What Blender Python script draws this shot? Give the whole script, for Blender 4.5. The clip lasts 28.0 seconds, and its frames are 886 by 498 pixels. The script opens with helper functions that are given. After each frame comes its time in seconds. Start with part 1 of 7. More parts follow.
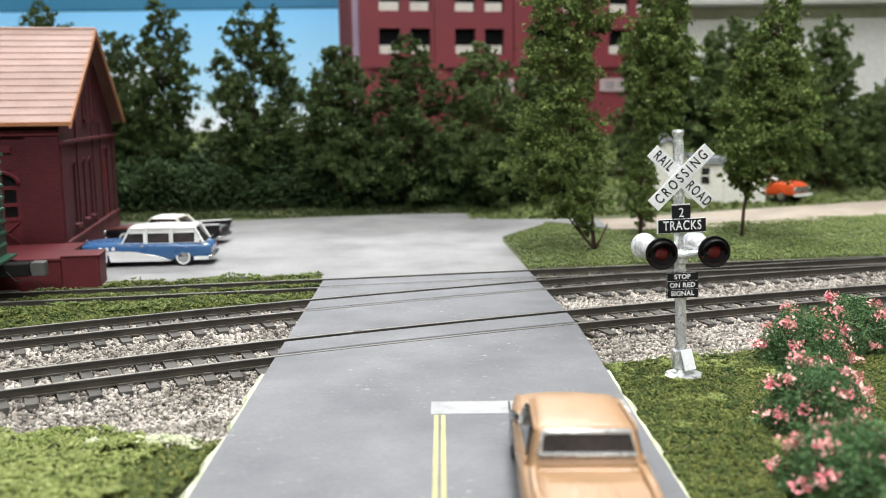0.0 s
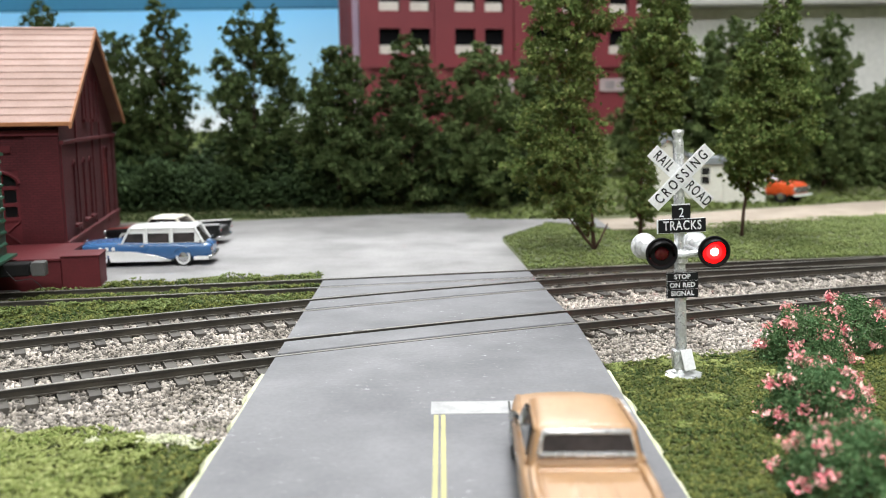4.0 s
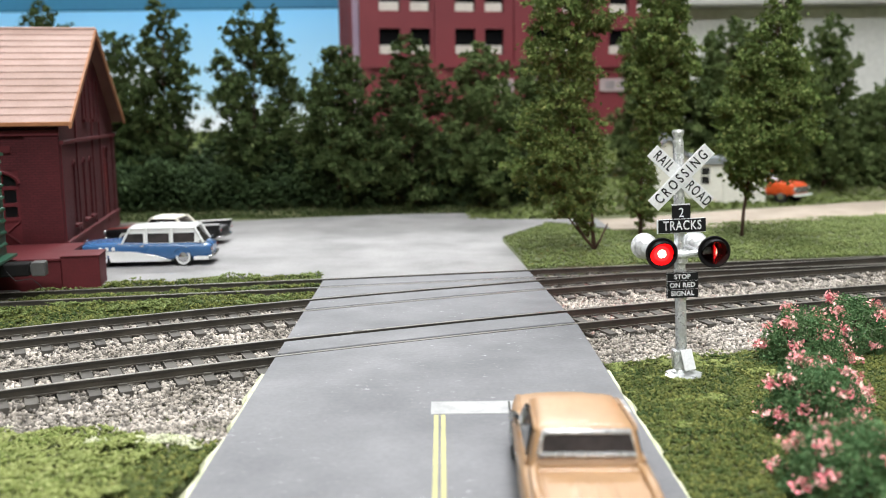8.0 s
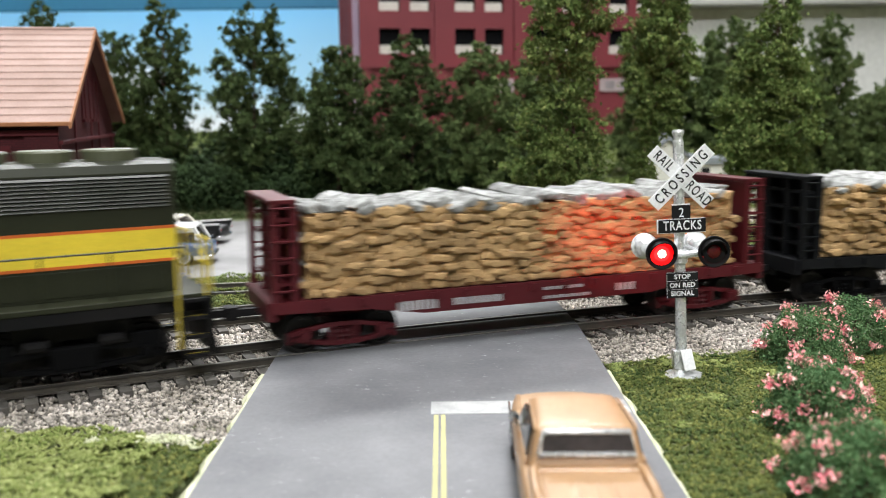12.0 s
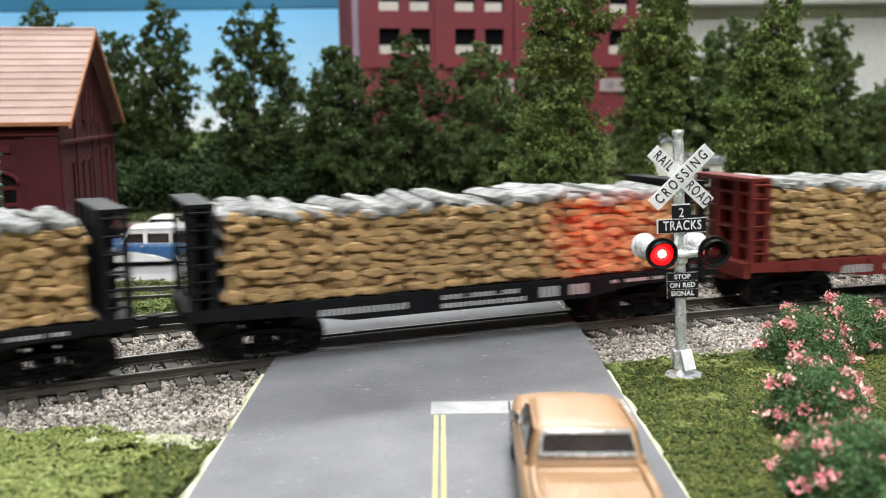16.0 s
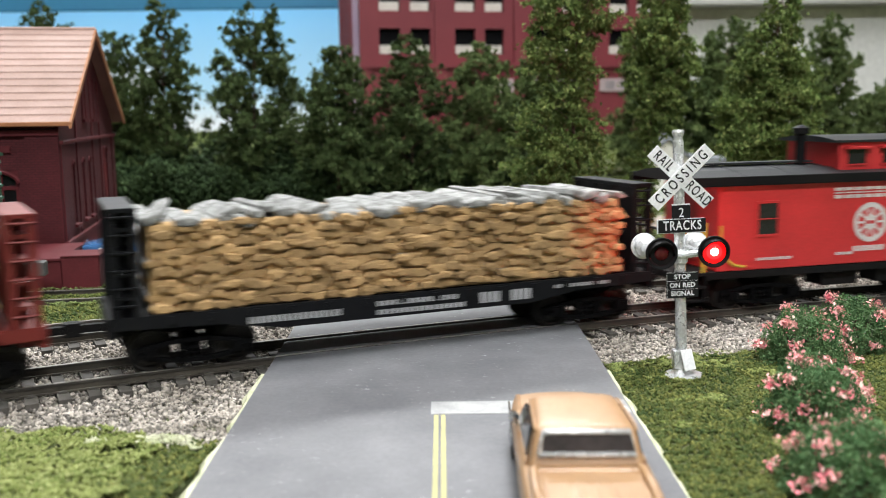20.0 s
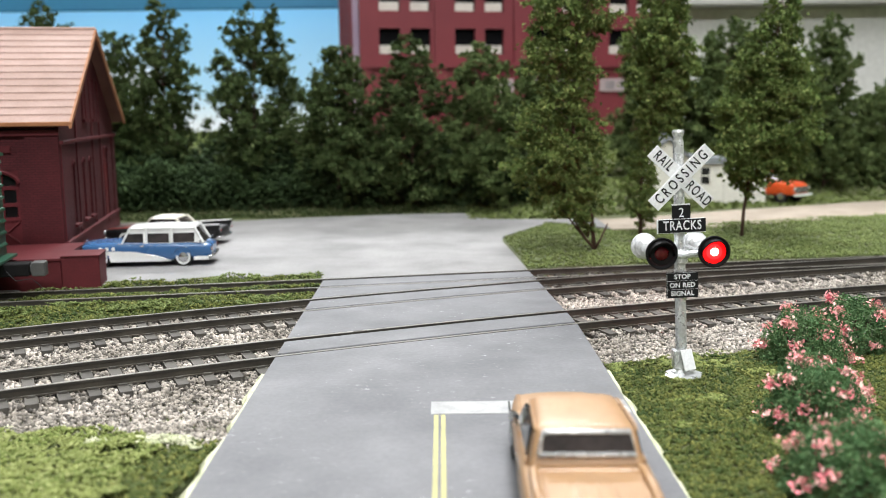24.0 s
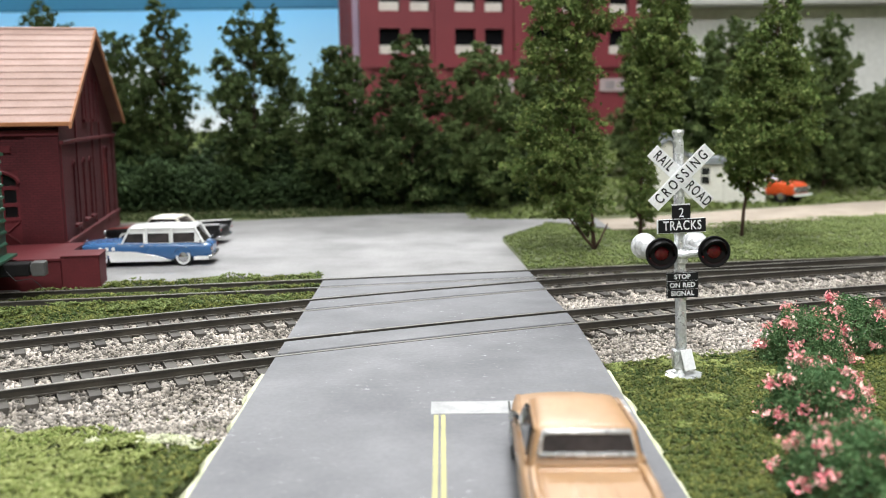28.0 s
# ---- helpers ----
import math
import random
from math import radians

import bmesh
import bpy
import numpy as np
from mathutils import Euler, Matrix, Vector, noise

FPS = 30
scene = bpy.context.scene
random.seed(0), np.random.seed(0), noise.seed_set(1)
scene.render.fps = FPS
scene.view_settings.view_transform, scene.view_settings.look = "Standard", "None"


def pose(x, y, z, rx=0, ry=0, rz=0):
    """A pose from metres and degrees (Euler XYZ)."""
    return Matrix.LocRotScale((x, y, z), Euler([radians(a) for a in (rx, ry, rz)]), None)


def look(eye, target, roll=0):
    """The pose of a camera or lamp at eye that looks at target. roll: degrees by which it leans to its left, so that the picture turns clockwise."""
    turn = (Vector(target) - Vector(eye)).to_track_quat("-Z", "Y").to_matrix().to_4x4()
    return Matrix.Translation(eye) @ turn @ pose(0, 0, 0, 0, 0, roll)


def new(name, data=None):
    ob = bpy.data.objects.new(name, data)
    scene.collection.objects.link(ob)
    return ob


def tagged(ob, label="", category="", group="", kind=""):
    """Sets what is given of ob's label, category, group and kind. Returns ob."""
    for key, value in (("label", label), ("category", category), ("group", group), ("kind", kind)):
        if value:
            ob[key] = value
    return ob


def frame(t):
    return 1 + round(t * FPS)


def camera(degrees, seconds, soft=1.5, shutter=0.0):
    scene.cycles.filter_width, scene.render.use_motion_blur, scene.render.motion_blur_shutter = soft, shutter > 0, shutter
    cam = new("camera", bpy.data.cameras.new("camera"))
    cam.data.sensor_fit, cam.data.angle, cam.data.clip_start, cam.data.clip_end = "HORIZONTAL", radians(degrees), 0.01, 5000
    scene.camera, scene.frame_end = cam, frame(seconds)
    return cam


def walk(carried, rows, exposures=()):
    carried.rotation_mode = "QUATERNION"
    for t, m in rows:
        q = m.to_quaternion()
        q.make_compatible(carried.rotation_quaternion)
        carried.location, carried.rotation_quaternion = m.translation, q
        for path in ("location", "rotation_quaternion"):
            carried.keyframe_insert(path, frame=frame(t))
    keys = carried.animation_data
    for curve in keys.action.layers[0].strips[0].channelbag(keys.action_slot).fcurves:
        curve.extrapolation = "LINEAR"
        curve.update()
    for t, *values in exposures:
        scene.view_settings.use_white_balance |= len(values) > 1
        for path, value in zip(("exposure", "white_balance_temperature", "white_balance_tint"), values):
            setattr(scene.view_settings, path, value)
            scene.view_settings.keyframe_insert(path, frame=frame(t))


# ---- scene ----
# A model railway in true model size. Lengths below are in millimetres; MM turns them into metres.
MM = 0.001
SECONDS = 28.0

# ---- camera ----
cam = camera(50.0, SECONDS, soft=0.45, shutter=0.5)
EYE = pose(0, 0, 60 * MM, 90 - 8.41, 0, 0) @ pose(0, 0, 0, 0, 0, -0.68)
walk(cam, [(0.0, EYE), (SECONDS, EYE)], [(0.0, -0.13), (9.3, -0.12), (10.2, -0.15), (10.95, -0.18), (11.5, -0.08), (12.5, -0.12), (21.2, -0.1), (23.0, -0.13), (SECONDS, -0.13)])
cam.data.dof.use_dof = True
cam.data.dof.focus_distance = 0.25
cam.data.dof.aperture_fstop = 25.0

# ---- light: a lit hobby room ----
world = bpy.data.worlds.new("room_air")
scene.world = world
world.use_nodes = True
world.node_tree.nodes["Background"].inputs[0].default_value = (0.9, 0.95, 1.0, 1)
world.node_tree.nodes["Background"].inputs[1].default_value = 0.07


def ceiling_lamp(name, x, y, z, sx, sy, watts, aim=(0, 300, 0), colour=(0.96, 0.985, 1.0)):
    data = bpy.data.lights.new(name, "AREA")
    data.shape, data.size, data.size_y = "RECTANGLE", sx * MM, sy * MM
    data.energy, data.color = watts, colour
    ob = new(name, data)
    ob.matrix_world = look((x * MM, y * MM, z * MM), (aim[0] * MM, aim[1] * MM, aim[2] * MM))
    return ob


LAMPS = ((-350, 1950, 1380, 1500, 260, 87.0), (100, 280, 1380, 1400, 260, 39.5), (180, -1200, 1380, 1500, 260, 61.0))
for lamp_x, lamp_y, lamp_z, lamp_sx, lamp_sy, lamp_w in LAMPS:
    ceiling_lamp("ceiling_light_glow", lamp_x, lamp_y, lamp_z, lamp_sx, lamp_sy, lamp_w, aim=(lamp_x * 0.5, 300 + (lamp_y - 300) * 0.25, 0))


# ---- mesh helpers ----
class Shape:
    """Collects corners and faces, in millimetres."""

    def __init__(self):
        self.v, self.f, self.m, self.slot = [], [], [], 0

    def add(self, verts, faces):
        n = len(self.v)
        self.v += [tuple(p) for p in verts]
        self.f += [tuple(i + n for i in f) for f in faces]
        self.m += [self.slot] * len(faces)
        return self

    def box(self, x0, y0, z0, x1, y1, z1):
        return self.add([(x0, y0, z0), (x1, y0, z0), (x1, y1, z0), (x0, y1, z0), (x0, y0, z1), (x1, y0, z1), (x1, y1, z1), (x0, y1, z1)],
                        [(0, 3, 2, 1), (4, 5, 6, 7), (0, 1, 5, 4), (1, 2, 6, 5), (2, 3, 7, 6), (3, 0, 4, 7)])

    def prism(self, poly, axis, a, b):
        """A polygon swept along an axis; its points give the two other axes in order."""
        def at(p, d):
            return {"x": (d, p[0], p[1]), "y": (p[0], d, p[1]), "z": (p[0], p[1], d)}[axis]
        n = len(poly)
        return self.add([at(p, a) for p in poly] + [at(p, b) for p in poly],
                        [tuple(range(n)), tuple(range(2 * n - 1, n - 1, -1))] + [(i, i + n, (i + 1) % n + n, (i + 1) % n) for i in range(n)])

    def rings(self, rings, caps=True, closed=True):
        n = len(rings[0])
        verts = [p for r in rings for p in r]
        faces = []
        for k in range(len(rings) - 1):
            for i in range(n if closed else n - 1):
                j = (i + 1) % n
                faces.append((k * n + i, k * n + j, (k + 1) * n + j, (k + 1) * n + i))
        if caps:
            faces += [tuple(range(n - 1, -1, -1)), tuple(range((len(rings) - 1) * n, len(rings) * n))]
        return self.add(verts, faces)

    def tube(self, points, radii, n=8, caps=True):
        """A round bar through points, with a radius at each."""
        rings = []
        pts = [Vector(p) for p in points]
        if not isinstance(radii, (list, tuple)):
            radii = [radii] * len(pts)
        side = None
        for i, p in enumerate(pts):
            way = (pts[min(i + 1, len(pts) - 1)] - pts[max(i - 1, 0)]).normalized()
            if side is None:
                side = way.orthogonal().normalized()
            side = (side - way * side.dot(way)).normalized()
            up = way.cross(side)
            rings.append([p + radii[i] * (math.cos(2 * math.pi * k / n) * side + math.sin(2 * math.pi * k / n) * up) for k in range(n)])
        return self.rings(rings, caps)

    def turned(self, profile, centre, axis="z", n=20, caps=True):
        """A turned body: profile of (radius, height) along an axis."""
        rings = []
        for r, h in profile:
            ring = []
            for k in range(n):
                c, s = r * math.cos(2 * math.pi * k / n), r * math.sin(2 * math.pi * k / n)
                p = {"z": (c, s, h), "y": (s, h, c), "x": (h, c, s)}[axis]
                ring.append((centre[0] + p[0], centre[1] + p[1], centre[2] + p[2]))
            rings.append(ring)
        return self.rings(rings, caps)

    def mesh(self, name, smooth=False):
        data = bpy.data.meshes.new(name)
        data.from_pydata([(x * MM, y * MM, z * MM) for x, y, z in self.v], [], self.f)
        bm = bmesh.new()
        bm.from_mesh(data)
        bmesh.ops.recalc_face_normals(bm, faces=bm.faces)
        bm.to_mesh(data)
        bm.free()
        if any(self.m):
            data.polygons.foreach_set("material_index", self.m)
        if smooth:
            data.shade_smooth()
        return data


def thing(name, label, category, at=None, group="", kind=""):
    ob = tagged(new(name), label, category, group, kind)
    ob.empty_display_size = 0.005
    if at is not None:
        ob.matrix_basis = at
    return ob


def P(x, y, z, rx=0, ry=0, rz=0):
    return pose(x * MM, y * MM, z * MM, rx, ry, rz)


def part(name, shape, material, parent, label="", bevel=0.0, smooth=False, at=None, kind=""):
    data = shape.mesh(name, smooth) if isinstance(shape, Shape) else shape
    if not data.materials:
        for one in (material if isinstance(material, (list, tuple)) else [material]):
            data.materials.append(one)
    ob = tagged(new(name, data), label, "", "", kind)
    ob.parent = parent
    if at is not None:
        ob.matrix_basis = at
    if bevel:
        mod = ob.modifiers.new("bevel", "BEVEL")
        mod.width, mod.segments, mod.limit_method = bevel * MM, 2, "ANGLE"
    return ob


def solid(name, shape, material, label, category, kind="", bevel=0.0, smooth=False, at=None, group=""):
    ob = part(name, shape, material, None, "", bevel, smooth, at)
    return tagged(ob, label, category, group, kind)


def many(name, verts, tris, material, smooth=False):
    """A mesh from arrays, in millimetres."""
    data = bpy.data.meshes.new(name)
    n, k = len(verts), len(tris)
    data.vertices.add(n)
    data.vertices.foreach_set("co", (np.asarray(verts, dtype=np.float32) * MM).ravel())
    data.loops.add(k * 3)
    data.loops.foreach_set("vertex_index", np.asarray(tris, dtype=np.int32).ravel())
    data.polygons.add(k)
    data.polygons.foreach_set("loop_start", np.arange(0, k * 3, 3, dtype=np.int32))
    data.update(calc_edges=True)
    data.validate()
    if smooth:
        data.shade_smooth()
    data.materials.append(material)
    return data


OCTA_V = np.array([(1, 0, 0), (-1, 0, 0), (0, 1, 0), (0, -1, 0), (0, 0, 1), (0, 0, -1)], float)
TETRA_V = np.array([(0.9, 0, -0.5), (-0.5, 0.85, -0.45), (-0.45, -0.8, -0.5), (0.1, 0.05, 1.0)], float)
TETRA_F = np.array([(0, 1, 3), (1, 2, 3), (2, 0, 3), (0, 2, 1)])
OCTA_F = np.array([(0, 2, 4), (2, 1, 4), (1, 3, 4), (3, 0, 4), (2, 0, 5), (1, 2, 5), (3, 1, 5), (0, 3, 5)])
LEAF_V = np.array([(-1, 0, 0), (0, -0.55, 0.25), (1, 0, 0.1), (0, 0.55, 0.25)], float)
LEAF_F = np.array([(0, 1, 2), (0, 2, 3)])
BOX_V = np.array([(x, y, z) for x in (-1, 1) for y in (-1, 1) for z in (-1, 1)], float) * 0.75
BOX_F = np.array([(0, 1, 3), (0, 3, 2), (4, 6, 7), (4, 7, 5), (0, 4, 5), (0, 5, 1), (2, 3, 7), (2, 7, 6), (0, 2, 6), (0, 6, 4), (1, 5, 7), (1, 7, 3)])


def turns(rng, n):
    q = rng.normal(size=(n, 4))
    q /= np.linalg.norm(q, axis=1)[:, None]
    w, x, y, z = q.T
    return np.stack([np.stack([1 - 2 * (y * y + z * z), 2 * (x * y - z * w), 2 * (x * z + y * w)], 1),
                     np.stack([2 * (x * y + z * w), 1 - 2 * (x * x + z * z), 2 * (y * z - x * w)], 1),
                     np.stack([2 * (x * z - y * w), 2 * (y * z + x * w), 1 - 2 * (x * x + y * y)], 1)], 1)


def strew(rng, places, sizes, tv, tf, jitter=0.25, flat=1.0):
    """Copies of a small template at places, each turned and bent by chance."""
    n = len(places)
    v = tv[None] * (1 + jitter * rng.normal(size=(n, len(tv), 3)))
    v = np.einsum("nij,nkj->nki", turns(rng, n), v) * np.asarray(sizes)[:, None, None]
    v[:, :, 2] *= flat
    v += np.asarray(places)[:, None, :]
    f = tf[None] + (np.arange(n) * len(tv))[:, None, None]
    return v.reshape(-1, 3), f.reshape(-1, 3)


# ---- materials ----
def nodes_of(name):
    m = bpy.data.materials.new(name)
    m.use_nodes = True
    t = m.node_tree
    return m, t, t.nodes["Principled BSDF"]


def noise_at(t, coord, size_mm, detail=3.0, rough=0.55):
    n = t.nodes.new("ShaderNodeTexNoise")
    n.inputs["Scale"].default_value = 1000.0 / size_mm
    n.inputs["Detail"].default_value, n.inputs["Roughness"].default_value = detail, rough
    t.links.new(coord, n.inputs["Vector"])
    return n.outputs["Fac"]


def blend(t, fac, a, b, mode="MIX"):
    n = t.nodes.new("ShaderNodeMix")
    n.data_type, n.blend_type = "RGBA", mode
    for value, sock in ((fac, n.inputs[0]), (a, n.inputs[6]), (b, n.inputs[7])):
        if isinstance(value, bpy.types.NodeSocket):
            t.links.new(value, sock)
        else:
            sock.default_value = value if isinstance(value, float) else (*value, 1)
    return n.outputs[2]


def spread(t, fac, low, high):
    n = t.nodes.new("ShaderNodeMapRange")
    n.inputs["From Min"].default_value, n.inputs["From Max"].default_value = low, high
    t.links.new(fac, n.inputs["Value"])
    return n.outputs["Result"]


def paint(name, colour, other=None, rough=0.5, metal=0.0, stain=20.0, grain=0.6, bump=0.05, vary=0.0, island=False, low=0.35, high=0.65, gloss=0.5, coat=0.0, scuff=False):
    """A surface of two tones: broad stains, fine grain, a little relief; vary: difference from piece to piece."""
    m, t, p = nodes_of(name)
    other = other or tuple(c * 0.72 for c in colour)
    coord = t.nodes.new("ShaderNodeTexCoord").outputs["Object"]
    broad, fine = noise_at(t, coord, stain), noise_at(t, coord, grain, 2.0)
    col = blend(t, spread(t, broad, low, high), colour, other)
    col = blend(t, spread(t, fine, 0.3, 0.75), col, blend(t, 1.0, col, (0.82, 0.82, 0.82), "MULTIPLY"))
    if scuff:
        # thin scratches and flecks of chalky white
        stretch = t.nodes.new("ShaderNodeMapping")
        stretch.inputs["Scale"].default_value = (1.0, 3.2, 1.0)
        stretch.inputs["Rotation"].default_value = (0, 0, 0.5)
        t.links.new(coord, stretch.inputs["Vector"])
        fleck = spread(t, noise_at(t, stretch.outputs["Vector"], 3.4, 5.0, 0.75), 0.62, 0.68)
        wide = spread(t, noise_at(t, coord, 30.0, 2.0), 0.45, 0.6)
        both = t.nodes.new("ShaderNodeMath")
        both.operation = "MULTIPLY"
        t.links.new(fleck, both.inputs[0])
        t.links.new(wide, both.inputs[1])
        col = blend(t, both.outputs[0], col, (0.5, 0.5, 0.5))
        cloud = spread(t, noise_at(t, coord, 9.0, 4.0), 0.35, 0.75)
        col = blend(t, cloud, col, blend(t, 1.0, col, (1.13, 1.13, 1.12), "MULTIPLY"))
    if vary or island:
        if island:
            rnd = t.nodes.new("ShaderNodeNewGeometry").outputs["Random Per Island"]
        else:
            rnd = t.nodes.new("ShaderNodeObjectInfo").outputs["Random"]
        h = t.nodes.new("ShaderNodeHueSaturation")
        t.links.new(spread_to(t, rnd, 1 - vary, 1 + vary), h.inputs["Value"])
        t.links.new(col, h.inputs["Color"])
        col = h.outputs["Color"]
    t.links.new(col, p.inputs["Base Color"])
    p.inputs["Metallic"].default_value = metal
    p.inputs["Specular IOR Level"].default_value = gloss
    p.inputs["Coat Weight"].default_value = coat
    t.links.new(spread_to(t, broad, max(rough - 0.1, 0.02), min(rough + 0.12, 1)), p.inputs["Roughness"])
    if bump:
        b = t.nodes.new("ShaderNodeBump")
        b.inputs["Distance"].default_value, b.inputs["Strength"].default_value = bump * MM, 0.6
        t.links.new(fine, b.inputs["Height"])
        t.links.new(b.outputs["Normal"], p.inputs["Normal"])
    return m


def spread_to(t, fac, low, high):
    n = t.nodes.new("ShaderNodeMapRange")
    n.inputs["To Min"].default_value, n.inputs["To Max"].default_value = low, high
    t.links.new(fac, n.inputs["Value"])
    return n.outputs["Result"]


def glow(name, colour, strength):
    m, t, p = nodes_of(name)
    p.inputs["Base Color"].default_value = (*colour, 1)
    p.inputs["Emission Color"].default_value = (*colour, 1)
    p.inputs["Emission Strength"].default_value = strength
    return m


def glass(name, colour=(0.8, 0.85, 0.85), rough=0.03):
    m, t, p = nodes_of(name)
    p.inputs["Base Color"].default_value = (*colour, 1)
    p.inputs["Transmission Weight"].default_value = 1.0
    p.inputs["Roughness"].default_value = rough
    p.inputs["IOR"].default_value = 1.3
    return m


def foliage(name, a, b, c, patch=9.0):
    """Leaves: tone from patch to patch and from leaf to leaf."""
    m, t, p = nodes_of(name)
    coord = t.nodes.new("ShaderNodeTexCoord").outputs["Object"]
    rnd = t.nodes.new("ShaderNodeNewGeometry").outputs["Random Per Island"]
    col = blend(t, spread(t, noise_at(t, coord, patch), 0.35, 0.65), a, b)
    col = blend(t, spread(t, rnd, 0.55, 1.0), col, c)
    t.links.new(col, p.inputs["Base Color"])
    p.inputs["Roughness"].default_value = 0.85
    p.inputs["Specular IOR Level"].default_value = 0.2
    return m


ASPHALT = paint("painted_asphalt", (0.155, 0.154, 0.163), (0.115, 0.115, 0.123), rough=0.55, stain=28, grain=1.1, bump=0.05, gloss=0.25, scuff=True)
CONCRETE = paint("painted_concrete", (0.26, 0.25, 0.249), (0.172, 0.166, 0.166), rough=0.7, stain=34, grain=1.5, bump=0.05)
DIRT = paint("packed_dirt", (0.40, 0.33, 0.265), (0.32, 0.265, 0.21), rough=0.95, stain=18, grain=1.2, bump=0.3)
EARTH = paint("earth_scatter", (0.085, 0.108, 0.034), (0.11, 0.11, 0.05), rough=1.0, stain=25, grain=1.2, bump=0.5)
PLASTER = paint("bare_plaster_edge", (0.62, 0.60, 0.45), (0.45, 0.48, 0.28), rough=0.95, stain=6, grain=1.0, bump=0.3)
STONE = paint("ballast_stone", (0.42, 0.375, 0.33), (0.225, 0.198, 0.168), rough=0.95, stain=16, grain=0.5, bump=0.1, vary=0.78, island=True)
RAIL_SIDE = paint("weathered_rail", (0.098, 0.084, 0.066), (0.062, 0.053, 0.042), rough=0.7, metal=0.2, stain=9, grain=0.5)
RAIL_DARK = paint("dark_rail_flank", (0.052, 0.046, 0.037), (0.034, 0.03, 0.025), rough=0.7, metal=0.2, stain=9, grain=0.5)
RAIL_HEAD = paint("worn_rail_head", (0.40, 0.38, 0.345), (0.22, 0.2, 0.18), rough=0.3, metal=0.5, stain=9, grain=0.5, bump=0)
TIE_PLASTIC = paint("tie_plastic", (0.094, 0.085, 0.074), (0.064, 0.057, 0.049), rough=0.85, stain=7, grain=0.5, vary=0.25)
GRASS = foliage("ground_foam", (0.032, 0.055, 0.012), (0.085, 0.103, 0.024), (0.17, 0.172, 0.045), 7)
GRASS_LIGHT = foliage("light_ground_foam", (0.135, 0.172, 0.043), (0.21, 0.24, 0.072), (0.31, 0.33, 0.13), 8)
GRASS_FAR = foliage("far_ground_foam", (0.115, 0.152, 0.047), (0.165, 0.20, 0.066), (0.14, 0.17, 0.058), 14)
LEAF = foliage("tree_foam", (0.070, 0.115, 0.028), (0.125, 0.172, 0.044), (0.215, 0.245, 0.078), 12)
LEAF_MID = foliage("mid_tree_foam", (0.055, 0.088, 0.026), (0.085, 0.12, 0.038), (0.13, 0.16, 0.058), 14)
LEAF_DARK = foliage("dark_tree_foam", (0.032, 0.056, 0.016), (0.050, 0.076, 0.022), (0.098, 0.125, 0.045), 14)
# the deep shade under the trees is put into this dark green
HEDGE_SHADED = foliage("shaded_hedge_foam", (0.018, 0.036, 0.012), (0.032, 0.055, 0.018), (0.040, 0.066, 0.023), 14)
# tree shade along the foot of the bank is put into this darker green
BANK_SHADED = foliage("shaded_bank_foam", (0.028, 0.046, 0.014), (0.045, 0.062, 0.018), (0.06, 0.075, 0.025), 12)
SHRUB = foliage("shrub_foam", (0.055, 0.125, 0.05), (0.10, 0.19, 0.075), (0.17, 0.27, 0.12), 5)
BLOSSOM = foliage("blossom_foam", (0.80, 0.20, 0.25), (0.86, 0.44, 0.42), (0.90, 0.70, 0.60), 3)
BARK = paint("bark", (0.10, 0.055, 0.035), (0.07, 0.04, 0.03), rough=0.95, stain=6, grain=0.7, bump=0.15)
SILVER = paint("silver_paint", (0.86, 0.87, 0.88), (0.62, 0.63, 0.64), rough=0.26, metal=0.5, stain=2.2, grain=0.8, bump=0.16)
SILVER_WHITE = paint("brushed_silver_white", (0.90, 0.90, 0.90), (0.66, 0.66, 0.67), rough=0.35, metal=0.2, stain=1.6, grain=0.7, bump=0.3)
WHITE = paint("white_paint", (0.80, 0.80, 0.79), (0.68, 0.68, 0.68), rough=0.45, stain=7, grain=0.5, bump=0.02)
SIGN_WHITE = paint("sign_white", (0.88, 0.88, 0.89), (0.82, 0.82, 0.83), rough=0.5, stain=6, grain=0.4, bump=0.02)
SIGN_BLACK = paint("sign_black", (0.008, 0.008, 0.009), (0.012, 0.012, 0.012), gloss=0.2, rough=0.8, stain=4, grain=0.3, bump=0.03)
BLACK = paint("black_plastic", (0.006, 0.006, 0.007), (0.010, 0.009, 0.009), gloss=0.14, rough=0.6, stain=10, grain=0.5, bump=0.03)
STRIPE_WHITE = paint("worn_road_white", (0.40, 0.40, 0.39), (0.28, 0.28, 0.28), rough=0.6, stain=7, grain=0.7, bump=0.02)
STRIPE_YELLOW = paint("worn_road_yellow", (0.50, 0.45, 0.15), (0.38, 0.35, 0.15), rough=0.6, stain=7, grain=0.7, bump=0.02)
CHROME = paint("chrome", (0.75, 0.75, 0.76), (0.6, 0.6, 0.62), rough=0.18, metal=0.95, stain=5, grain=0.5, bump=0)
RUBBER = paint("rubber", (0.015, 0.015, 0.015), (0.022, 0.021, 0.02), rough=0.8, stain=4, grain=0.4)
DARK_GLASS = paint("dark_window", (0.012, 0.012, 0.014), (0.02, 0.02, 0.022), rough=0.12, stain=9, grain=0.6, bump=0)

# ---- the plan of the tracks ----
CX, CY, R0 = 490.3, -961.0, 1311.0
S_LEFT, S_RIGHT = -760.0, -300.0


def on_curve(s, off=0.0):
    """A point of the main track at run s, off millimetres outwards from its middle line, and its turn in degrees; straight past both ends of the bend."""
    inside = min(max(s, S_LEFT), S_RIGHT)
    a = inside / R0
    out = (math.sin(a), math.cos(a))
    along = (math.cos(a), -math.sin(a))
    d = s - inside
    return CX + (R0 + off) * out[0] + d * along[0], CY + (R0 + off) * out[1] + d * along[1], -math.degrees(a)


SPACING = 49.0


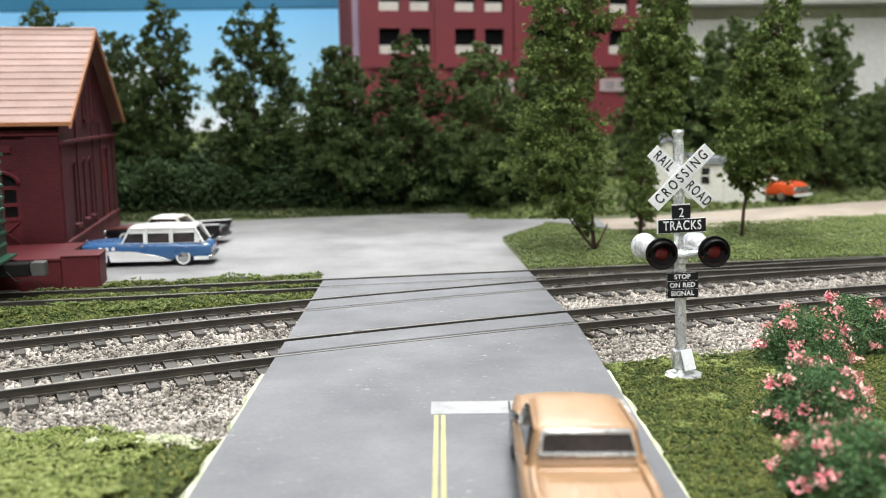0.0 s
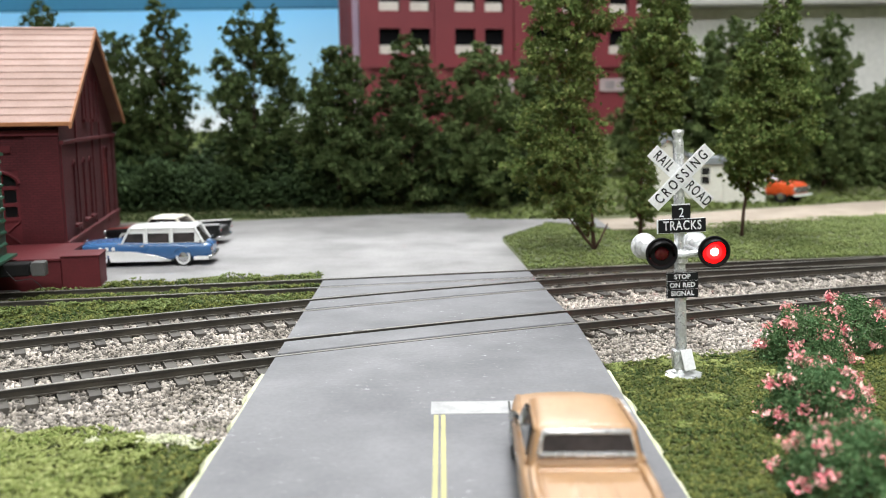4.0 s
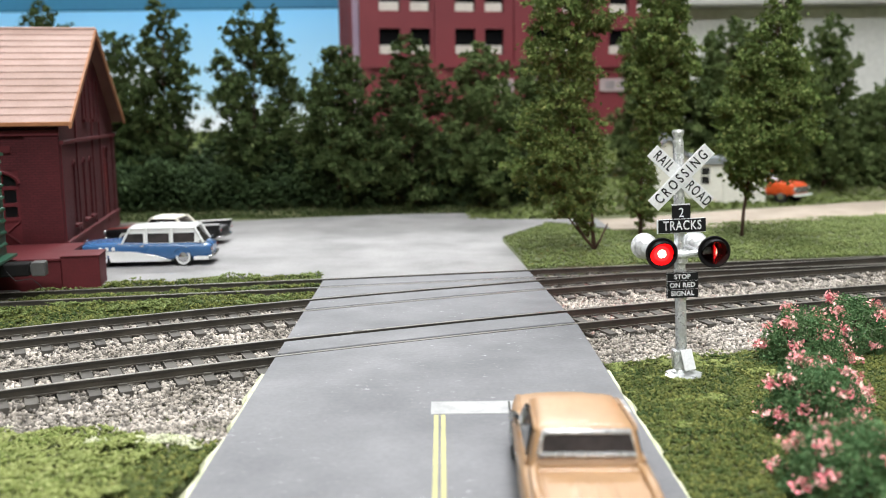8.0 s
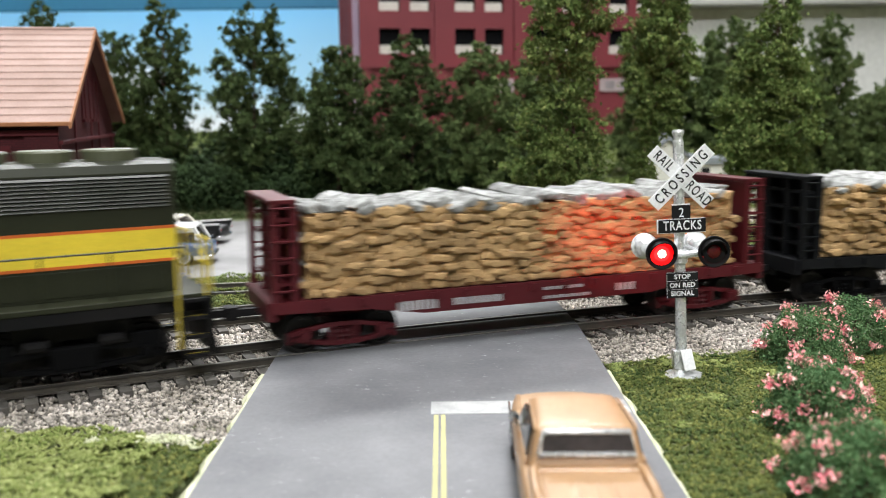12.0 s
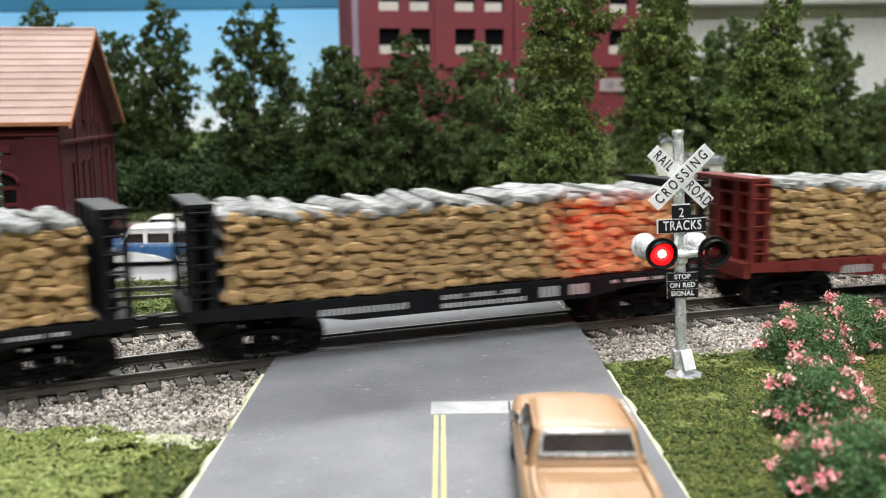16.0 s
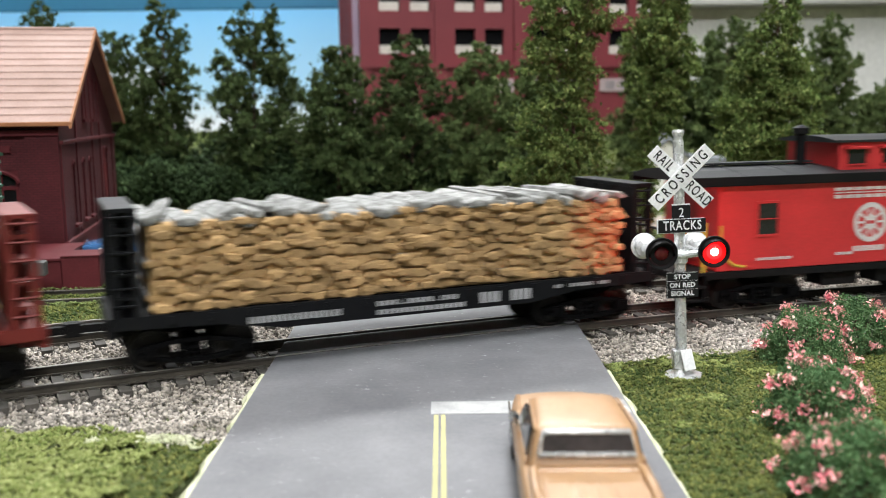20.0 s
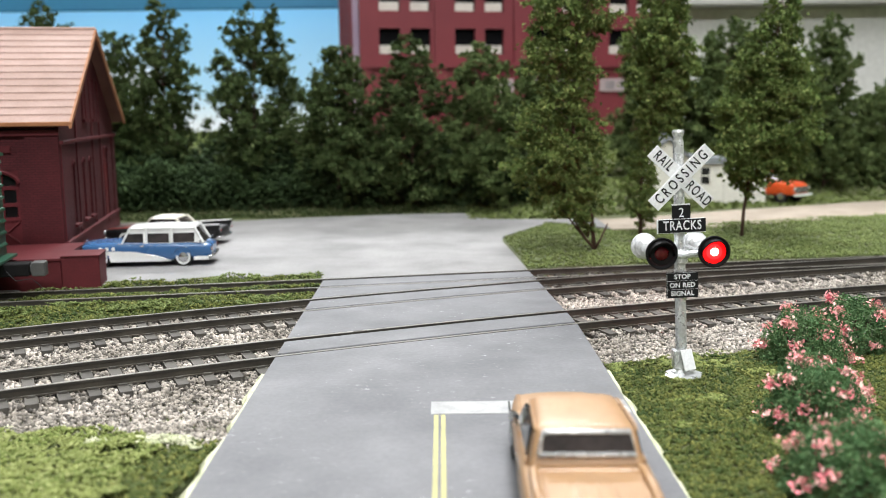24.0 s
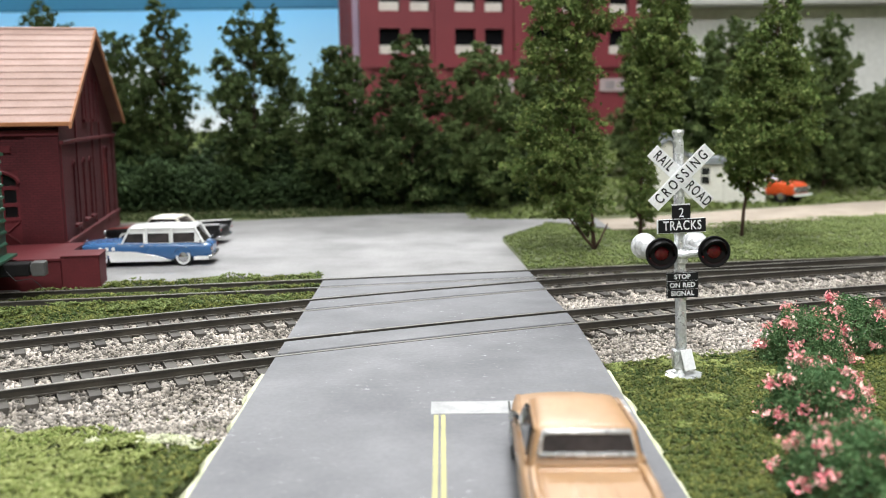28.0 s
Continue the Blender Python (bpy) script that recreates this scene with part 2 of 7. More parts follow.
def main_line(s, off):
    return on_curve(s, off)


def siding_line(s, off):
    return on_curve(s, SPACING + off)


def spur_line(s, off):
    """The third track: straight past the brick building, drawing in on the second one further on. s is its x."""
    def mid(x):
        if x < 60:
            return 335.6 + 0.188 * x
        k = min((x - 60) / 190.0, 1.0)
        own = 335.6 + 0.188 * x
        rr = R0 + SPACING
        second = math.sqrt(rr * rr - (x - CX) ** 2) + CY
        k = k * k * (3 - 2 * k)
        return own * (1 - k) + second * k
    slope = (mid(s + 1) - mid(s - 1)) / 2
    n = math.hypot(1, slope)
    return s - off * slope / n, mid(s) + off / n, math.degrees(math.atan(slope))


def ribbon(shape, line, s0, s1, step, off0, off1, z0, z1):
    """A bar that follows a track, between two offsets and two heights."""
    n = max(2, int(abs(s1 - s0) / step) + 1)
    rings = []
    for i in range(n):
        s = s0 + (s1 - s0) * i / (n - 1)
        xa, ya, _ = line(s, off0)
        xb, yb, _ = line(s, off1)
        rings.append([(xa, ya, z0), (xb, yb, z0), (xb, yb, z1), (xa, ya, z1)])
    return shape.rings(rings)


# ---- ground ----
ROAD_L, ROAD_R = -41.6, 37.0


def gauge_dist(x, y):
    """Distance outwards from the main track's middle line."""
    return math.hypot(x - CX, y - CY) - R0


def smooth(a, b, x):
    k = min(max((x - a) / (b - a), 0.0), 1.0)
    return k * k * (3 - 2 * k)


def ground_z(x, y):
    d = gauge_dist(x, y) if -400 < x < 420 else 99
    z = -3.2 - 1.3 * smooth(-44, -34, d) * (1 - smooth(SPACING + 14, SPACING + 20, d))
    if x < ROAD_L:
        z += 1.6 * smooth(-20, -34, d + 0.62 * (x + 90)) + 5.0 * smooth(-30, -80, d + 0.62 * (x + 90))
    if x > ROAD_R:
        z += 1.4 * smooth(-36, -46, d)
    if -300 < x < 500:
        off = y - spur_line(x, 0)[1]
        near = 1.1 * smooth(-28, -18, off) * smooth(SPACING + 14, SPACING + 22, d) if x < ROAD_L else 0.0
        z += max(2.3 * smooth(11, 17, off), near)
    # the bank behind the car park, and the far hill
    bank = 552 + 0.05 * x - 25 * smooth(60, 200, x) + 70 * smooth(120, 190, x)
    z += 9 * smooth(bank - 6, bank + 60, y) + 26 * smooth(650, 900, y)
    z += 0.6 * noise.noise(Vector((x * 0.05, y * 0.05, 0)))
    return z


def ground_sheet():
    xs = sorted(set(list(range(-3000, -400, 260)) + list(range(-400, 440, 8)) + list(range(440, 3600, 260))))
    ys = sorted(set(list(range(-1600, 60, 166)) + list(range(60, 700, 8)) + list(range(700, 1160, 40))))
    verts = [(x, y, ground_z(x, y)) for y in ys for x in xs]
    w = len(xs)
    tris = []
    for j in range(len(ys) - 1):
        for i in range(w - 1):
            a = j * w + i
            tris += [(a, a + 1, a + w + 1), (a, a + w + 1, a + w)]
    ob = new("ground", many("ground", verts, tris, EARTH, True))
    tagged(ob, "layout surface of painted earth under green foam scatter", "ground", kind="structure")
    return ob


GROUND = ground_sheet()


# ---- road: one panel between each pair of rails ----
def arc_y(x, off, line_off=0.0):
    rr = R0 + line_off + off
    return math.sqrt(rr * rr - (x - CX) ** 2) + CY


def spur_y(x, off):
    return spur_line(x, off)[1]


def road_panel(name, near, far, owner, x_l=None, x_r=None, thick=3.6, top=0.0):
    """A slab across the road between two lines y = near(x) and y = far(x), with softly rounded rims."""
    n = 14
    shape = Shape()
    xl = x_l or (lambda y: ROAD_L)
    xr = x_r or (lambda y: ROAD_R)
    rows = []
    for k in range(n + 1):
        row = []
        for side in (near, far):
            x = ROAD_L + (ROAD_R - ROAD_L) * k / n
            y = side(x)
            x = xl(y) + (xr(y) - xl(y)) * k / n
            row.append((x, side(x)))
        rows.append(row)
    rings = []
    for (xa, ya), (xb, yb) in rows:
        rings.append([(xa, ya, top - thick), (xa, ya, top - 0.25), (xa, ya + 0.25, top), (xb, yb - 0.25, top), (xb, yb, top - 0.25), (xb, yb, top - thick)])
    shape.rings(rings)
    return part(name, shape, ASPHALT, owner, smooth=False)


def east_rim(y):
    return 37.6 - 0.062 * max(0.0, y - 255)


def west_rim(y):
    return -41.0 - 0.012 * (y - 180)


ROAD = thing("road", "grey painted road with rails set flush in it", "road", kind="structure")
HEAD, FLANGE = 0.62, 2.1
edges = [(lambda x: 20.0, lambda x: arc_y(x, -8.25 - HEAD - 0.15)),
         (lambda x: arc_y(x, -8.25 + HEAD + FLANGE * 0.7), lambda x: arc_y(x, 8.25 - HEAD - FLANGE)),
         (lambda x: arc_y(x, 8.25 + HEAD + 0.15), lambda x: arc_y(x, -8.25 - HEAD - 0.15, SPACING)),
         (lambda x: arc_y(x, -8.25 + HEAD + FLANGE * 0.6, SPACING), lambda x: arc_y(x, 8.25 - HEAD - FLANGE, SPACING)),
         (lambda x: arc_y(x, 8.25 + HEAD + 0.15, SPACING), lambda x: max(spur_y(x, -8.25 - HEAD - 0.15), arc_y(x, 9.4, SPACING))),
         (lambda x: spur_y(x, -8.25 + HEAD + FLANGE * 0.55), lambda x: spur_y(x, 8.25 - HEAD - FLANGE))]
for near_edge, far_edge in edges:
    road_panel("road_panel", near_edge, far_edge, ROAD, west_rim, east_rim)

# road paint
stripe = Shape()
stripe.box(-2.8, 181.6, 0.02, 37.0, 189.6, 0.1)
part("stop_line", stripe, STRIPE_WHITE, ROAD, "worn white stop line")
for stripe_x in (-1.72, -0.33):
    stripe = Shape().box(stripe_x - 0.42, 60, 0.02, stripe_x + 0.42, 181.0, 0.1)
    part("centre_line", stripe, STRIPE_YELLOW, ROAD, "yellow centre line")

# rim of bare plaster along the road
for rim_x, rim_way in ((ROAD_L, -1), (ROAD_R, 1)):
    rim = Shape()
    rings = []
    for k in range(60):
        y = 60 + k * 2.6
        w = max(0.12, (1.7 if rim_way < 0 else 1.1) + 2.6 * noise.noise(Vector((y * 0.13, rim_x, 0))))
        x = west_rim(y) if rim_way < 0 else east_rim(y)
        rings.append([(x - rim_way * 0.1, y, -3.5), (x + rim_way * w, y, -3.5), (x + rim_way * w, y, -1.6), (x + rim_way * w * 0.45, y, -0.3), (x - rim_way * 0.1, y, -0.3)])
    rim.rings(rings)
    solid("road_verge", rim, PLASTER, "cream plaster verge beside the road", "verge", "structure")


# ---- car park and dirt lane ----
def slab(name, outline, z, thick, material, label, category):
    shape = Shape().prism(outline, "z", z - thick, z)
    return solid(name, shape, material, label, category, "structure", bevel=0.4)


near_rim = [(x, spur_y(x, 8.25 + HEAD + 0.15)) for x in np.linspace(-43.5, 31.9, 12)]
LOT = slab("car_park", near_rim + [(29.5, 395), (27.3, 430), (28.5, 445), (38, 464), (57, 503), (72, 487), (84, 470), (84, 513), (60, 514), (30, 516), (17, 524), (16, 549), (-27, 546), (-71, 536), (-115, 522), (-150, 520), (-220, 515), (-220, 312), (-160, 318), (-117, 331), (-78, 340.5), (-46, 348.8)], -0.05, 3.2, CONCRETE,
           "pale grey concrete car park behind the tracks", "car park")
LANE = slab("dirt_lane", [(84, 470), (110, 469), (148, 479), (200, 500), (244, 521), (420, 590), (420, 660), (277, 594), (169, 549), (110, 520), (84.2, 512)], -0.3, 3.0, DIRT, "sandy dirt lane leading off the car park", "lane")


# ---- tracks ----
def track(name, line, s0, s1, tie0, tie1, label, skip=None, step=12.0):
    owner = thing(name, label, "railway track", kind="structure")
    for side in (-8.25, 8.25):
        web = Shape()
        ribbon(web, line, s0, s1, step, side - 0.3, side + 0.3, -1.8, -0.62)
        ribbon(web, line, s0, s1, step, side - 1.05, side + 1.05, -2.1, -1.8)
        rail = part("rail", web, RAIL_SIDE, owner)
        head = Shape()
        ribbon(head, line, s0, s1, step, side - HEAD, side + HEAD, -0.62, -0.06)
        part("rail_side", head, RAIL_DARK, rail)
        crown = Shape()
        ribbon(crown, line, s0, s1, step, side - HEAD * 0.8, side + HEAD * 0.8, -0.06, 0.06)
        part("rail_head", crown, RAIL_HEAD, rail, "bright worn rail head")
    tie = Shape().box(-1.35, -15.2, -1.8, 1.35, 15.2, 0)
    for side in (-8.25, 8.25):
        tie.box(-0.9, side - 1.9, 0, 0.9, side - 1.15, 0.5)
        tie.box(-0.9, side + 1.15, 0, 0.9, side + 1.9, 0.5)
    data = tie.mesh("tie")
    data.materials.append(TIE_PLASTIC)
    rng = random.Random(len(name) * 7)
    s = tie0
    while s < tie1:
        x, y, turn = line(s, 0)
        if not (skip and skip(x, y)):
            part("tie", data, TIE_PLASTIC, owner, at=P(x, y, -2.12, 0, 0, turn + rng.uniform(-1.2, 1.2)))
        s += 6.5
    return owner


def under_road(x, y):
    return ROAD_L + 1 < x < ROAD_R - 1


# ---- room: backdrop, walls, ceiling ----
def backdrop_material():
    m, t, p = nodes_of("painted_sky")
    coord = t.nodes.new("ShaderNodeTexCoord").outputs["Object"]
    split = t.nodes.new("ShaderNodeSeparateXYZ")
    t.links.new(coord, split.inputs[0])
    up = t.nodes.new("ShaderNodeMapRange")
    up.inputs["From Min"].default_value, up.inputs["From Max"].default_value = 0.06, 0.175
    t.links.new(split.outputs["Z"], up.inputs["Value"])
    col = blend(t, up.outputs["Result"], (0.50, 0.76, 0.93), (0.22, 0.55, 0.90))
    cloud = spread(t, noise_at(t, coord, 120, 4.0), 0.56, 0.66)
    low = t.nodes.new("ShaderNodeMapRange")
    low.inputs["From Min"].default_value, low.inputs["From Max"].default_value = 0.15, 0.09
    t.links.new(split.outputs["Z"], low.inputs["Value"])
    mul = t.nodes.new("ShaderNodeMath")
    mul.operation = "MULTIPLY"
    t.links.new(cloud, mul.inputs[0])
    t.links.new(low.outputs["Result"], mul.inputs[1])
    col = blend(t, mul.outputs[0], col, (0.88, 0.92, 0.95))
    haze = t.nodes.new("ShaderNodeMapRange")
    haze.inputs["From Min"].default_value, haze.inputs["From Max"].default_value = 0.082, 0.045
    t.links.new(split.outputs["Z"], haze.inputs["Value"])
    col = blend(t, haze.outputs["Result"], col, (0.86, 0.91, 0.95))
    t.links.new(col, p.inputs["Base Color"])
    p.inputs["Roughness"].default_value = 0.8
    return m


SKY = backdrop_material()
ROOM_WALL = paint("room_wall", (0.66, 0.65, 0.62), (0.60, 0.59, 0.57), rough=0.8, stain=300, grain=4, bump=0.1)
ROOM_FLOOR = paint("room_floor", (0.25, 0.23, 0.21), (0.2, 0.19, 0.18), rough=0.6, stain=300, grain=8)
TRIM_BLUE = paint("backdrop_trim", (0.03, 0.2, 0.36), (0.03, 0.17, 0.32), rough=0.6, stain=90, grain=3)
solid("backdrop", Shape().box(-3000, 1150, -60, 240, 1170, 178), SKY, "sky blue painted backdrop board with soft clouds", "backdrop", "structure")
solid("backdrop_trim", Shape().box(-3000, 1149.5, 178.2, 240, 1172, 215), TRIM_BLUE, "darker blue rail along the top of the backdrop", "trim", "structure", bevel=2)
solid("wall_side", Shape().box(280, 1150, -60, 3600, 1170, 172.5), ROOM_WALL, "off-white board behind the trees", "wall", "structure")
solid("wall_ledge", Shape().box(241, 1120, 173.5, 3600, 1200, 182), paint("grey_ledge", (0.4, 0.39, 0.37), rough=0.7, stain=200, grain=5), "grey ledge on top of the board", "ledge", "structure", bevel=2)
solid("room_wall_north", Shape().box(-3500, 2600, -1100, 4000, 2650, 1500), ROOM_WALL, "plain off-white room wall", "wall", "structure")
solid("room_wall_south", Shape().box(-3500, -2350, -1100, 4000, -2300, 1500), ROOM_WALL, "plain off-white room wall", "wall", "structure")
solid("room_wall_west", Shape().box(-3550, -2300, -1100, -3500, 2600, 1500), ROOM_WALL, "plain off-white room wall", "wall", "structure")
solid("room_wall_east", Shape().box(4000, -2300, -1100, 4050, 2600, 1500), ROOM_WALL, "plain off-white room wall", "wall", "structure")
solid("room_floor", Shape().box(-3550, -2350, -1150, 4050, 2650, -1100), ROOM_FLOOR, "plain dark room floor", "floor", "structure")
solid("ceiling", Shape().box(-3550, -2350, 1420, 4050, 2650, 1470), ROOM_WALL, "white room ceiling", "ceiling", "structure")
for lamp_x, lamp_y, lamp_z, lamp_sx, lamp_sy, lamp_w in LAMPS:
    fixture = thing("ceiling_light", "white ceiling light fixture with a long diffuser", "ceiling light", P(lamp_x, lamp_y, lamp_z), "ceiling lights")
    tray = Shape().box(-lamp_sx / 2 - 30, -lamp_sy / 2 - 30, 8, lamp_sx / 2 + 30, lamp_sy / 2 + 30, 40)
    part("housing", tray, WHITE, fixture, bevel=4)

# ---- train ----
def painted(name, colour, rough=0.45, **kw):
    return paint(name, colour, tuple(c * 0.8 for c in colour), rough=rough, stain=kw.pop("stain", 25), grain=kw.pop("grain", 0.6), bump=kw.pop("bump", 0.03), **kw)


LOCO_GREEN = painted("dark_green_enamel", (0.024, 0.026, 0.0145), 0.42, gloss=0.2)
LOUVRE_GREEN = painted("grey_green_louvre", (0.036, 0.039, 0.028), 0.45)
LOCO_YELLOW = painted("yellow_enamel", (0.80, 0.60, 0.045), 0.4)
LOCO_ORANGE = painted("orange_enamel", (0.62, 0.13, 0.02), 0.4)
RAIL_YELLOW = painted("yellow_handrail", (0.65, 0.50, 0.06), 0.5)
BOGIE = painted("black_truck", (0.004, 0.004, 0.0045), 0.75, gloss=0.08)
WHEEL = paint("blackened_wheel", (0.02, 0.018, 0.017), (0.012, 0.011, 0.010), rough=0.65, metal=0.2, stain=5, grain=0.5)
HEADLIGHT = glow("headlight_glow", (1.0, 0.62, 0.22), 9.0)
NUMBER_BOARD = painted("number_board", (0.2, 0.21, 0.22), 0.5)
CABOOSE_RED = painted("red_caboose_paint", (0.64, 0.036, 0.04), 0.42)
ROOF_BLACK = painted("black_roof", (0.016, 0.017, 0.019), 0.5)
LETTER_WHITE = painted("white_lettering", (0.72, 0.68, 0.66), 0.6)
LETTER_GREY = painted("dull_white_lettering", (0.46, 0.46, 0.47), 0.6)
MAROON_CAR = painted("maroon_car_paint", (0.085, 0.009, 0.013), 0.5, gloss=0.25)
OXIDE_CAR = painted("oxide_car_paint", (0.17, 0.024, 0.02), 0.5, gloss=0.3)
BLACK_CAR = painted("black_car_paint", (0.006, 0.0065, 0.008), 0.55, gloss=0.16)
LOG_END = paint("sawn_log_end", (0.51, 0.33, 0.152), (0.28, 0.17, 0.072), rough=0.9, stain=1.5, grain=0.45, bump=0.4, vary=0.28)
LOG_BARK = paint("pale_log_bark", (0.40, 0.40, 0.388), (0.15, 0.147, 0.14), rough=0.95, stain=2.6, grain=0.7, bump=0.25, vary=0.25)
SPINNERS = []
V_TRAIN = 123.5


def bogie(owner, x, base, radius, frame_len, material, side_y=10.6):
    """A truck: side frames with journals and springs, a bolster, and two wheelsets that turn."""
    body = Shape()
    half = frame_len / 2
    for s in (-1, 1):
        y0, y1 = sorted((s * side_y, s * (side_y + 1.5)))
        top = [(-half, radius + 0.9), (-half + 2.2, radius + 1.6), (-3.6, radius + 2.9), (3.6, radius + 2.9), (half - 2.2, radius + 1.6), (half, radius + 0.9)]
        body.prism([(x + a, z) for a, z in top] + [(x + a * 0.99, z - 1.1) for a, z in reversed(top)], "y", y0, y1)
        low = [(-half + 1.0, radius - 0.2), (-half + 2.8, radius - 0.9), (-3.2, radius - 2.0), (3.2, radius - 2.0), (half - 2.8, radius - 0.9), (half - 1.0, radius - 0.2)]
        body.prism([(x + a, z) for a, z in low] + [(x + a, z - 1.0) for a, z in reversed(low)], "y", y0, y1)
        for k in (-1, 1):
            body.box(x + k * 3.2 - 0.55, y0, radius - 2.4, x + k * 3.2 + 0.55, y1, radius + 2.4)
            body.box(x + k * base / 2 - 1.5, y0 - (0.7 if s < 0 else 0), radius - 1.4, x + k * base / 2 + 1.5, y1 + (0.7 if s > 0 else 0), radius + 1.4)
            body.box(x + k * base / 2 - 1.0, y0 - (0.95 if s < 0 else 0), radius - 0.7, x + k * base / 2 + 1.0, y1 + (0.95 if s > 0 else 0), radius + 0.9)
            body.box(x + k * half - 0.5, s * side_y - 0.5, radius - 2.2, x + k * half + 0.5, s * side_y + 0.5, radius + 1.0)
        for k in (-1.5, 0, 1.5):
            body.turned([(0.62, -2.2), (0.35, -1.6), (0.62, -1.0), (0.35, -0.4), (0.62, 0.2), (0.35, 0.8), (0.62, 1.4)], (x + k, s * (side_y + 0.8), radius), "z", 8)
    body.box(x - 2, -side_y, radius - 0.8, x + 2, side_y, radius + 2.6)
    frame_part = part("truck_frame", body, material, owner)
    for k in (-1, 1):
        wheel = Shape()
        for s in (-1, 1):
            wheel.turned([(radius * 0.45, s * 7.0), (radius * 0.82, s * 7.1), (radius * 0.86, s * 6.9), (radius + 0.65, s * 6.9), (radius + 0.65, s * 7.6), (radius, s * 7.7), (radius - 0.08, s * 9.7), (radius * 0.8, s * 9.8), (radius * 0.75, s * 9.3), (radius * 0.3, s * 9.5)], (0, 0, 0), "y", 18)
        wheel.turned([(0.8, -10.5), (0.8, 10.5)], (0, 0, 0), "y", 8)
        axle = part("wheelset", wheel, WHEEL, owner, at=P(x + k * base / 2, 0, radius))
        SPINNERS.append((axle, x + k * base / 2, radius))
    return frame_part


def coupler(owner, x, way, z=9.6):
    c = Shape()
    c.box(min(x, x + way * 6.5), -1.0, z - 0.9, max(x, x + way * 6.5), 1.0, z + 0.9)
    c.prism([(x + way * 6.0, -1.6), (x + way * 9.0, -2.0), (x + way * 9.2, -0.6), (x + way * 7.6, -0.2), (x + way * 9.2, 0.9), (x + way * 8.6, 2.0), (x + way * 6.0, 1.4)], "z", z - 1.6, z + 1.6)
    return part("coupler", c, BLACK, owner)


def bars(owner, name, x0, x1, z0, z1, y, n, material, gap=0.25, depth=0.12):
    """Lettering that cannot be read, as plain bars of its size."""
    step = (x1 - x0) / n
    for i in range(n):
        b = Shape().box(x0 + i * step, y - depth, z0, x0 + (i + 1 - gap) * step, y + 0.02, z1)
        part(name, b, material, owner)


def pipe(points, r=0.28, n=6):
    return Shape().tube(points, r, n)


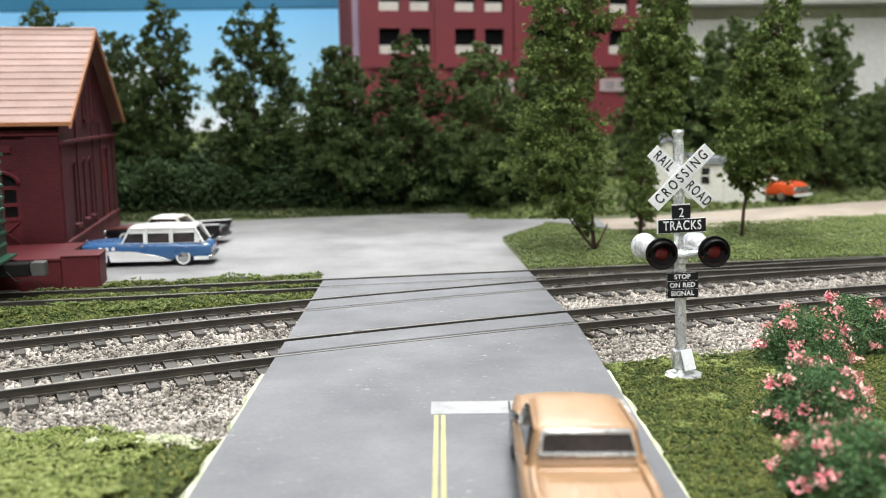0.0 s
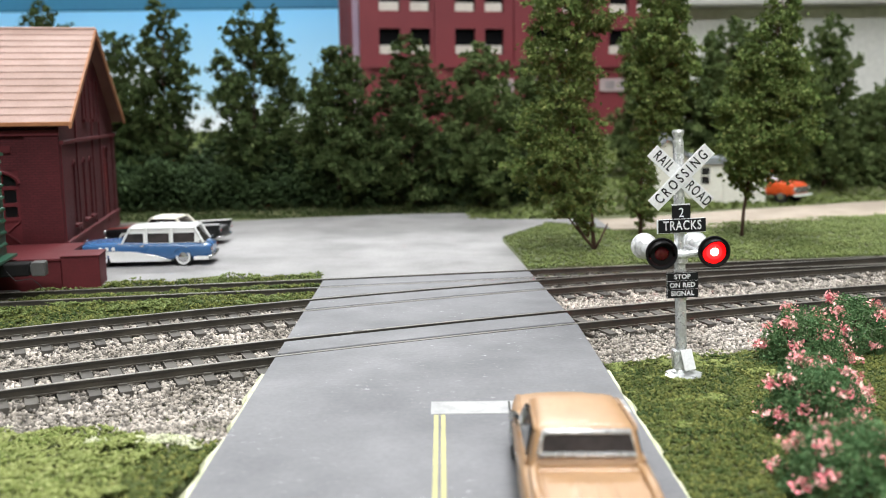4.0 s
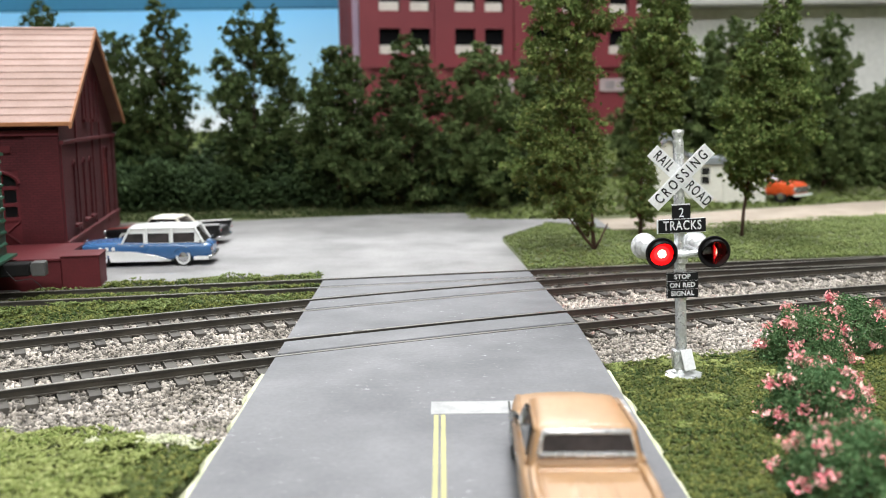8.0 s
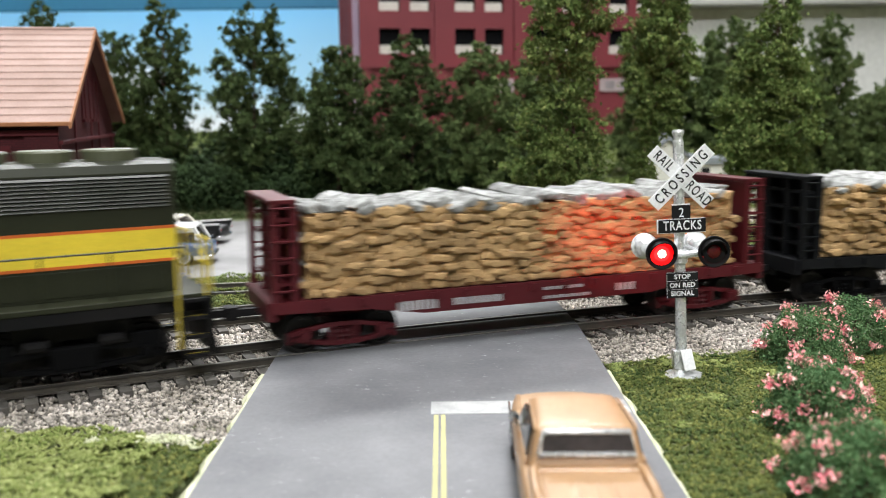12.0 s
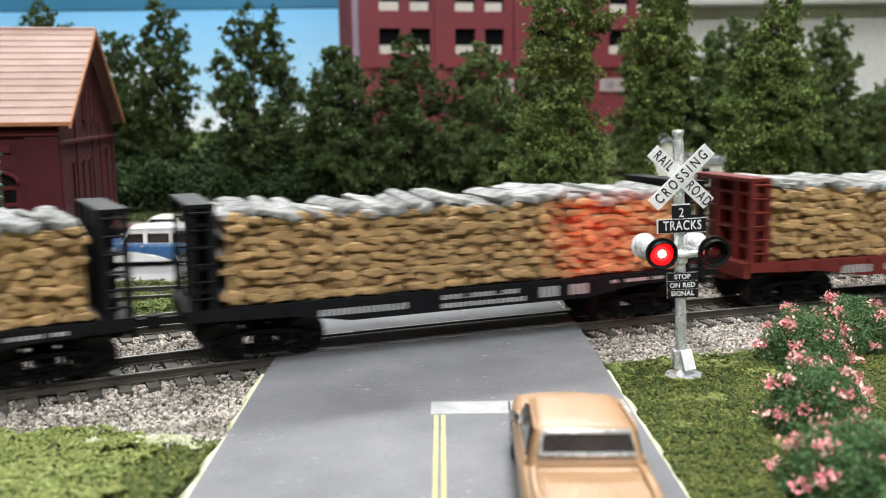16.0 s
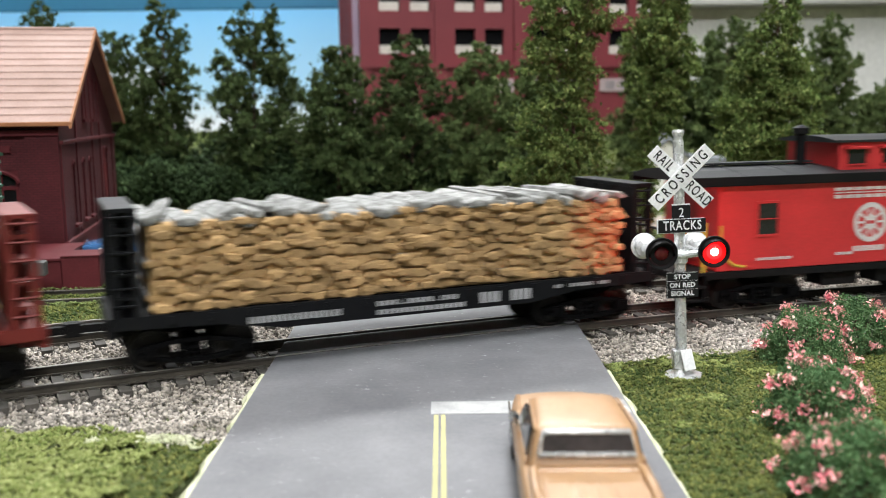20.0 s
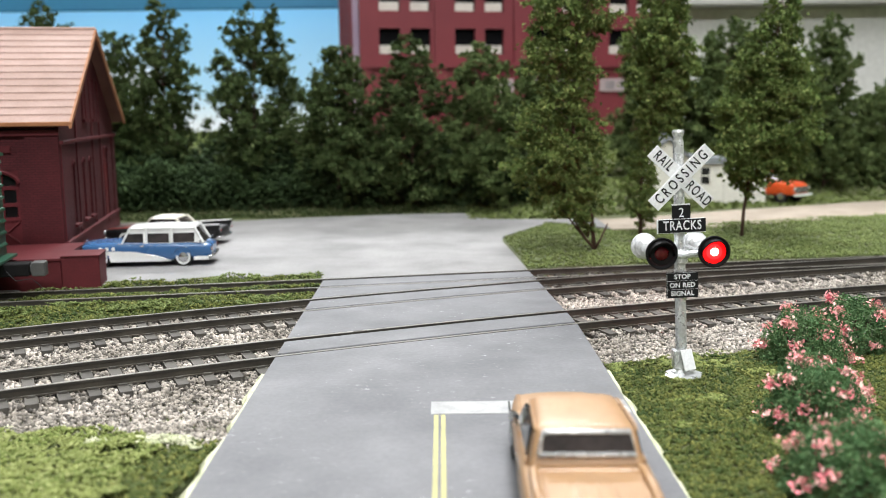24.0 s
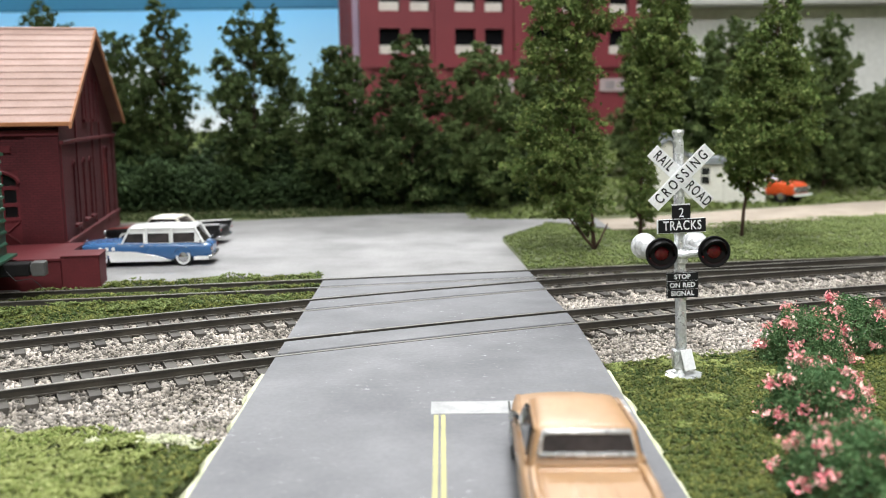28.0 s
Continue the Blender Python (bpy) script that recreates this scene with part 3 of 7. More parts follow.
def locomotive():
    """Diesel road switcher; x runs from its cab's rear wall to its tail, the cab end leads."""
    o = thing("locomotive", "dark green diesel locomotive with a yellow stripe", "locomotive")
    part("frame", Shape().box(-53, -15.5, 14.3, 124, 15.5, 17.2), BLACK, o, bevel=0.3)
    part("walkway", Shape().box(-53.4, -17.2, 17.3, 124.5, 17.2, 18.6), LOCO_GREEN, o, bevel=0.2)
    part("side_sill", Shape().box(-3, -17.0, 14.6, 112, -16.0, 17.2), BLACK, o)
    # long hood with its raised roof blister
    sec = [(-10.8, 18.7), (-10.8, 46.4), (-9.8, 48.2), (-7.5, 49.0), (7.5, 49.0), (9.8, 48.2), (10.8, 46.4), (10.8, 18.7)]
    part("long_hood", Shape().prism(sec, "x", 0.2, 118.3), LOCO_GREEN, o)
    top = Shape()
    ring = lambda x, w, z: [(x, -w, 44.0), (x, -w, z - 1.7), (x, -w + 1.6, z - 0.2), (x, -w * 0.5, z + 0.25), (x, w * 0.5, z + 0.25), (x, w - 1.6, z - 0.2), (x, w, z - 1.7), (x, w, 44.0)]
    top.rings([ring(-32.5, 12.6, 50.6), ring(-31.0, 13.2, 51.6), ring(-4, 13.2, 51.7), ring(1.0, 11.4, 51.7), ring(61.0, 11.4, 51.7), ring(71.0, 11.0, 49.3)])
    part("roof_blister", top, LOCO_GREEN, o)
    for fx in (10, 78, 92, 106):
        fan = Shape().turned([(6.2, 49), (6.2, 51.2), (5.8, 51.6), (4.0, 51.4), (0.9, 51.8)], (fx, 0, 0 if fx > 20 else 2.4), "z", 22)
        part("roof_fan", fan, painted("fan_%d" % fx, (0.10, 0.105, 0.06), 0.5), o)
    part("exhaust_pipe", Shape().box(36, -2.6, 51.5, 43, 2.6, 53.4), BLACK, o, bevel=0.3)
    part("horn", Shape().tube([(-20, -4, 53.2), (-13, -4, 53.2)], [0.9, 0.4], 8), BLACK, o)
    part("antenna_box", Shape().box(-24, 3, 51.7, -14, 8, 53.6), LOCO_GREEN, o, bevel=0.3)
    # louvre panels on both sides
    for s in (-1, 1):
        for x0, x1, z0, z1, n, w in ((76, 116.5, 38.5, 46.0, 9, 10.8), (1.8, 20.5, 40.2, 49.6, 11, 11.42)):
            panel = part("louvre_panel", Shape().box(x0, s * w - 0.1, z0, x1, s * w + 0.1, z1), BLACK, o)
            for k in range(n):
                z = z0 + (z1 - z0) * (k + 0.3) / n
                slat = Shape().prism([(s * (w + 0.05), z), (s * (w + 0.55), z - 0.1), (s * (w + 0.05), z + 0.45)], "x", x0, x1)
                part("slat", slat, LOUVRE_GREEN, panel)
        part("screen_panel", Shape().box(22.0, s * 11.42 - 0.12, 43.2, 68.5, s * 11.42 + 0.12, 48.6), BLACK, o, "black screen panel", bevel=0.1)
        y = s * 10.86
        y0, y1 = min(y, y + s * 0.12), max(y, y + s * 0.12)
        part("yellow_band", Shape().box(0.4, y0, 26.5, 118.0, y1, 33.4), LOCO_YELLOW, o, "yellow band along the hood")
        part("orange_line", Shape().box(0.4, y0 - 0.02, 33.4, 118.0, y1 + 0.02, 34.1), LOCO_ORANGE, o)
        part("orange_line", Shape().box(0.4, y0 - 0.02, 25.8, 118.0, y1 + 0.02, 26.5), LOCO_ORANGE, o)
        # doors along the hood below and above the band
        for k in range(11):
            x = 4 + k * 10.2
            part("hood_door", Shape().box(x, s * 10.8 - 0.14, 19.4, x + 9.0, s * 10.8 + 0.14, 25.2), LOCO_GREEN, o, bevel=0.1)
            if 22 < x < 74:
                part("hood_door", Shape().box(x, s * 10.8 - 0.14, 38.9, x + 9.0, s * 10.8 + 0.14, 46.2), LOCO_GREEN, o, bevel=0.1)
        for z0, z1 in ((35.0, 35.75), (36.1, 36.5), (36.95, 37.7)):
            bars(o, "lettering", 32.4, 75.8, z0, z1, -10.95 if s < 0 else 10.95, 8, LOCO_YELLOW, 0.28)
        # handrail and stanchions
        rail = part("handrail", pipe([(0, s * 16.6, 29.5), (118, s * 16.6, 29.5)], 0.24), LOCO_GREEN, o)
        for k in range(9):
            part("stanchion", pipe([(2 + k * 14.3, s * 16.6, 18.6), (2 + k * 14.3, s * 16.6, 29.5)], 0.26), LOCO_GREEN, rail)
        for sx, w in ((-50.6, 5.5), (119.5, 5.5)):
            steps = Shape()
            for z in (4.0, 8.4, 12.8, 17.0):
                steps.box(sx - w * 0.5, s * 16.6 - 2.2, z, sx + w * 0.5, s * 16.6 + 0.6, z + 0.7)
            for k in (-1, 1):
                steps.box(sx + k * (w * 0.5), s * 16.6 - 2.2, 3.6, sx + k * (w * 0.5) + 0.5, s * 16.6 + 0.4, 18.0)
            step = part("step_well", steps, BLACK, o)
            for z in (4.0, 8.4, 12.8):
                part("tread_edge", Shape().box(sx - w * 0.5, s * 17.25 - 0.1, z + 0.05, sx + w * 0.5, s * 17.25 + 0.1, z + 0.75), RAIL_YELLOW, step)
            for k in (-1, 1):
                part("grab_rail", pipe([(sx + k * 3.2, s * 17.1, 6), (sx + k * 3.2, s * 17.1, 27.0), (sx + k * 2.0, s * 15.6, 29.5)], 0.36), RAIL_YELLOW, step, "yellow grab rail")
    # cab
    cab_sec = [(-16.2, 17.8), (-16.2, 45.4), (-14.6, 46.6), (-13.0, 47.2), (13.0, 47.2), (14.6, 46.6), (16.2, 45.4), (16.2, 17.8)]
    part("cab", Shape().prism(cab_sec, "x", -29.6, 0.0), LOCO_GREEN, o)
    part("cab_front", Shape().prism([(-29.5, 35.5), (-29.5, 47.0), (-33.2, 46.0), (-34.2, 37.0), (-34.2, 35.5)], "y", -12.6, 12.6), LOCO_GREEN, o)
    for s in (-1, 1):
        part("drip_rail", Shape().box(-29.8, s * 16.2 - 0.45, 45.6, 0.0, s * 16.2 + 0.45, 46.2), LOCO_GREEN, o)
        y = s * 16.25
        w = part("cab_window", Shape().box(-22.8, min(y, y + s * .12), 33.4, -11.6, max(y, y + s * .12), 41.6), DARK_GLASS, o)
        f = Shape()
        for x0, z0, x1, z1 in ((-23.2, 32.9, -11.2, 33.6), (-23.2, 41.3, -11.2, 42.0), (-23.2, 32.9, -22.5, 42.0), (-11.9, 32.9, -11.2, 42.0), (-17.5, 33.4, -16.9, 41.6)):
            f.box(x0, min(y, y + s * .45), z0, x1, max(y, y + s * .45), z1)
        part("window_frame", f, painted("window_frame_grey", (0.16, 0.16, 0.165), 0.5), w)
        part("seat_back", Shape().box(-16.3, min(y, y + s * .2), 33.6, -13.2, max(y, y + s * .2), 40.4), painted("cab_interior", (0.17, 0.18, 0.21), 0.6), w)
        em = Shape().turned([(3.0, y), (3.0, y + s * 0.15)], (-17.0, 0, 28.6), "y", 24)
        part("emblem", em, painted("round_emblem", (0.12, 0.11, 0.11), 0.6), o)
        em = Shape().turned([(1.3, y), (1.3, y + s * 0.2)], (-17.0, 0, 28.6), "y", 20)
        part("emblem_centre", em, painted("emblem_red", (0.35, 0.06, 0.05), 0.6), o)
        bars(o, "cab_lettering", -20.4, -13.4, 22.6, 24.4, y - 0.02, 4, RAIL_YELLOW)
        for z in (21.0, 19.8):
            part("vent_bar", Shape().box(-38.5, s * 11.95 - 0.15, z + 1, -33.0, s * 11.95 + 0.15, z + 1.5), LOCO_GREEN, o)
    for y0, y1 in ((-11.6, -4.2), (4.2, 11.6)):
        part("windshield", Shape().prism([(-34.05, 38.2), (-33.45, 43.8), (-33.3, 43.8), (-33.9, 38.2)], "y", y0, y1), painted("windshield_glint", (0.08, 0.09, 0.10), 0.15), o)
    part("number_board", Shape().box(-34.9, -12.4, 44.0, -32.0, -4.2, 46.2), NUMBER_BOARD, o, bevel=0.2)
    part("number_board", Shape().box(-34.9, 4.2, 44.0, -32.0, 12.4, 46.2), NUMBER_BOARD, o, bevel=0.2)
    lamp_box = part("headlight_box", Shape().box(-35.2, -2.0, 44.8, -31.6, 2.0, 50.4), LOCO_GREEN, o, bevel=0.3)
    for z in (46.2, 49.0):
        part("headlight", Shape().turned([(0.85, -35.7), (0.85, -35.1)], (0, 0, z), "x", 14), HEADLIGHT, lamp_box, "lit warm headlight")
    # short nose
    nose = [(-11.8, 18.0), (-11.8, 35.0), (-10.2, 36.8), (10.2, 36.8), (11.8, 35.0), (11.8, 18.0)]
    rings = [[(x, y * k, 18.0 + (z - 18.0) * h) for y, z in nose] for x, k, h in ((-29.7, 1.0, 1.0), (-45.2, 1.0, 0.985), (-47.0, 0.97, 0.955), (-47.9, 0.86, 0.88))]
    part("nose", Shape().rings(rings), LOCO_GREEN, o)
    for s in (-1, 1):
        y = s * 11.82
        band = Shape().prism([(-29.7, 26.5), (-29.7, 33.2), (-42.4, 33.2), (-45.0, 31.2), (-46.5, 28.0), (-46.7, 22.0), (-45.5, 22.0), (-44.7, 24.6), (-42.9, 26.5)], "y", min(y, y + s * .15), max(y, y + s * .15))
        part("yellow_band", band, LOCO_YELLOW, o)
        for z in (26.1, 33.5):
            part("orange_line", Shape().box(-42.8, min(y, y + s * .17), z - 0.35, -29.7, max(y, y + s * .17), z + 0.35), LOCO_ORANGE, o)
    part("nose_front_band", Shape().box(-48.25, -9.6, 26.4, -47.85, 9.6, 32.4), LOCO_YELLOW, o, bevel=0.1)
    # pilots, end rails
    part("pilot", Shape().prism([(-54.0, 17.2), (-54.0, 9), (-55.2, 3.2), (-53.6, 3.2), (-52.6, 9), (-52.6, 17.2)], "y", -11.0, 11.0), BLACK, o)
    part("pilot_edge", Shape().box(-55.75, -11.2, 2.8, -55.25, 11.2, 3.9), RAIL_YELLOW, o, "yellow edge of the pilot")
    part("rear_pilot", Shape().prism([(125.0, 17.2), (125.0, 9), (126.2, 3.2), (124.6, 3.2), (123.6, 9), (123.6, 17.2)], "y", -14.5, 14.5), BLACK, o)
    for x in (-53.8, 124.6):
        for y in (-14.5, -9.5, -4, 4, 9.5, 14.5):
            part("end_post", pipe([(x, y, 18.4), (x, y, 30.4)], 0.36), RAIL_YELLOW, o, "yellow handrail post")
        for y0, y1 in ((-14.5, -4), (4, 14.5)):
            for z in (24.4, 30.4):
                part("end_rail", pipe([(x, y0, z), (x, y1, z)], 0.36), RAIL_YELLOW, o, "yellow handrail")
        part("chain", pipe([(x, -4, 29.5), (x, 0, 28.0), (x, 4, 29.5)], 0.25), BLACK, o)
    part("drop_step", Shape().box(-55.2, -5, 18.8, -54.6, 5, 21.0), BLACK, o, bevel=0.1)
    # tank, air reservoirs, trucks, couplers
    part("fuel_tank", Shape().prism([(-15.0, 13.8), (-15.6, 6.0), (-13.0, 3.2), (13.0, 3.2), (15.6, 6.0), (15.0, 13.8)], "x", 20.0, 56.5), BLACK, o, bevel=0.5)
    part("tank_stripe", Shape().box(22, -15.75, 6.6, 54, -15.45, 7.2), painted("tank_line", (0.16, 0.16, 0.16), 0.4), o)
    part("air_tank", Shape().turned([(0.5, 6), (3.0, 7), (3.0, 18), (0.5, 19)], (0, -12, 10.4), "x", 14), BLACK, o)
    part("battery_box", Shape().box(58, -14.6, 8.4, 66, -9, 13.8), BLACK, o, bevel=0.3)
    part("marker", Shape().box(11.5, -16.4, 12.0, 14.6, -15.6, 13.8), painted("red_valve", (0.42, 0.03, 0.03), 0.5), o)
    for x in (-19, 94):
        for k in (-1, 1):
            part("traction_motor", Shape().box(x + k * 8.5 - 7.0, -9.2, 2.4, x + k * 8.5 + 7.0, 9.2, 10.6), BLACK, o, bevel=0.6)
            part("brake_cylinder", Shape().turned([(0.3, -2.8), (1.5, -2.4), (1.5, 2.4), (0.3, 2.8)], (x + k * 8.0, -12.6, 9.4), "x", 12), BLACK, o)
            part("truck_block", Shape().box(x + k * 15.75 - 3.4, -12.8, 6.6, x + k * 15.75 + 3.4, -11.2, 10.4), BOGIE, o, bevel=0.5)
        part("centre_plate", Shape().box(x - 13, -11.2, 9.8, x + 13, 11.2, 14.2), BLACK, o)
        part("spring_plank", Shape().box(x - 5.0, -13.1, 3.4, x + 5.0, -11.2, 8.6), BOGIE, o, bevel=0.5)
    bogie(o, -19, 31.5, 5.8, 40, BOGIE, 11.4)
    bogie(o, 94, 31.5, 5.8, 40, BOGIE, 11.4)
    coupler(o, -54.3, -1)
    coupler(o, 125.0, 1)
    return o


LOG_FORMS, PALE_FORMS = [], []


def log_forms(rng):
    """Short logs of several girths, with knobbly outlines; and pale ones for the top of the load."""
    for k in range(16):
        s = Shape()
        n = 7
        girth = rng.uniform(0.72, 1.05)
        wide = rng.uniform(1.1, 1.9)
        w = [rng.uniform(0.7, 1.18) for _ in range(n)]
        ring = lambda y, g: [(g * girth * wide * 1.75 * math.cos(2 * math.pi * i / n) * w[i], y, g * girth * 1.36 * math.sin(2 * math.pi * i / n) * w[i]) for i in range(n)]
        a, b = -14.6 - rng.uniform(-0.9, 1.1), 14.6 + rng.uniform(-0.9, 1.1)
        s.rings([ring(a, 0.7), ring(a + 0.4, 1.0), ring(a + 2.4, 1.03), ring(b - 2.4, 1.03), ring(b - 0.4, 1.0), ring(b, 0.7)])
        pale = k >= 10
        s.m = [1 if pale or 14 <= i < 21 else 0 for i in range(35)] + [1 if pale else 0] * 2
        data = s.mesh("log")
        data.materials.append(LOG_END)
        data.materials.append(LOG_BARK)
        (PALE_FORMS if pale else LOG_FORMS).append(data)


def log_car(name, material, seed, label, group, text_at):
    """Bulkhead flat car with a load of short logs laid across it; x = 0 at the first log."""
    rng = random.Random(seed)
    o = thing(name, label, "flat car", group=group)
    part("deck", Shape().box(-8.2, -15.4, 12.4, 135.0, 15.4, 14.2), material, o, bevel=0.2)
    for s in (-1, 1):
        y0, y1 = sorted((s * 15.5, s * 16.3))
        part("side_sill", Shape().prism([(-8.2, 14.4), (-8.2, 11.6), (16, 11.0), (30, 8.8), (97, 8.8), (111, 11.0), (135, 11.6), (135, 14.4)], "y", y0, y1), material, o)
        for k in range(14):
            part("stake_pocket", Shape().box(4 + k * 9.3, y0 - (0.6 if s < 0 else 0), 12.2, 5.6 + k * 9.3, y1 + (0.6 if s > 0 else 0), 14.0), material, o)
        for i, (x0, x1, n, z0, z1) in enumerate(text_at):
            bars(o, "lettering", x0, x1, z0 + 0.2, z1 - 0.2, -16.35 if s < 0 else 16.4, n * 2, LETTER_GREY, 0.34)
    part("centre_sill", Shape().box(-8.0, -3.2, 7.4, 134.8, 3.2, 12.3), material, o)
    for end, way in ((-1.2, -1), (128.0, 1)):
        x0, x1 = sorted((end + way * 1.0, end + way * 2.2))
        sheet = part("bulkhead", Shape().box(x0, -14.6, 14.3, x1, 14.6, 38.6), material, o, bevel=0.2)
        for y in (-15.2, -5.2, 5.2, 15.2):
            xa, xb = sorted((end + way * 0.6, end + way * 7.0))
            xc = end + way * 3.6
            for near, far in ((0.6, 2.3), (5.2, 7.0)) if abs(y) > 10 else ((0.6, 5.6),):
                part("bulkhead_post", Shape().prism([(end + way * near, 14.3), (end + way * far, 14.3), (end + way * (far - 0.3), 38.6), (end + way * near, 38.6)], "y", y - 0.8, y + 0.8), material, sheet)
        part("bulkhead_cap", Shape().box(min(end + way * 0.4, end + way * 7.0), -16.0, 38.0, max(end + way * 0.4, end + way * 7.0), 16.0, 39.0), material, sheet, bevel=0.15)
        for z in (18.0, 23.2, 28.4, 33.6, 37.4):
            xa, xb = sorted((end + way * 2.3, end + way * 5.0))
            part("bulkhead_rib", Shape().box(xa, -14.4, z, xb, 14.4, z + 0.9), material, sheet)
        for s in (-1, 1):
            for z in range(17, 38, 4):
                part("ladder_rung", pipe([(end + way * 1.2, s * 16.35, z), (end + way * 6.6, s * 16.35, z)], 0.3, 5), material, sheet)
        part("end_sill", Shape().box(min(end + way * 6, end + way * 8.0), -15.4, 9.6, max(end + way * 6, end + way * 8.0), 15.4, 14.2), material, o, bevel=0.2)
        part("brake_pipe", pipe([(end + way * 8, 4, 10), (end + way * 10.5, 4.4, 7.4)], 0.35), BLACK, o)
    part("load_core", Shape().box(0.8, -13.2, 14.3, 125.6, 13.2, 35.0), LOG_END, o)
    # logs, row upon row, and loose pale ones on top
    for row in range(10):
        z = 15.4 + row * 2.12
        for k in range(37):
            x = 1.8 + k * 3.38 + (1.7 if row % 2 == 0 else 0) + rng.uniform(-0.9, 0.9)
            if x > 125.2:
                continue
            dz = rng.uniform(-0.55, 0.55) + 0.9 * noise.noise(Vector((k * 0.3 + row * 0.9, seed * 3.1, row * 0.4)))
            part("log", LOG_FORMS[rng.randrange(10)], LOG_END, o, at=P(x, rng.uniform(-0.7, 0.7), max(z + dz, 15.5), 0, rng.uniform(-14, 14) + 180 * rng.randrange(2), rng.uniform(-3, 3)))
    for k in range(42):
        x = 2.0 + k * 2.96 + rng.uniform(-1.2, 1.2)
        z = 35.5 + rng.uniform(-0.9, 1.2) + 1.2 * noise.noise(Vector((k * 0.21, seed * 3.1, 0)))
        part("log", PALE_FORMS[rng.randrange(6)], LOG_BARK, o, "pale grey log on top of the load", at=P(x, rng.uniform(-1.2, 1.2), z, rng.uniform(-2, 2), rng.uniform(-25, 25), rng.uniform(-11, 11)))
    bogie(o, 10, 20.0, 4.8, 27, MAROON_CAR if material is MAROON_CAR else BOGIE, 10.8)
    bogie(o, 117, 20.0, 4.8, 27, MAROON_CAR if material is MAROON_CAR else BOGIE, 10.8)
    coupler(o, -8.0, -1)
    coupler(o, 134.8, 1)
    return o


def caboose():
    o = thing("caboose", "bright red caboose with a black roof and a cupola", "caboose")
    part("body", Shape().box(0, -15.3, 12.5, 107.5, 15.3, 39.0), CABOOSE_RED, o, bevel=0.4)
    part("floor_frame", Shape().box(-11.5, -15.0, 10.2, 119.5, 15.0, 12.4), BLACK, o, bevel=0.2)
    sec = [(-16.9, 38.6), (-16.9, 39.6), (-9, 41.2), (0, 42.0), (9, 41.2), (16.9, 39.6), (16.9, 38.6)]
    part("roof", Shape().prism(sec, "x", -10.5, 118.0), ROOF_BLACK, o)
    for s in (-1, 1):
        y0, y1 = sorted((s * 16.2, s * 17.3))
        part("roof_edge", Shape().box(-10.8, y0, 37.2, 118.3, y1, 39.9), BLACK, o, bevel=0.2)
    part("roof_walk", Shape().box(-10.0, -2.4, 42.3, 40.5, 2.4, 42.9), ROOF_BLACK, o)
    part("roof_walk", Shape().box(68, -2.4, 42.3, 117.5, 2.4, 42.9), ROOF_BLACK, o)
    for x in (-8, 8, 24, 76, 92, 108):
        part("roof_rib", Shape().prism([(-16.9, 39.7), (-9, 41.3), (0, 42.15), (9, 41.3), (16.9, 39.7), (16.9, 39.5), (0, 41.9), (-16.9, 39.5)], "x", x, x + 0.8), ROOF_BLACK, o)
    part("cupola", Shape().box(42, -12.6, 39.8, 66.5, 12.6, 48.6), CABOOSE_RED, o, bevel=0.3)
    part("cupola_roof", Shape().prism([(-13.6, 48.6), (-13.6, 49.3), (-7, 50.2), (0, 50.6), (7, 50.2), (13.6, 49.3), (13.6, 48.6)], "x", 39.6, 69.0), ROOF_BLACK, o)
    for s in (-1, 1):
        for x in (45.0, 57.5):
            w = part("cupola_window", Shape().box(x, s * 12.65 - .1, 42.2, x + 6.2, s * 12.65 + .1, 46.4), DARK_GLASS, o)
            part("visor", Shape().box(x - 1.6, min(s * 12.7, s * 14.4), 46.7, x + 7.8, max(s * 12.7, s * 14.4), 47.3), CABOOSE_RED, w)
            part("sill", Shape().box(x - 0.4, s * 12.7 - .35, 41.7, x + 6.6, s * 12.7 + .35, 42.2), CABOOSE_RED, w)
        for x0, z0, x1, z1 in ((12.9, 22.8, 19.4, 31.8), (89.6, 30.3, 96.0, 35.3), (89.6, 20.2, 96.0, 25.3)):
            w = part("side_window", Shape().box(x0, s * 15.35 - .1, z0, x1, s * 15.35 + .1, z1), DARK_GLASS, o)
            f = Shape()
            for a, b, c, d in ((x0 - .7, z0 - .7, x1 + .7, z0), (x0 - .7, z1, x1 + .7, z1 + .7), (x0 - .7, z0, x0, z1), (x1, z0, x1 + .7, z1), (x0, (z0 + z1) / 2 - .15, x1, (z0 + z1) / 2 + .15)):
                f.box(a, s * 15.4 - .35, b, c, s * 15.4 + .35, d)
            part("window_frame", f, CABOOSE_RED, w)
        y = s * 15.42
        for z0, z1 in ((32.3, 33.3), (33.75, 34.15), (34.6, 35.5)):
            bars(o, "lettering", 38.7, 66.6, z0, z1, y, 8, LETTER_WHITE, 0.18)
        bars(o, "lettering", 46.0, 57.5, 16.2, 17.8, y, 6, LETTER_WHITE)
        for x0, x1, z in ((13, 25, 15.2), (40, 46, 15.4), (66, 75, 15.4), (88, 93, 15.4)):
            bars(o, "lettering", x0, x1, z, z + 0.8, y, 6, LETTER_WHITE)
        ring = Shape().turned([(5.9, y - 0.1), (6.0, y + s * 0.1), (4.6, y + s * 0.1), (4.5, y - 0.1)], (51.8, 0, 24.8), "y", 32, caps=False)
        part("emblem_ring", ring, LETTER_WHITE, o)
        part("emblem_disc", Shape().turned([(2.3, y - 0.1), (2.3, y + s * 0.12)], (51.8, 0, 24.8), "y", 28), LETTER_WHITE, o)
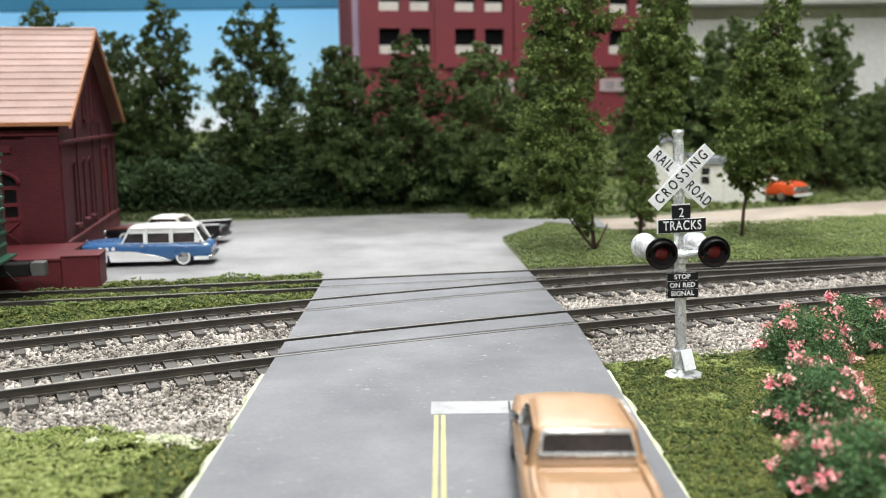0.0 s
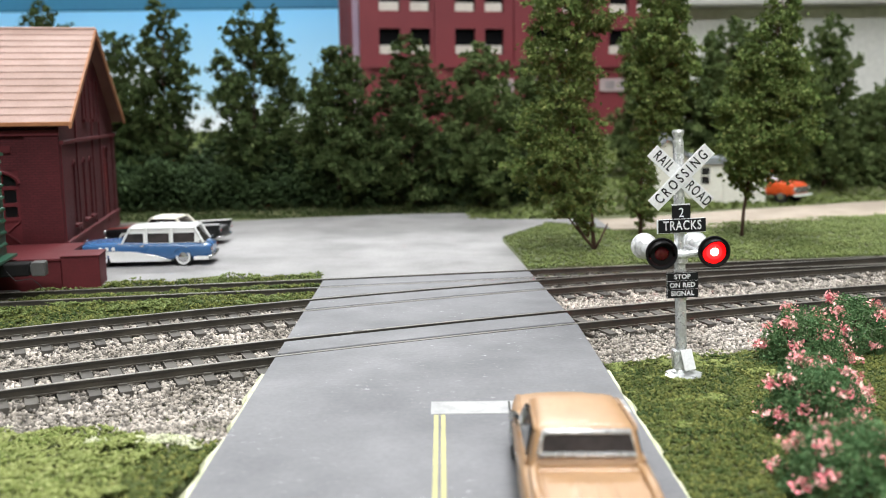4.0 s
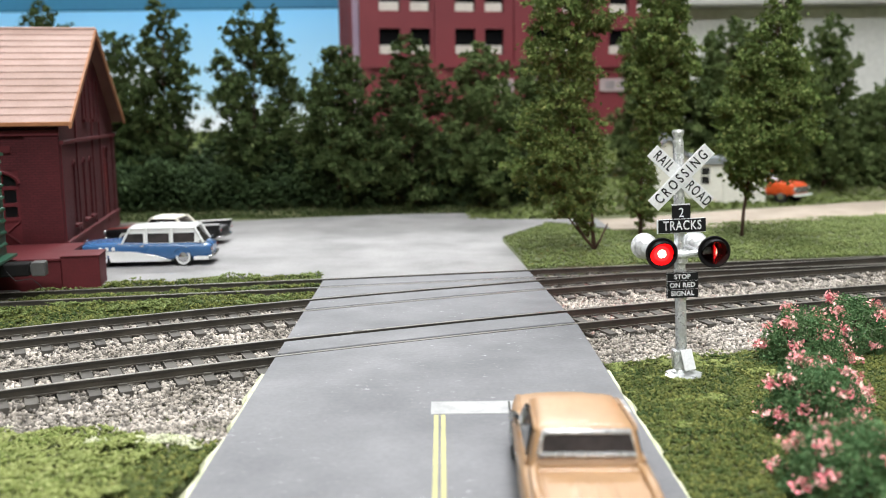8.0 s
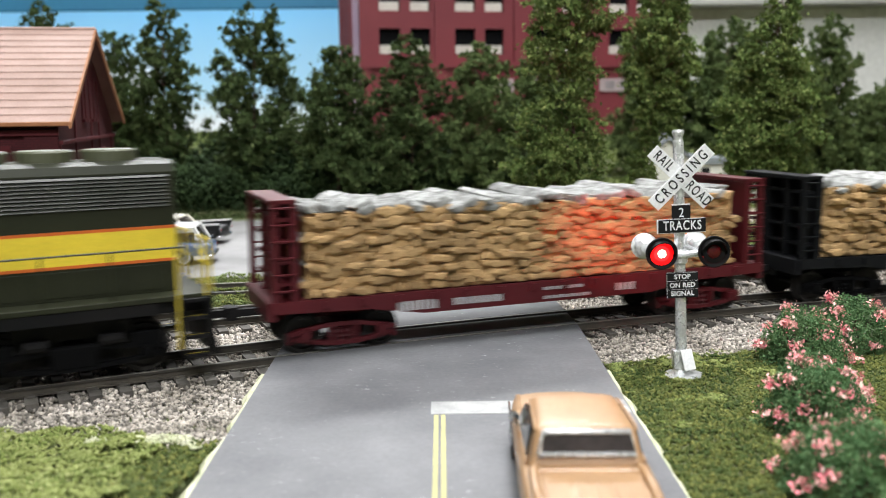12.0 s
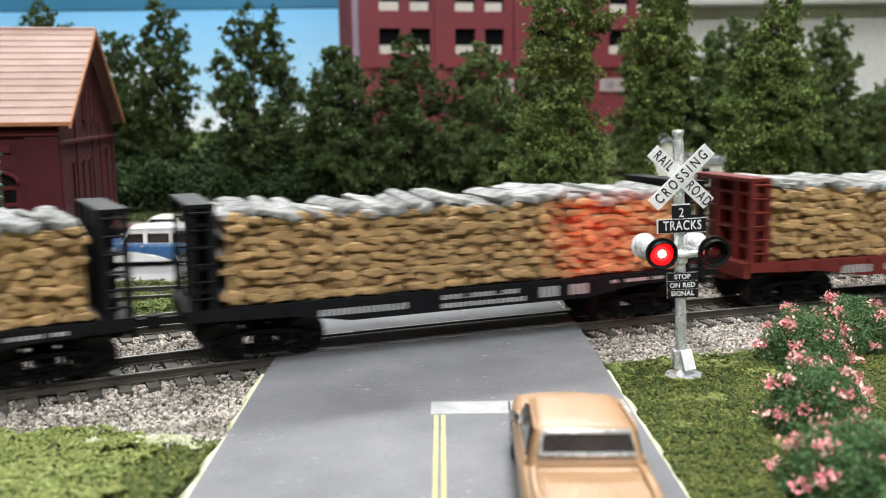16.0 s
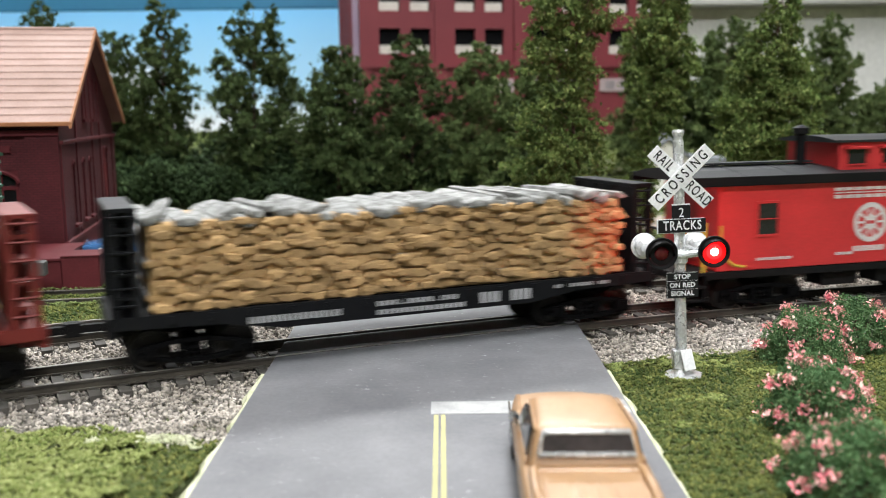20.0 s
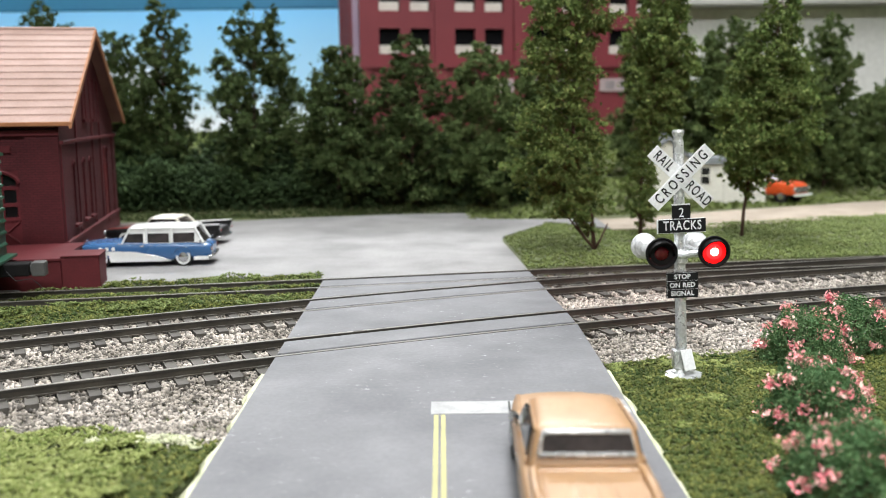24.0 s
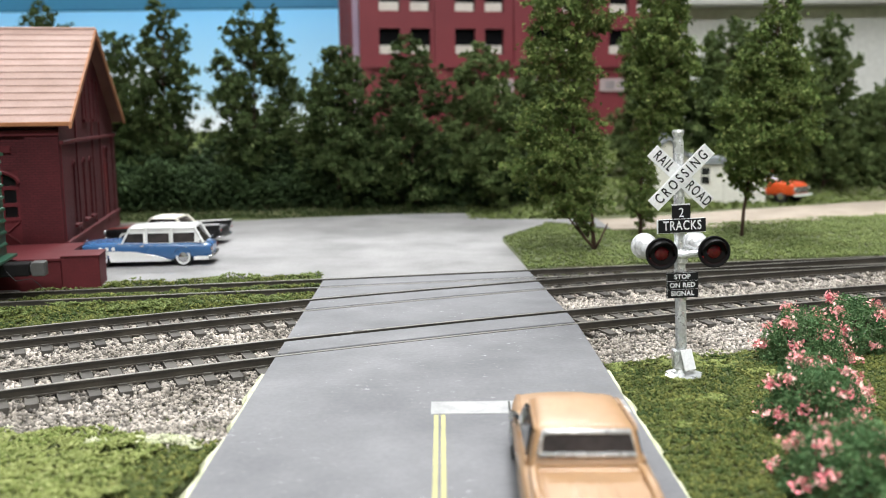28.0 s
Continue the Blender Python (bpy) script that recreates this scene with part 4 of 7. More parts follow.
        for k in range(10):
            a = math.pi * k / 5
            spoke = Shape().box(2.2, -0.06, -0.32, 4.7, 0.06, 0.32)
            part("emblem_spoke", spoke, LETTER_WHITE, o, at=P(51.8, y + s * 0.05, 24.8, 0, math.degrees(a), 0))
        bars(o, "emblem_bar", 49.9, 53.9, 24.3, 25.3, y + s * 0.15, 3, CABOOSE_RED)
        # curved corner stripes and grab rails
        for x, way in ((0.6, 1), (106.9, -1)):
            pts = [(x, s * 15.9, 26), (x, s * 15.9, 19.5), (x + way * 1.4, s * 15.9, 16.5), (x + way * 4.2, s * 15.9, 14.4), (x + way * 8.0, s * 15.9, 13.7)]
            part("corner_rail", pipe(pts, 0.38), RAIL_YELLOW, o, "yellow curved corner rail")
        for x in (-8, 115):
            st = Shape()
            for z in (4.6, 8.4, 12.0):
                st.box(x - 3.2, s * 15.2 - 2, z, x + 3.2, s * 15.2 + 1, z + 0.7)
            for k in (-3.4, 3.2):
                st.box(x + k, s * 15.2 - 2, 4.2, x + k + 0.4, s * 15.2 + 0.8, 13.0)
            part("platform_steps", st, BLACK, o)
            for k in (-3.4, 3.4):
                part("platform_rail", pipe([(x + k, s * 15.6, 12.6), (x + k, s * 15.6, 27.0)], 0.6), RAIL_YELLOW, o, "yellow platform grab rail")
            for k in (-10.5, 117.5):
                part("roof_post", pipe([(k, s * 13.5, 13.0), (k, s * 13.5, 39.0)], 0.35), BLACK, o)
    for x in (-11.2, 119.0):
        part("end_rail", pipe([(x, -13.5, 24), (x, 13.5, 24)], 0.4), BLACK, o)
        part("brake_wheel", Shape().turned([(2.6, -0.3), (2.9, 0), (2.6, 0.3), (2.3, 0)], (x, 6, 27), "x", 18, caps=False), BLACK, o)
    for x in (-0.1, 107.6):
        part("end_door", Shape().box(x - 0.2, -4, 14, x + 0.2, 4, 34), painted("end_door_red", (0.3, 0.02, 0.015), 0.5), o)
    part("smoke_jack", Shape().turned([(1.5, 41.5), (1.5, 50.6), (2.5, 51.2), (2.5, 52.8), (0.6, 53.8)], (36.2, -2.0, 0), "z", 14), BLACK, o)
    for x in (38, 58):
        part("underfloor_box", Shape().box(x, -12, 5.6, x + 13, -4, 11.0), BLACK, o, bevel=0.4)
    bogie(o, 17.5, 20.0, 4.8, 27, BOGIE, 10.8)
    bogie(o, 90, 20.0, 4.8, 27, BOGIE, 10.8)
    coupler(o, -11.5, -1)
    coupler(o, 119.5, 1)
    return o


# run of each vehicle's origin at 0 s, and the reach of its body
log_forms(random.Random(5))
TEXT_BLACK = ((22, 45, 9, 10.2, 12.2), (54, 76, 8, 11.6, 13.2), (54, 78, 9, 9.4, 11.0), (82, 88, 2, 9.8, 13.0), (91, 97, 2, 9.8, 13.0), (104, 121, 7, 11.9, 13.2))
TEXT_MAROON = ((23, 34, 4, 9.6, 12.4), (38, 52, 7, 10.0, 12.2), (64, 76, 3, 11.8, 13.0), (64, 78, 4, 9.4, 10.6), (86, 92, 2, 10.0, 12.4))
TRAIN = [(locomotive(), 789.5, -60, 134)]
MAROON_LABEL = "dark maroon bulkhead flat car loaded with short brown logs"
OXIDE_LABEL = "rust red bulkhead flat car loaded with short brown logs"
BLACK_LABEL = "black bulkhead flat car loaded with short brown logs"
for car_u, car_paint, car_seed, car_label, car_text in ((938.0, MAROON_CAR, 1, MAROON_LABEL, TEXT_MAROON), (1096.5, BLACK_CAR, 2, BLACK_LABEL, TEXT_BLACK), (1255.2, BLACK_CAR, 3, BLACK_LABEL, TEXT_BLACK),
                                                         (1412.5, BLACK_CAR, 4, BLACK_LABEL, TEXT_BLACK), (1572.5, OXIDE_CAR, 5, OXIDE_LABEL, TEXT_MAROON), (1730.0, OXIDE_CAR, 6, OXIDE_LABEL, TEXT_MAROON), (1889.0, BLACK_CAR, 7, BLACK_LABEL, TEXT_BLACK)):
    TRAIN.append((log_car("log_flat_car", car_paint, car_seed, car_label, "log cars of the train", car_text), car_u, -17, 144))
TRAIN.append((caboose(), 2047.0, -20, 128))

# ---- crossing signal ----
SIGNAL_AT = P(55.1, 214.0, -2.2, 0, -2.25, 0)
LIT_CORE = glow("lit_lens_core", (1.0, 0.72, 0.5), 5.0)
LIT_RING = glow("lit_lens_ring", (1.0, 0.010, 0.012), 4.5)
LIT_BACK = glow("lit_back_lens", (1.0, 0.0, 0.002), 1250.0)
# the rim glows in place of red lamplight on the ring around the lens
RIM_GLARE = glow("lens_rim_glare", (1.0, 0.002, 0.004), 1.8)
DARK_LENS = paint("dark_red_lens", (0.10, 0.006, 0.008), (0.06, 0.004, 0.006), rough=0.15, stain=2, grain=0.4, bump=0)
FLIPPERS = []


def letters(owner, body, size, at, material, width=1.0, gap=1.0, bold=0.012):
    """Raised lettering in the built-in font, made into a mesh."""
    curve = bpy.data.curves.new("letters", "FONT")
    curve.body, curve.size, curve.extrude = body, size * MM, 0.04 * MM
    curve.align_x, curve.align_y = "CENTER", "CENTER"
    curve.offset, curve.space_character = bold * size * MM, gap
    tmp = bpy.data.objects.new("letters_tmp", curve)
    scene.collection.objects.link(tmp)
    data = bpy.data.meshes.new_from_object(tmp.evaluated_get(bpy.context.evaluated_depsgraph_get()))
    bpy.data.objects.remove(tmp)
    data.transform(Matrix.Diagonal((width, 1, 1, 1)))
    data.materials.clear()
    data.materials.append(material)
    data.name = "letters"
    return part("letters", data, material, owner, at=at)


def signal_lamp(o, x, y, z, way):
    """One flashing lamp. way -1 faces the road this side, +1 the other side. Inside turns a disc with a glowing face and a dark face."""
    rim, hole = (3.6, 2.72) if way < 0 else (3.05, 1.95)
    ring = Shape().turned([(hole, way * -0.3), (hole + 0.3, 0.0), (rim - 0.2, way * 0.2), (rim, way * 0.15), (rim, way * -0.5), (hole, way * -0.5)], (x, y, z), "y", 30, caps=False)
    target = part("lamp", ring, BLACK if way < 0 else SILVER_WHITE, o, "round black lamp target" if way < 0 else "silver lamp facing the train")
    back = [(rim - 0.35, -0.5), (rim - 0.45, -1.2), (rim - 0.7, -2.4), (rim - 1.1, -3.4), (rim - 2.0, -4.2), (0.005, -4.6)]
    if way > 0:
        back = [(rim - 0.3, -0.5), (2.3, -0.75), (2.15, -2.6), (1.3, -3.4), (0.005, -3.7)]
    part("housing", Shape().turned([(r, way * d) for r, d in back], (x, y, z), "y", 24, caps=False), SILVER_WHITE, target)
    # black shell added inside to stop the glow leaking past the rim
    part("leak_liner", Shape().turned([(max(r - 0.15, 0.1), way * d * 0.97) for r, d in back], (x, y, z), "y", 24, caps=False), BLACK, target)
    if way < 0:
        hood = Shape()
        rings = []
        for r, d0 in ((hole + 0.05, 0.0), (hole + 0.3, 0.0), (hole + 0.1, 2.2), (hole - 0.15, 2.2)):
            rings.append([(x + r * math.cos(a), y + way * d0 * max(0.0, math.sin(a)) ** 0.7, z + r * math.sin(a)) for a in [math.radians(-15 + 210 * k / 16) for k in range(17)]])
        hood.rings(rings + [rings[0]], caps=False, closed=False)
        part("hood", hood, BLACK, target)
    else:
        # tube added behind the housing, out of view, to narrow the red beam
        tube = Shape().turned([(2.0, 0.0), (2.25, 0.0), (2.1, 3.6), (1.95, 3.6), (2.0, 0.0)], (x, y, z), "y", 24, caps=False)
        part("hood", tube, BLACK, target)
    size = hole - 0.06
    lens = Shape()
    lens.slot = 3
    lens.turned([(size, 0.02), (size * 0.6, 0.12)], (0, 0, 0), "y", 24, caps=False)
    lens.slot = 0
    lens.turned([(size * 0.6, 0.12), (size * 0.5, 0.4), (size * 0.25, 0.6), (0.005, 0.66)], (0, 0, 0), "y", 24, caps=False)
    lens.slot = 1
    lens.turned([(size, -0.02), (1.75, -0.12)] if way < 0 else [(size, -0.02), (1.3, -0.12)], (0, 0, 0), "y", 24, caps=False)
    lens.slot = 4
    lens.turned([(1.75, -0.12), (0.95, -0.4)] if way < 0 else [(1.3, -0.12), (1.2, -0.25)], (0, 0, 0), "y", 24, caps=False)
    lens.slot = 2
    lens.turned([(0.95, -0.4), (0.6, -0.56), (0.005, -0.65)] if way < 0 else [(1.2, -0.25), (0.7, -0.45), (0.005, -0.55)], (0, 0, 0), "y", 24, caps=False)
    mats = [DARK_LENS, RIM_GLARE, LIT_CORE, BLACK, LIT_RING] if way < 0 else [DARK_LENS, BLACK, LIT_BACK, BLACK, BLACK]
    disc = part("lens", lens, mats, target, "red signal lens")
    FLIPPERS.append((disc, x, y + way * -0.2, z, way, x < 0))


def crossing_signal():
    o = thing("crossing_signal", "silver crossing signal with white crossbuck and two red lamps", "crossing signal", SIGNAL_AT)
    part("base", Shape().turned([(4.6, -0.7), (4.6, 0.5), (4.3, 0.75), (3.0, 1.0), (2.6, 1.5), (1.9, 1.8), (1.6, 2.6)], (0.3, 0, 0), "z", 8), SILVER, o, bevel=0.12)
    part("base_box", Shape().box(-2.0, -1.4, 2.2, 0.4, 1.4, 6.4), SILVER, o, bevel=0.2)
    part("relay_cover", Shape().box(-1.3, -0.25, -2.4, 1.3, 0.25, 2.4), SIGN_WHITE, o, "small white cover plate", at=P(0.9, -2.6, 4.6, -20, -8, 0), bevel=0.1)
    part("post", Shape().turned([(1.28, 2.0), (1.2, 52.0)], (0, 0, 0), "z", 18, caps=True), SILVER, o, smooth=False)
    part("finial", Shape().turned([(1.2, 52.0), (1.18, 54.4), (1.02, 54.7), (1.02, 55.3), (1.3, 55.9), (1.36, 56.5), (1.2, 56.9), (0.2, 57.0)], (0, 0, 0), "z", 18), SILVER, o)
    for lean, words, y in ((43.5, (("CROSSING", 0.0),), -2.25), (-45.0, (("RAIL", -5.75), ("ROAD", 5.95)), -1.75)):
        blade = part("crossbuck_blade", Shape().box(-8.8, -0.2, -1.64, 8.8, 0.2, 1.64), SIGN_WHITE, o, "white crossbuck blade with black letters", at=P(0.0, y, 46.45, 0, -lean, 0), bevel=0.08)
        for text, shift in words:
            letters(blade, text, 3.2, P(shift * 0.93, -0.24, 0, 90, 0, 0), SIGN_BLACK, 0.72 if text == "CROSSING" else 0.64, 1.5 if text == "CROSSING" else 1.25, 0.012)
    part("sign_bracket", Shape().box(-1.6, -1.6, 45.6, 1.6, -1.2, 47.8), SILVER, o)
    count = part("track_count_sign", Shape().box(-2.1, -1.9, 36.6, 2.1, -1.5, 40.4), SIGN_BLACK, o, "black sign with a white 2", bevel=0.08)
    letters(count, "2", 3.0, P(0, -1.94, 38.4, 90, 0, 0), SIGN_WHITE, 0.85, 1.0, -0.004)
    part("worn_edge", Shape().box(-2.1, -1.95, 40.2, 2.0, -1.7, 40.45), SIGN_WHITE, count)
    word = part("tracks_sign", Shape().box(-5.55, -2.2, 33.9, 5.4, -1.75, 37.1), SIGN_WHITE, o, "black sign with the word TRACKS, rimmed in white", bevel=0.08)
    part("sign_face", Shape().box(-5.3, -2.3, 34.05, 5.36, -2.2, 37.06), SIGN_BLACK, word)
    letters(word, "TRACKS", 3.0, P(0.1, -2.34, 35.55, 90, 0, 0), SIGN_WHITE, 0.72, 1.12, 0.006)
    stop = part("stop_sign", Shape().box(-3.6, -2.0, 19.0, 3.6, -1.5, 24.95), SIGN_BLACK, o, "black sign reading stop on red signal", bevel=0.1)
    for x0, z0, x1, z1 in ((-3.5, 24.83, 3.5, 24.87), (-3.5, 22.9, 3.5, 22.94), (-3.5, 20.95, 3.5, 20.99), (-3.52, 19.1, -3.47, 24.85)):
        part("sign_line", Shape().box(x0, -2.06, z0, x1, -1.99, z1), SIGN_WHITE, stop)
    for text, z in (("STOP", 23.85), ("ON RED", 21.9), ("SIGNAL", 20.0)):
        letters(stop, text, 1.5, P(0, -2.04, z, 90, 0, 0), SIGN_WHITE, 0.98, 1.08, 0.022)
    arm = Shape().tube([(-4.9, -1.0, 29.5), (0, -1.3, 28.6), (6.9, -1.0, 29.5)], [0.75, 0.9, 0.75], 10)
    arm.tube([(-4.6, -1.0, 29.4), (-6.9, 3.6, 30.1)], 0.6, 8)
    arm.tube([(6.4, -1.0, 29.4), (4.6, 3.6, 30.1)], 0.6, 8)
    part("crossarm", arm, SILVER, o)
    part("arm_collar", Shape().turned([(1.35, 26.6), (1.75, 26.9), (1.8, 28.4), (1.7, 29.6), (1.35, 30.0)], (0, 0, 0), "z", 16), SILVER, o)
    for s in (-1, 1):
        part("arm_brace", Shape().tube([(s * 1.2, -0.8, 30.8), (s * 2.6, -1.0, 29.9), (s * 4.0, -1.0, 29.6)], 0.5, 8), SILVER, o)
    for x, z in ((-4.85, 29.6), (6.9, 29.45)):
        signal_lamp(o, x, -3.4, z, -1)
        signal_lamp(o, x - 2.1, 5.6, z + 0.6, 1)
    return o


SIGNAL = crossing_signal()


# ---- motor cars ----
def ellipse(rx, rz, n=12):
    return [(rx * math.cos(2 * math.pi * k / n), rz * math.sin(2 * math.pi * k / n)) for k in range(n)]


def car_wheel(owner, x, y, r, white=True, hub=None):
    s = 1 if y > 0 else -1
    tyre = part("wheel", Shape().turned([(r * 0.62, -1.0), (r * 0.92, -1.05), (r, -0.6), (r, 0.6), (r * 0.92, 1.05), (r * 0.62, 1.0)], (x, y, r), "y", 22), RUBBER, owner)
    if white:
        part("white_wall", Shape().turned([(r * 0.58, s * 1.0), (r * 0.84, s * 1.12), (r * 0.6, s * 1.16)], (x, y, r), "y", 22, caps=False), WHITE, tyre)
    part("hub_cap", Shape().turned([(r * 0.56, s * 0.9), (r * 0.5, s * 1.25), (r * 0.2, s * 1.5), (0.05, s * 1.55)], (x, y, r), "y", 18), hub or CHROME, tyre)


def body_ring(x, half, z0, zm, z1, tuck=0.88, crown=0.5):
    """One cross-section of a car body: rocker, belly of the side, shoulder, bonnet or boot."""
    return [(x, -half * tuck, z0), (x, -half * 0.98, z0 + 0.25 * (zm - z0)), (x, -half, zm), (x, -half * 0.97, z1 - 0.55), (x, -half * 0.88, z1), (x, -half * 0.4, z1 + crown), (x, half * 0.4, z1 + crown),
            (x, half * 0.88, z1), (x, half * 0.97, z1 - 0.55), (x, half, zm), (x, half * 0.98, z0 + 0.25 * (zm - z0)), (x, half * tuck, z0)]


def cabin_ring(x, half, z0, z1):
    return [(x, -half, z0), (x, -half * 0.9, z1 - 0.7), (x, -half * 0.8, z1 - 0.15), (x, -half * 0.4, z1 + 0.2), (x, half * 0.4, z1 + 0.2), (x, half * 0.8, z1 - 0.15), (x, half * 0.9, z1 - 0.7), (x, half, z0)]


def curved_body(name, sections, material, owner, label=""):
    s = Shape().rings([body_ring(*c) for c in sections])
    ob = part(name, s, material, owner, label, smooth=True)
    mod = ob.modifiers.new("round", "SUBSURF")
    mod.levels = mod.render_levels = 2
    return ob


def car_parts(o, length, half, belt, wheel_x, r, body_paint, sections, cabin, roof_paint, pillars, rake=(1.0, 1.0), bumper_y=None, white=True):
    """What all the cars share: lofted body, roof, windows, wheels, bumpers and lights. The nose points to -x."""
    body = curved_body("body", sections, body_paint, o)
    x0, x1, x2, x3, z1 = cabin  # foot and head of the windscreen, head and foot of the rear window, roof height
    h = half * 0.86
    roof = Shape().rings([cabin_ring(x1 - 0.6, h * 0.93, z1 - 1.0, z1 - 0.35), cabin_ring(x1 + 1.0, h * 0.95, z1 - 1.2, z1), cabin_ring((x1 + x2) / 2, h * 0.96, z1 - 1.2, z1 + 0.25), cabin_ring(x2 - 1.0, h * 0.95, z1 - 1.2, z1), cabin_ring(x2 + 0.6, h * 0.92, z1 - 1.0, z1 - 0.35)])
    part("roof", roof, roof_paint, o, smooth=True)
    dark = Shape().rings([[(x0 + 0.6, -h * 0.94, belt - 0.5), (x1 + 0.3, -h * 0.86, z1 - 1.0), (x1 + 0.3, h * 0.86, z1 - 1.0), (x0 + 0.6, h * 0.94, belt - 0.5)],
                          [(x3 - 0.6, -h * 0.94, belt - 0.5), (x2 - 0.3, -h * 0.86, z1 - 1.0), (x2 - 0.3, h * 0.86, z1 - 1.0), (x3 - 0.6, h * 0.94, belt - 0.5)]])
    part("window_glass", dark, CAR_WINDOW, o, "dark car windows")
    for s in (-1, 1):
        for (xa, xb, w) in pillars:
            part("pillar", Shape().tube([(xa, s * h * 0.97, belt - 0.4), (xb, s * h * 0.9, z1 - 0.7)], w, 6), roof_paint, o)
        part("belt_trim", Shape().tube([(x0 - 1, s * half * 0.955, belt + 0.05), (x3 + 1, s * half * 0.955, belt + 0.05)], 0.16, 6), CHROME, o)
        for x in wheel_x:
            car_wheel(o, x, s * (half - 1.4), r, white)
            arch = Shape()
            pts = [(x + (r + 0.5) * math.cos(a), s * (half * 0.985), r + (r + 0.5) * math.sin(a)) for a in [math.radians(8 + 164 * k / 9) for k in range(10)]]
            arch.tube(pts, 0.3, 6)
            part("wheel_arch", arch, body_paint, o)
            part("wheel_well", Shape().turned([(r + 0.45, s * (half - 3)), (r + 0.45, s * (half * 0.955))], (x, 0, r), "y", 18), BLACK, o)
    return body


def bumper(o, x, half, z, way):
    s = Shape().tube([(x - way * 2.0, -half * 1.0, z), (x - way * 0.3, -half * 0.9, z), (x + way * 0.35, -half * 0.4, z), (x + way * 0.35, half * 0.4, z), (x - way * 0.3, half * 0.9, z), (x - way * 2.0, half * 1.0, z)], 0.62, 8)
    part("bumper", s, CHROME, o, smooth=True)


def lamp_pair(o, x, half, z, way, r, material, name):
    for s in (-1, 1):
        l = part(name, Shape().turned([(r, x), (r * 0.95, x + way * 0.4), (0.1, x + way * 0.7)], (0, s * half * 0.8, z), "x", 14), material, o)
        part("bezel", Shape().turned([(r * 1.0, x - way * 0.4), (r * 1.25, x + way * 0.1), (r * 1.0, x + way * 0.45)], (0, s * half * 0.8, z), "x", 14, caps=False), CHROME, l)


TAIL_RED = painted("tail_lamp_red", (0.35, 0.02, 0.02), 0.2)
LAMP_CLEAR = painted("lamp_glass", (0.6, 0.6, 0.58), 0.1)
CAR_WINDOW = paint("car_window", (0.055, 0.045, 0.043), (0.02, 0.018, 0.018), rough=0.12, stain=7, grain=0.6, bump=0)
CAR_BLUE = paint("car_blue", (0.045, 0.13, 0.30), (0.035, 0.11, 0.26), rough=0.25, stain=15, grain=0.5, bump=0.01, coat=0.5)
CAR_WHITE = paint("car_white", (0.80, 0.80, 0.78), (0.74, 0.74, 0.72), rough=0.3, stain=15, grain=0.5, bump=0.01, coat=0.4)
CAR_TAN = paint("car_tan", (0.425, 0.247, 0.123), (0.36, 0.207, 0.10), rough=0.42, stain=10, grain=0.5, bump=0.015, coat=0.2)
CAR_BLACK = paint("car_black", (0.007, 0.007, 0.008), (0.012, 0.012, 0.012), rough=0.4, stain=10, grain=0.5, bump=0.01, gloss=0.3)
CAR_RED = paint("car_red", (0.28, 0.035, 0.025), (0.22, 0.03, 0.02), rough=0.3, stain=10, grain=0.5, bump=0.01, coat=0.4)
CAR_CREAM = paint("car_cream", (0.72, 0.68, 0.58), (0.64, 0.6, 0.5), rough=0.35, stain=10, grain=0.5, bump=0.01)
CAR_ORANGE = paint("car_orange", (0.72, 0.10, 0.02), (0.62, 0.085, 0.02), rough=0.3, stain=10, grain=0.5, bump=0.01, coat=0.4)


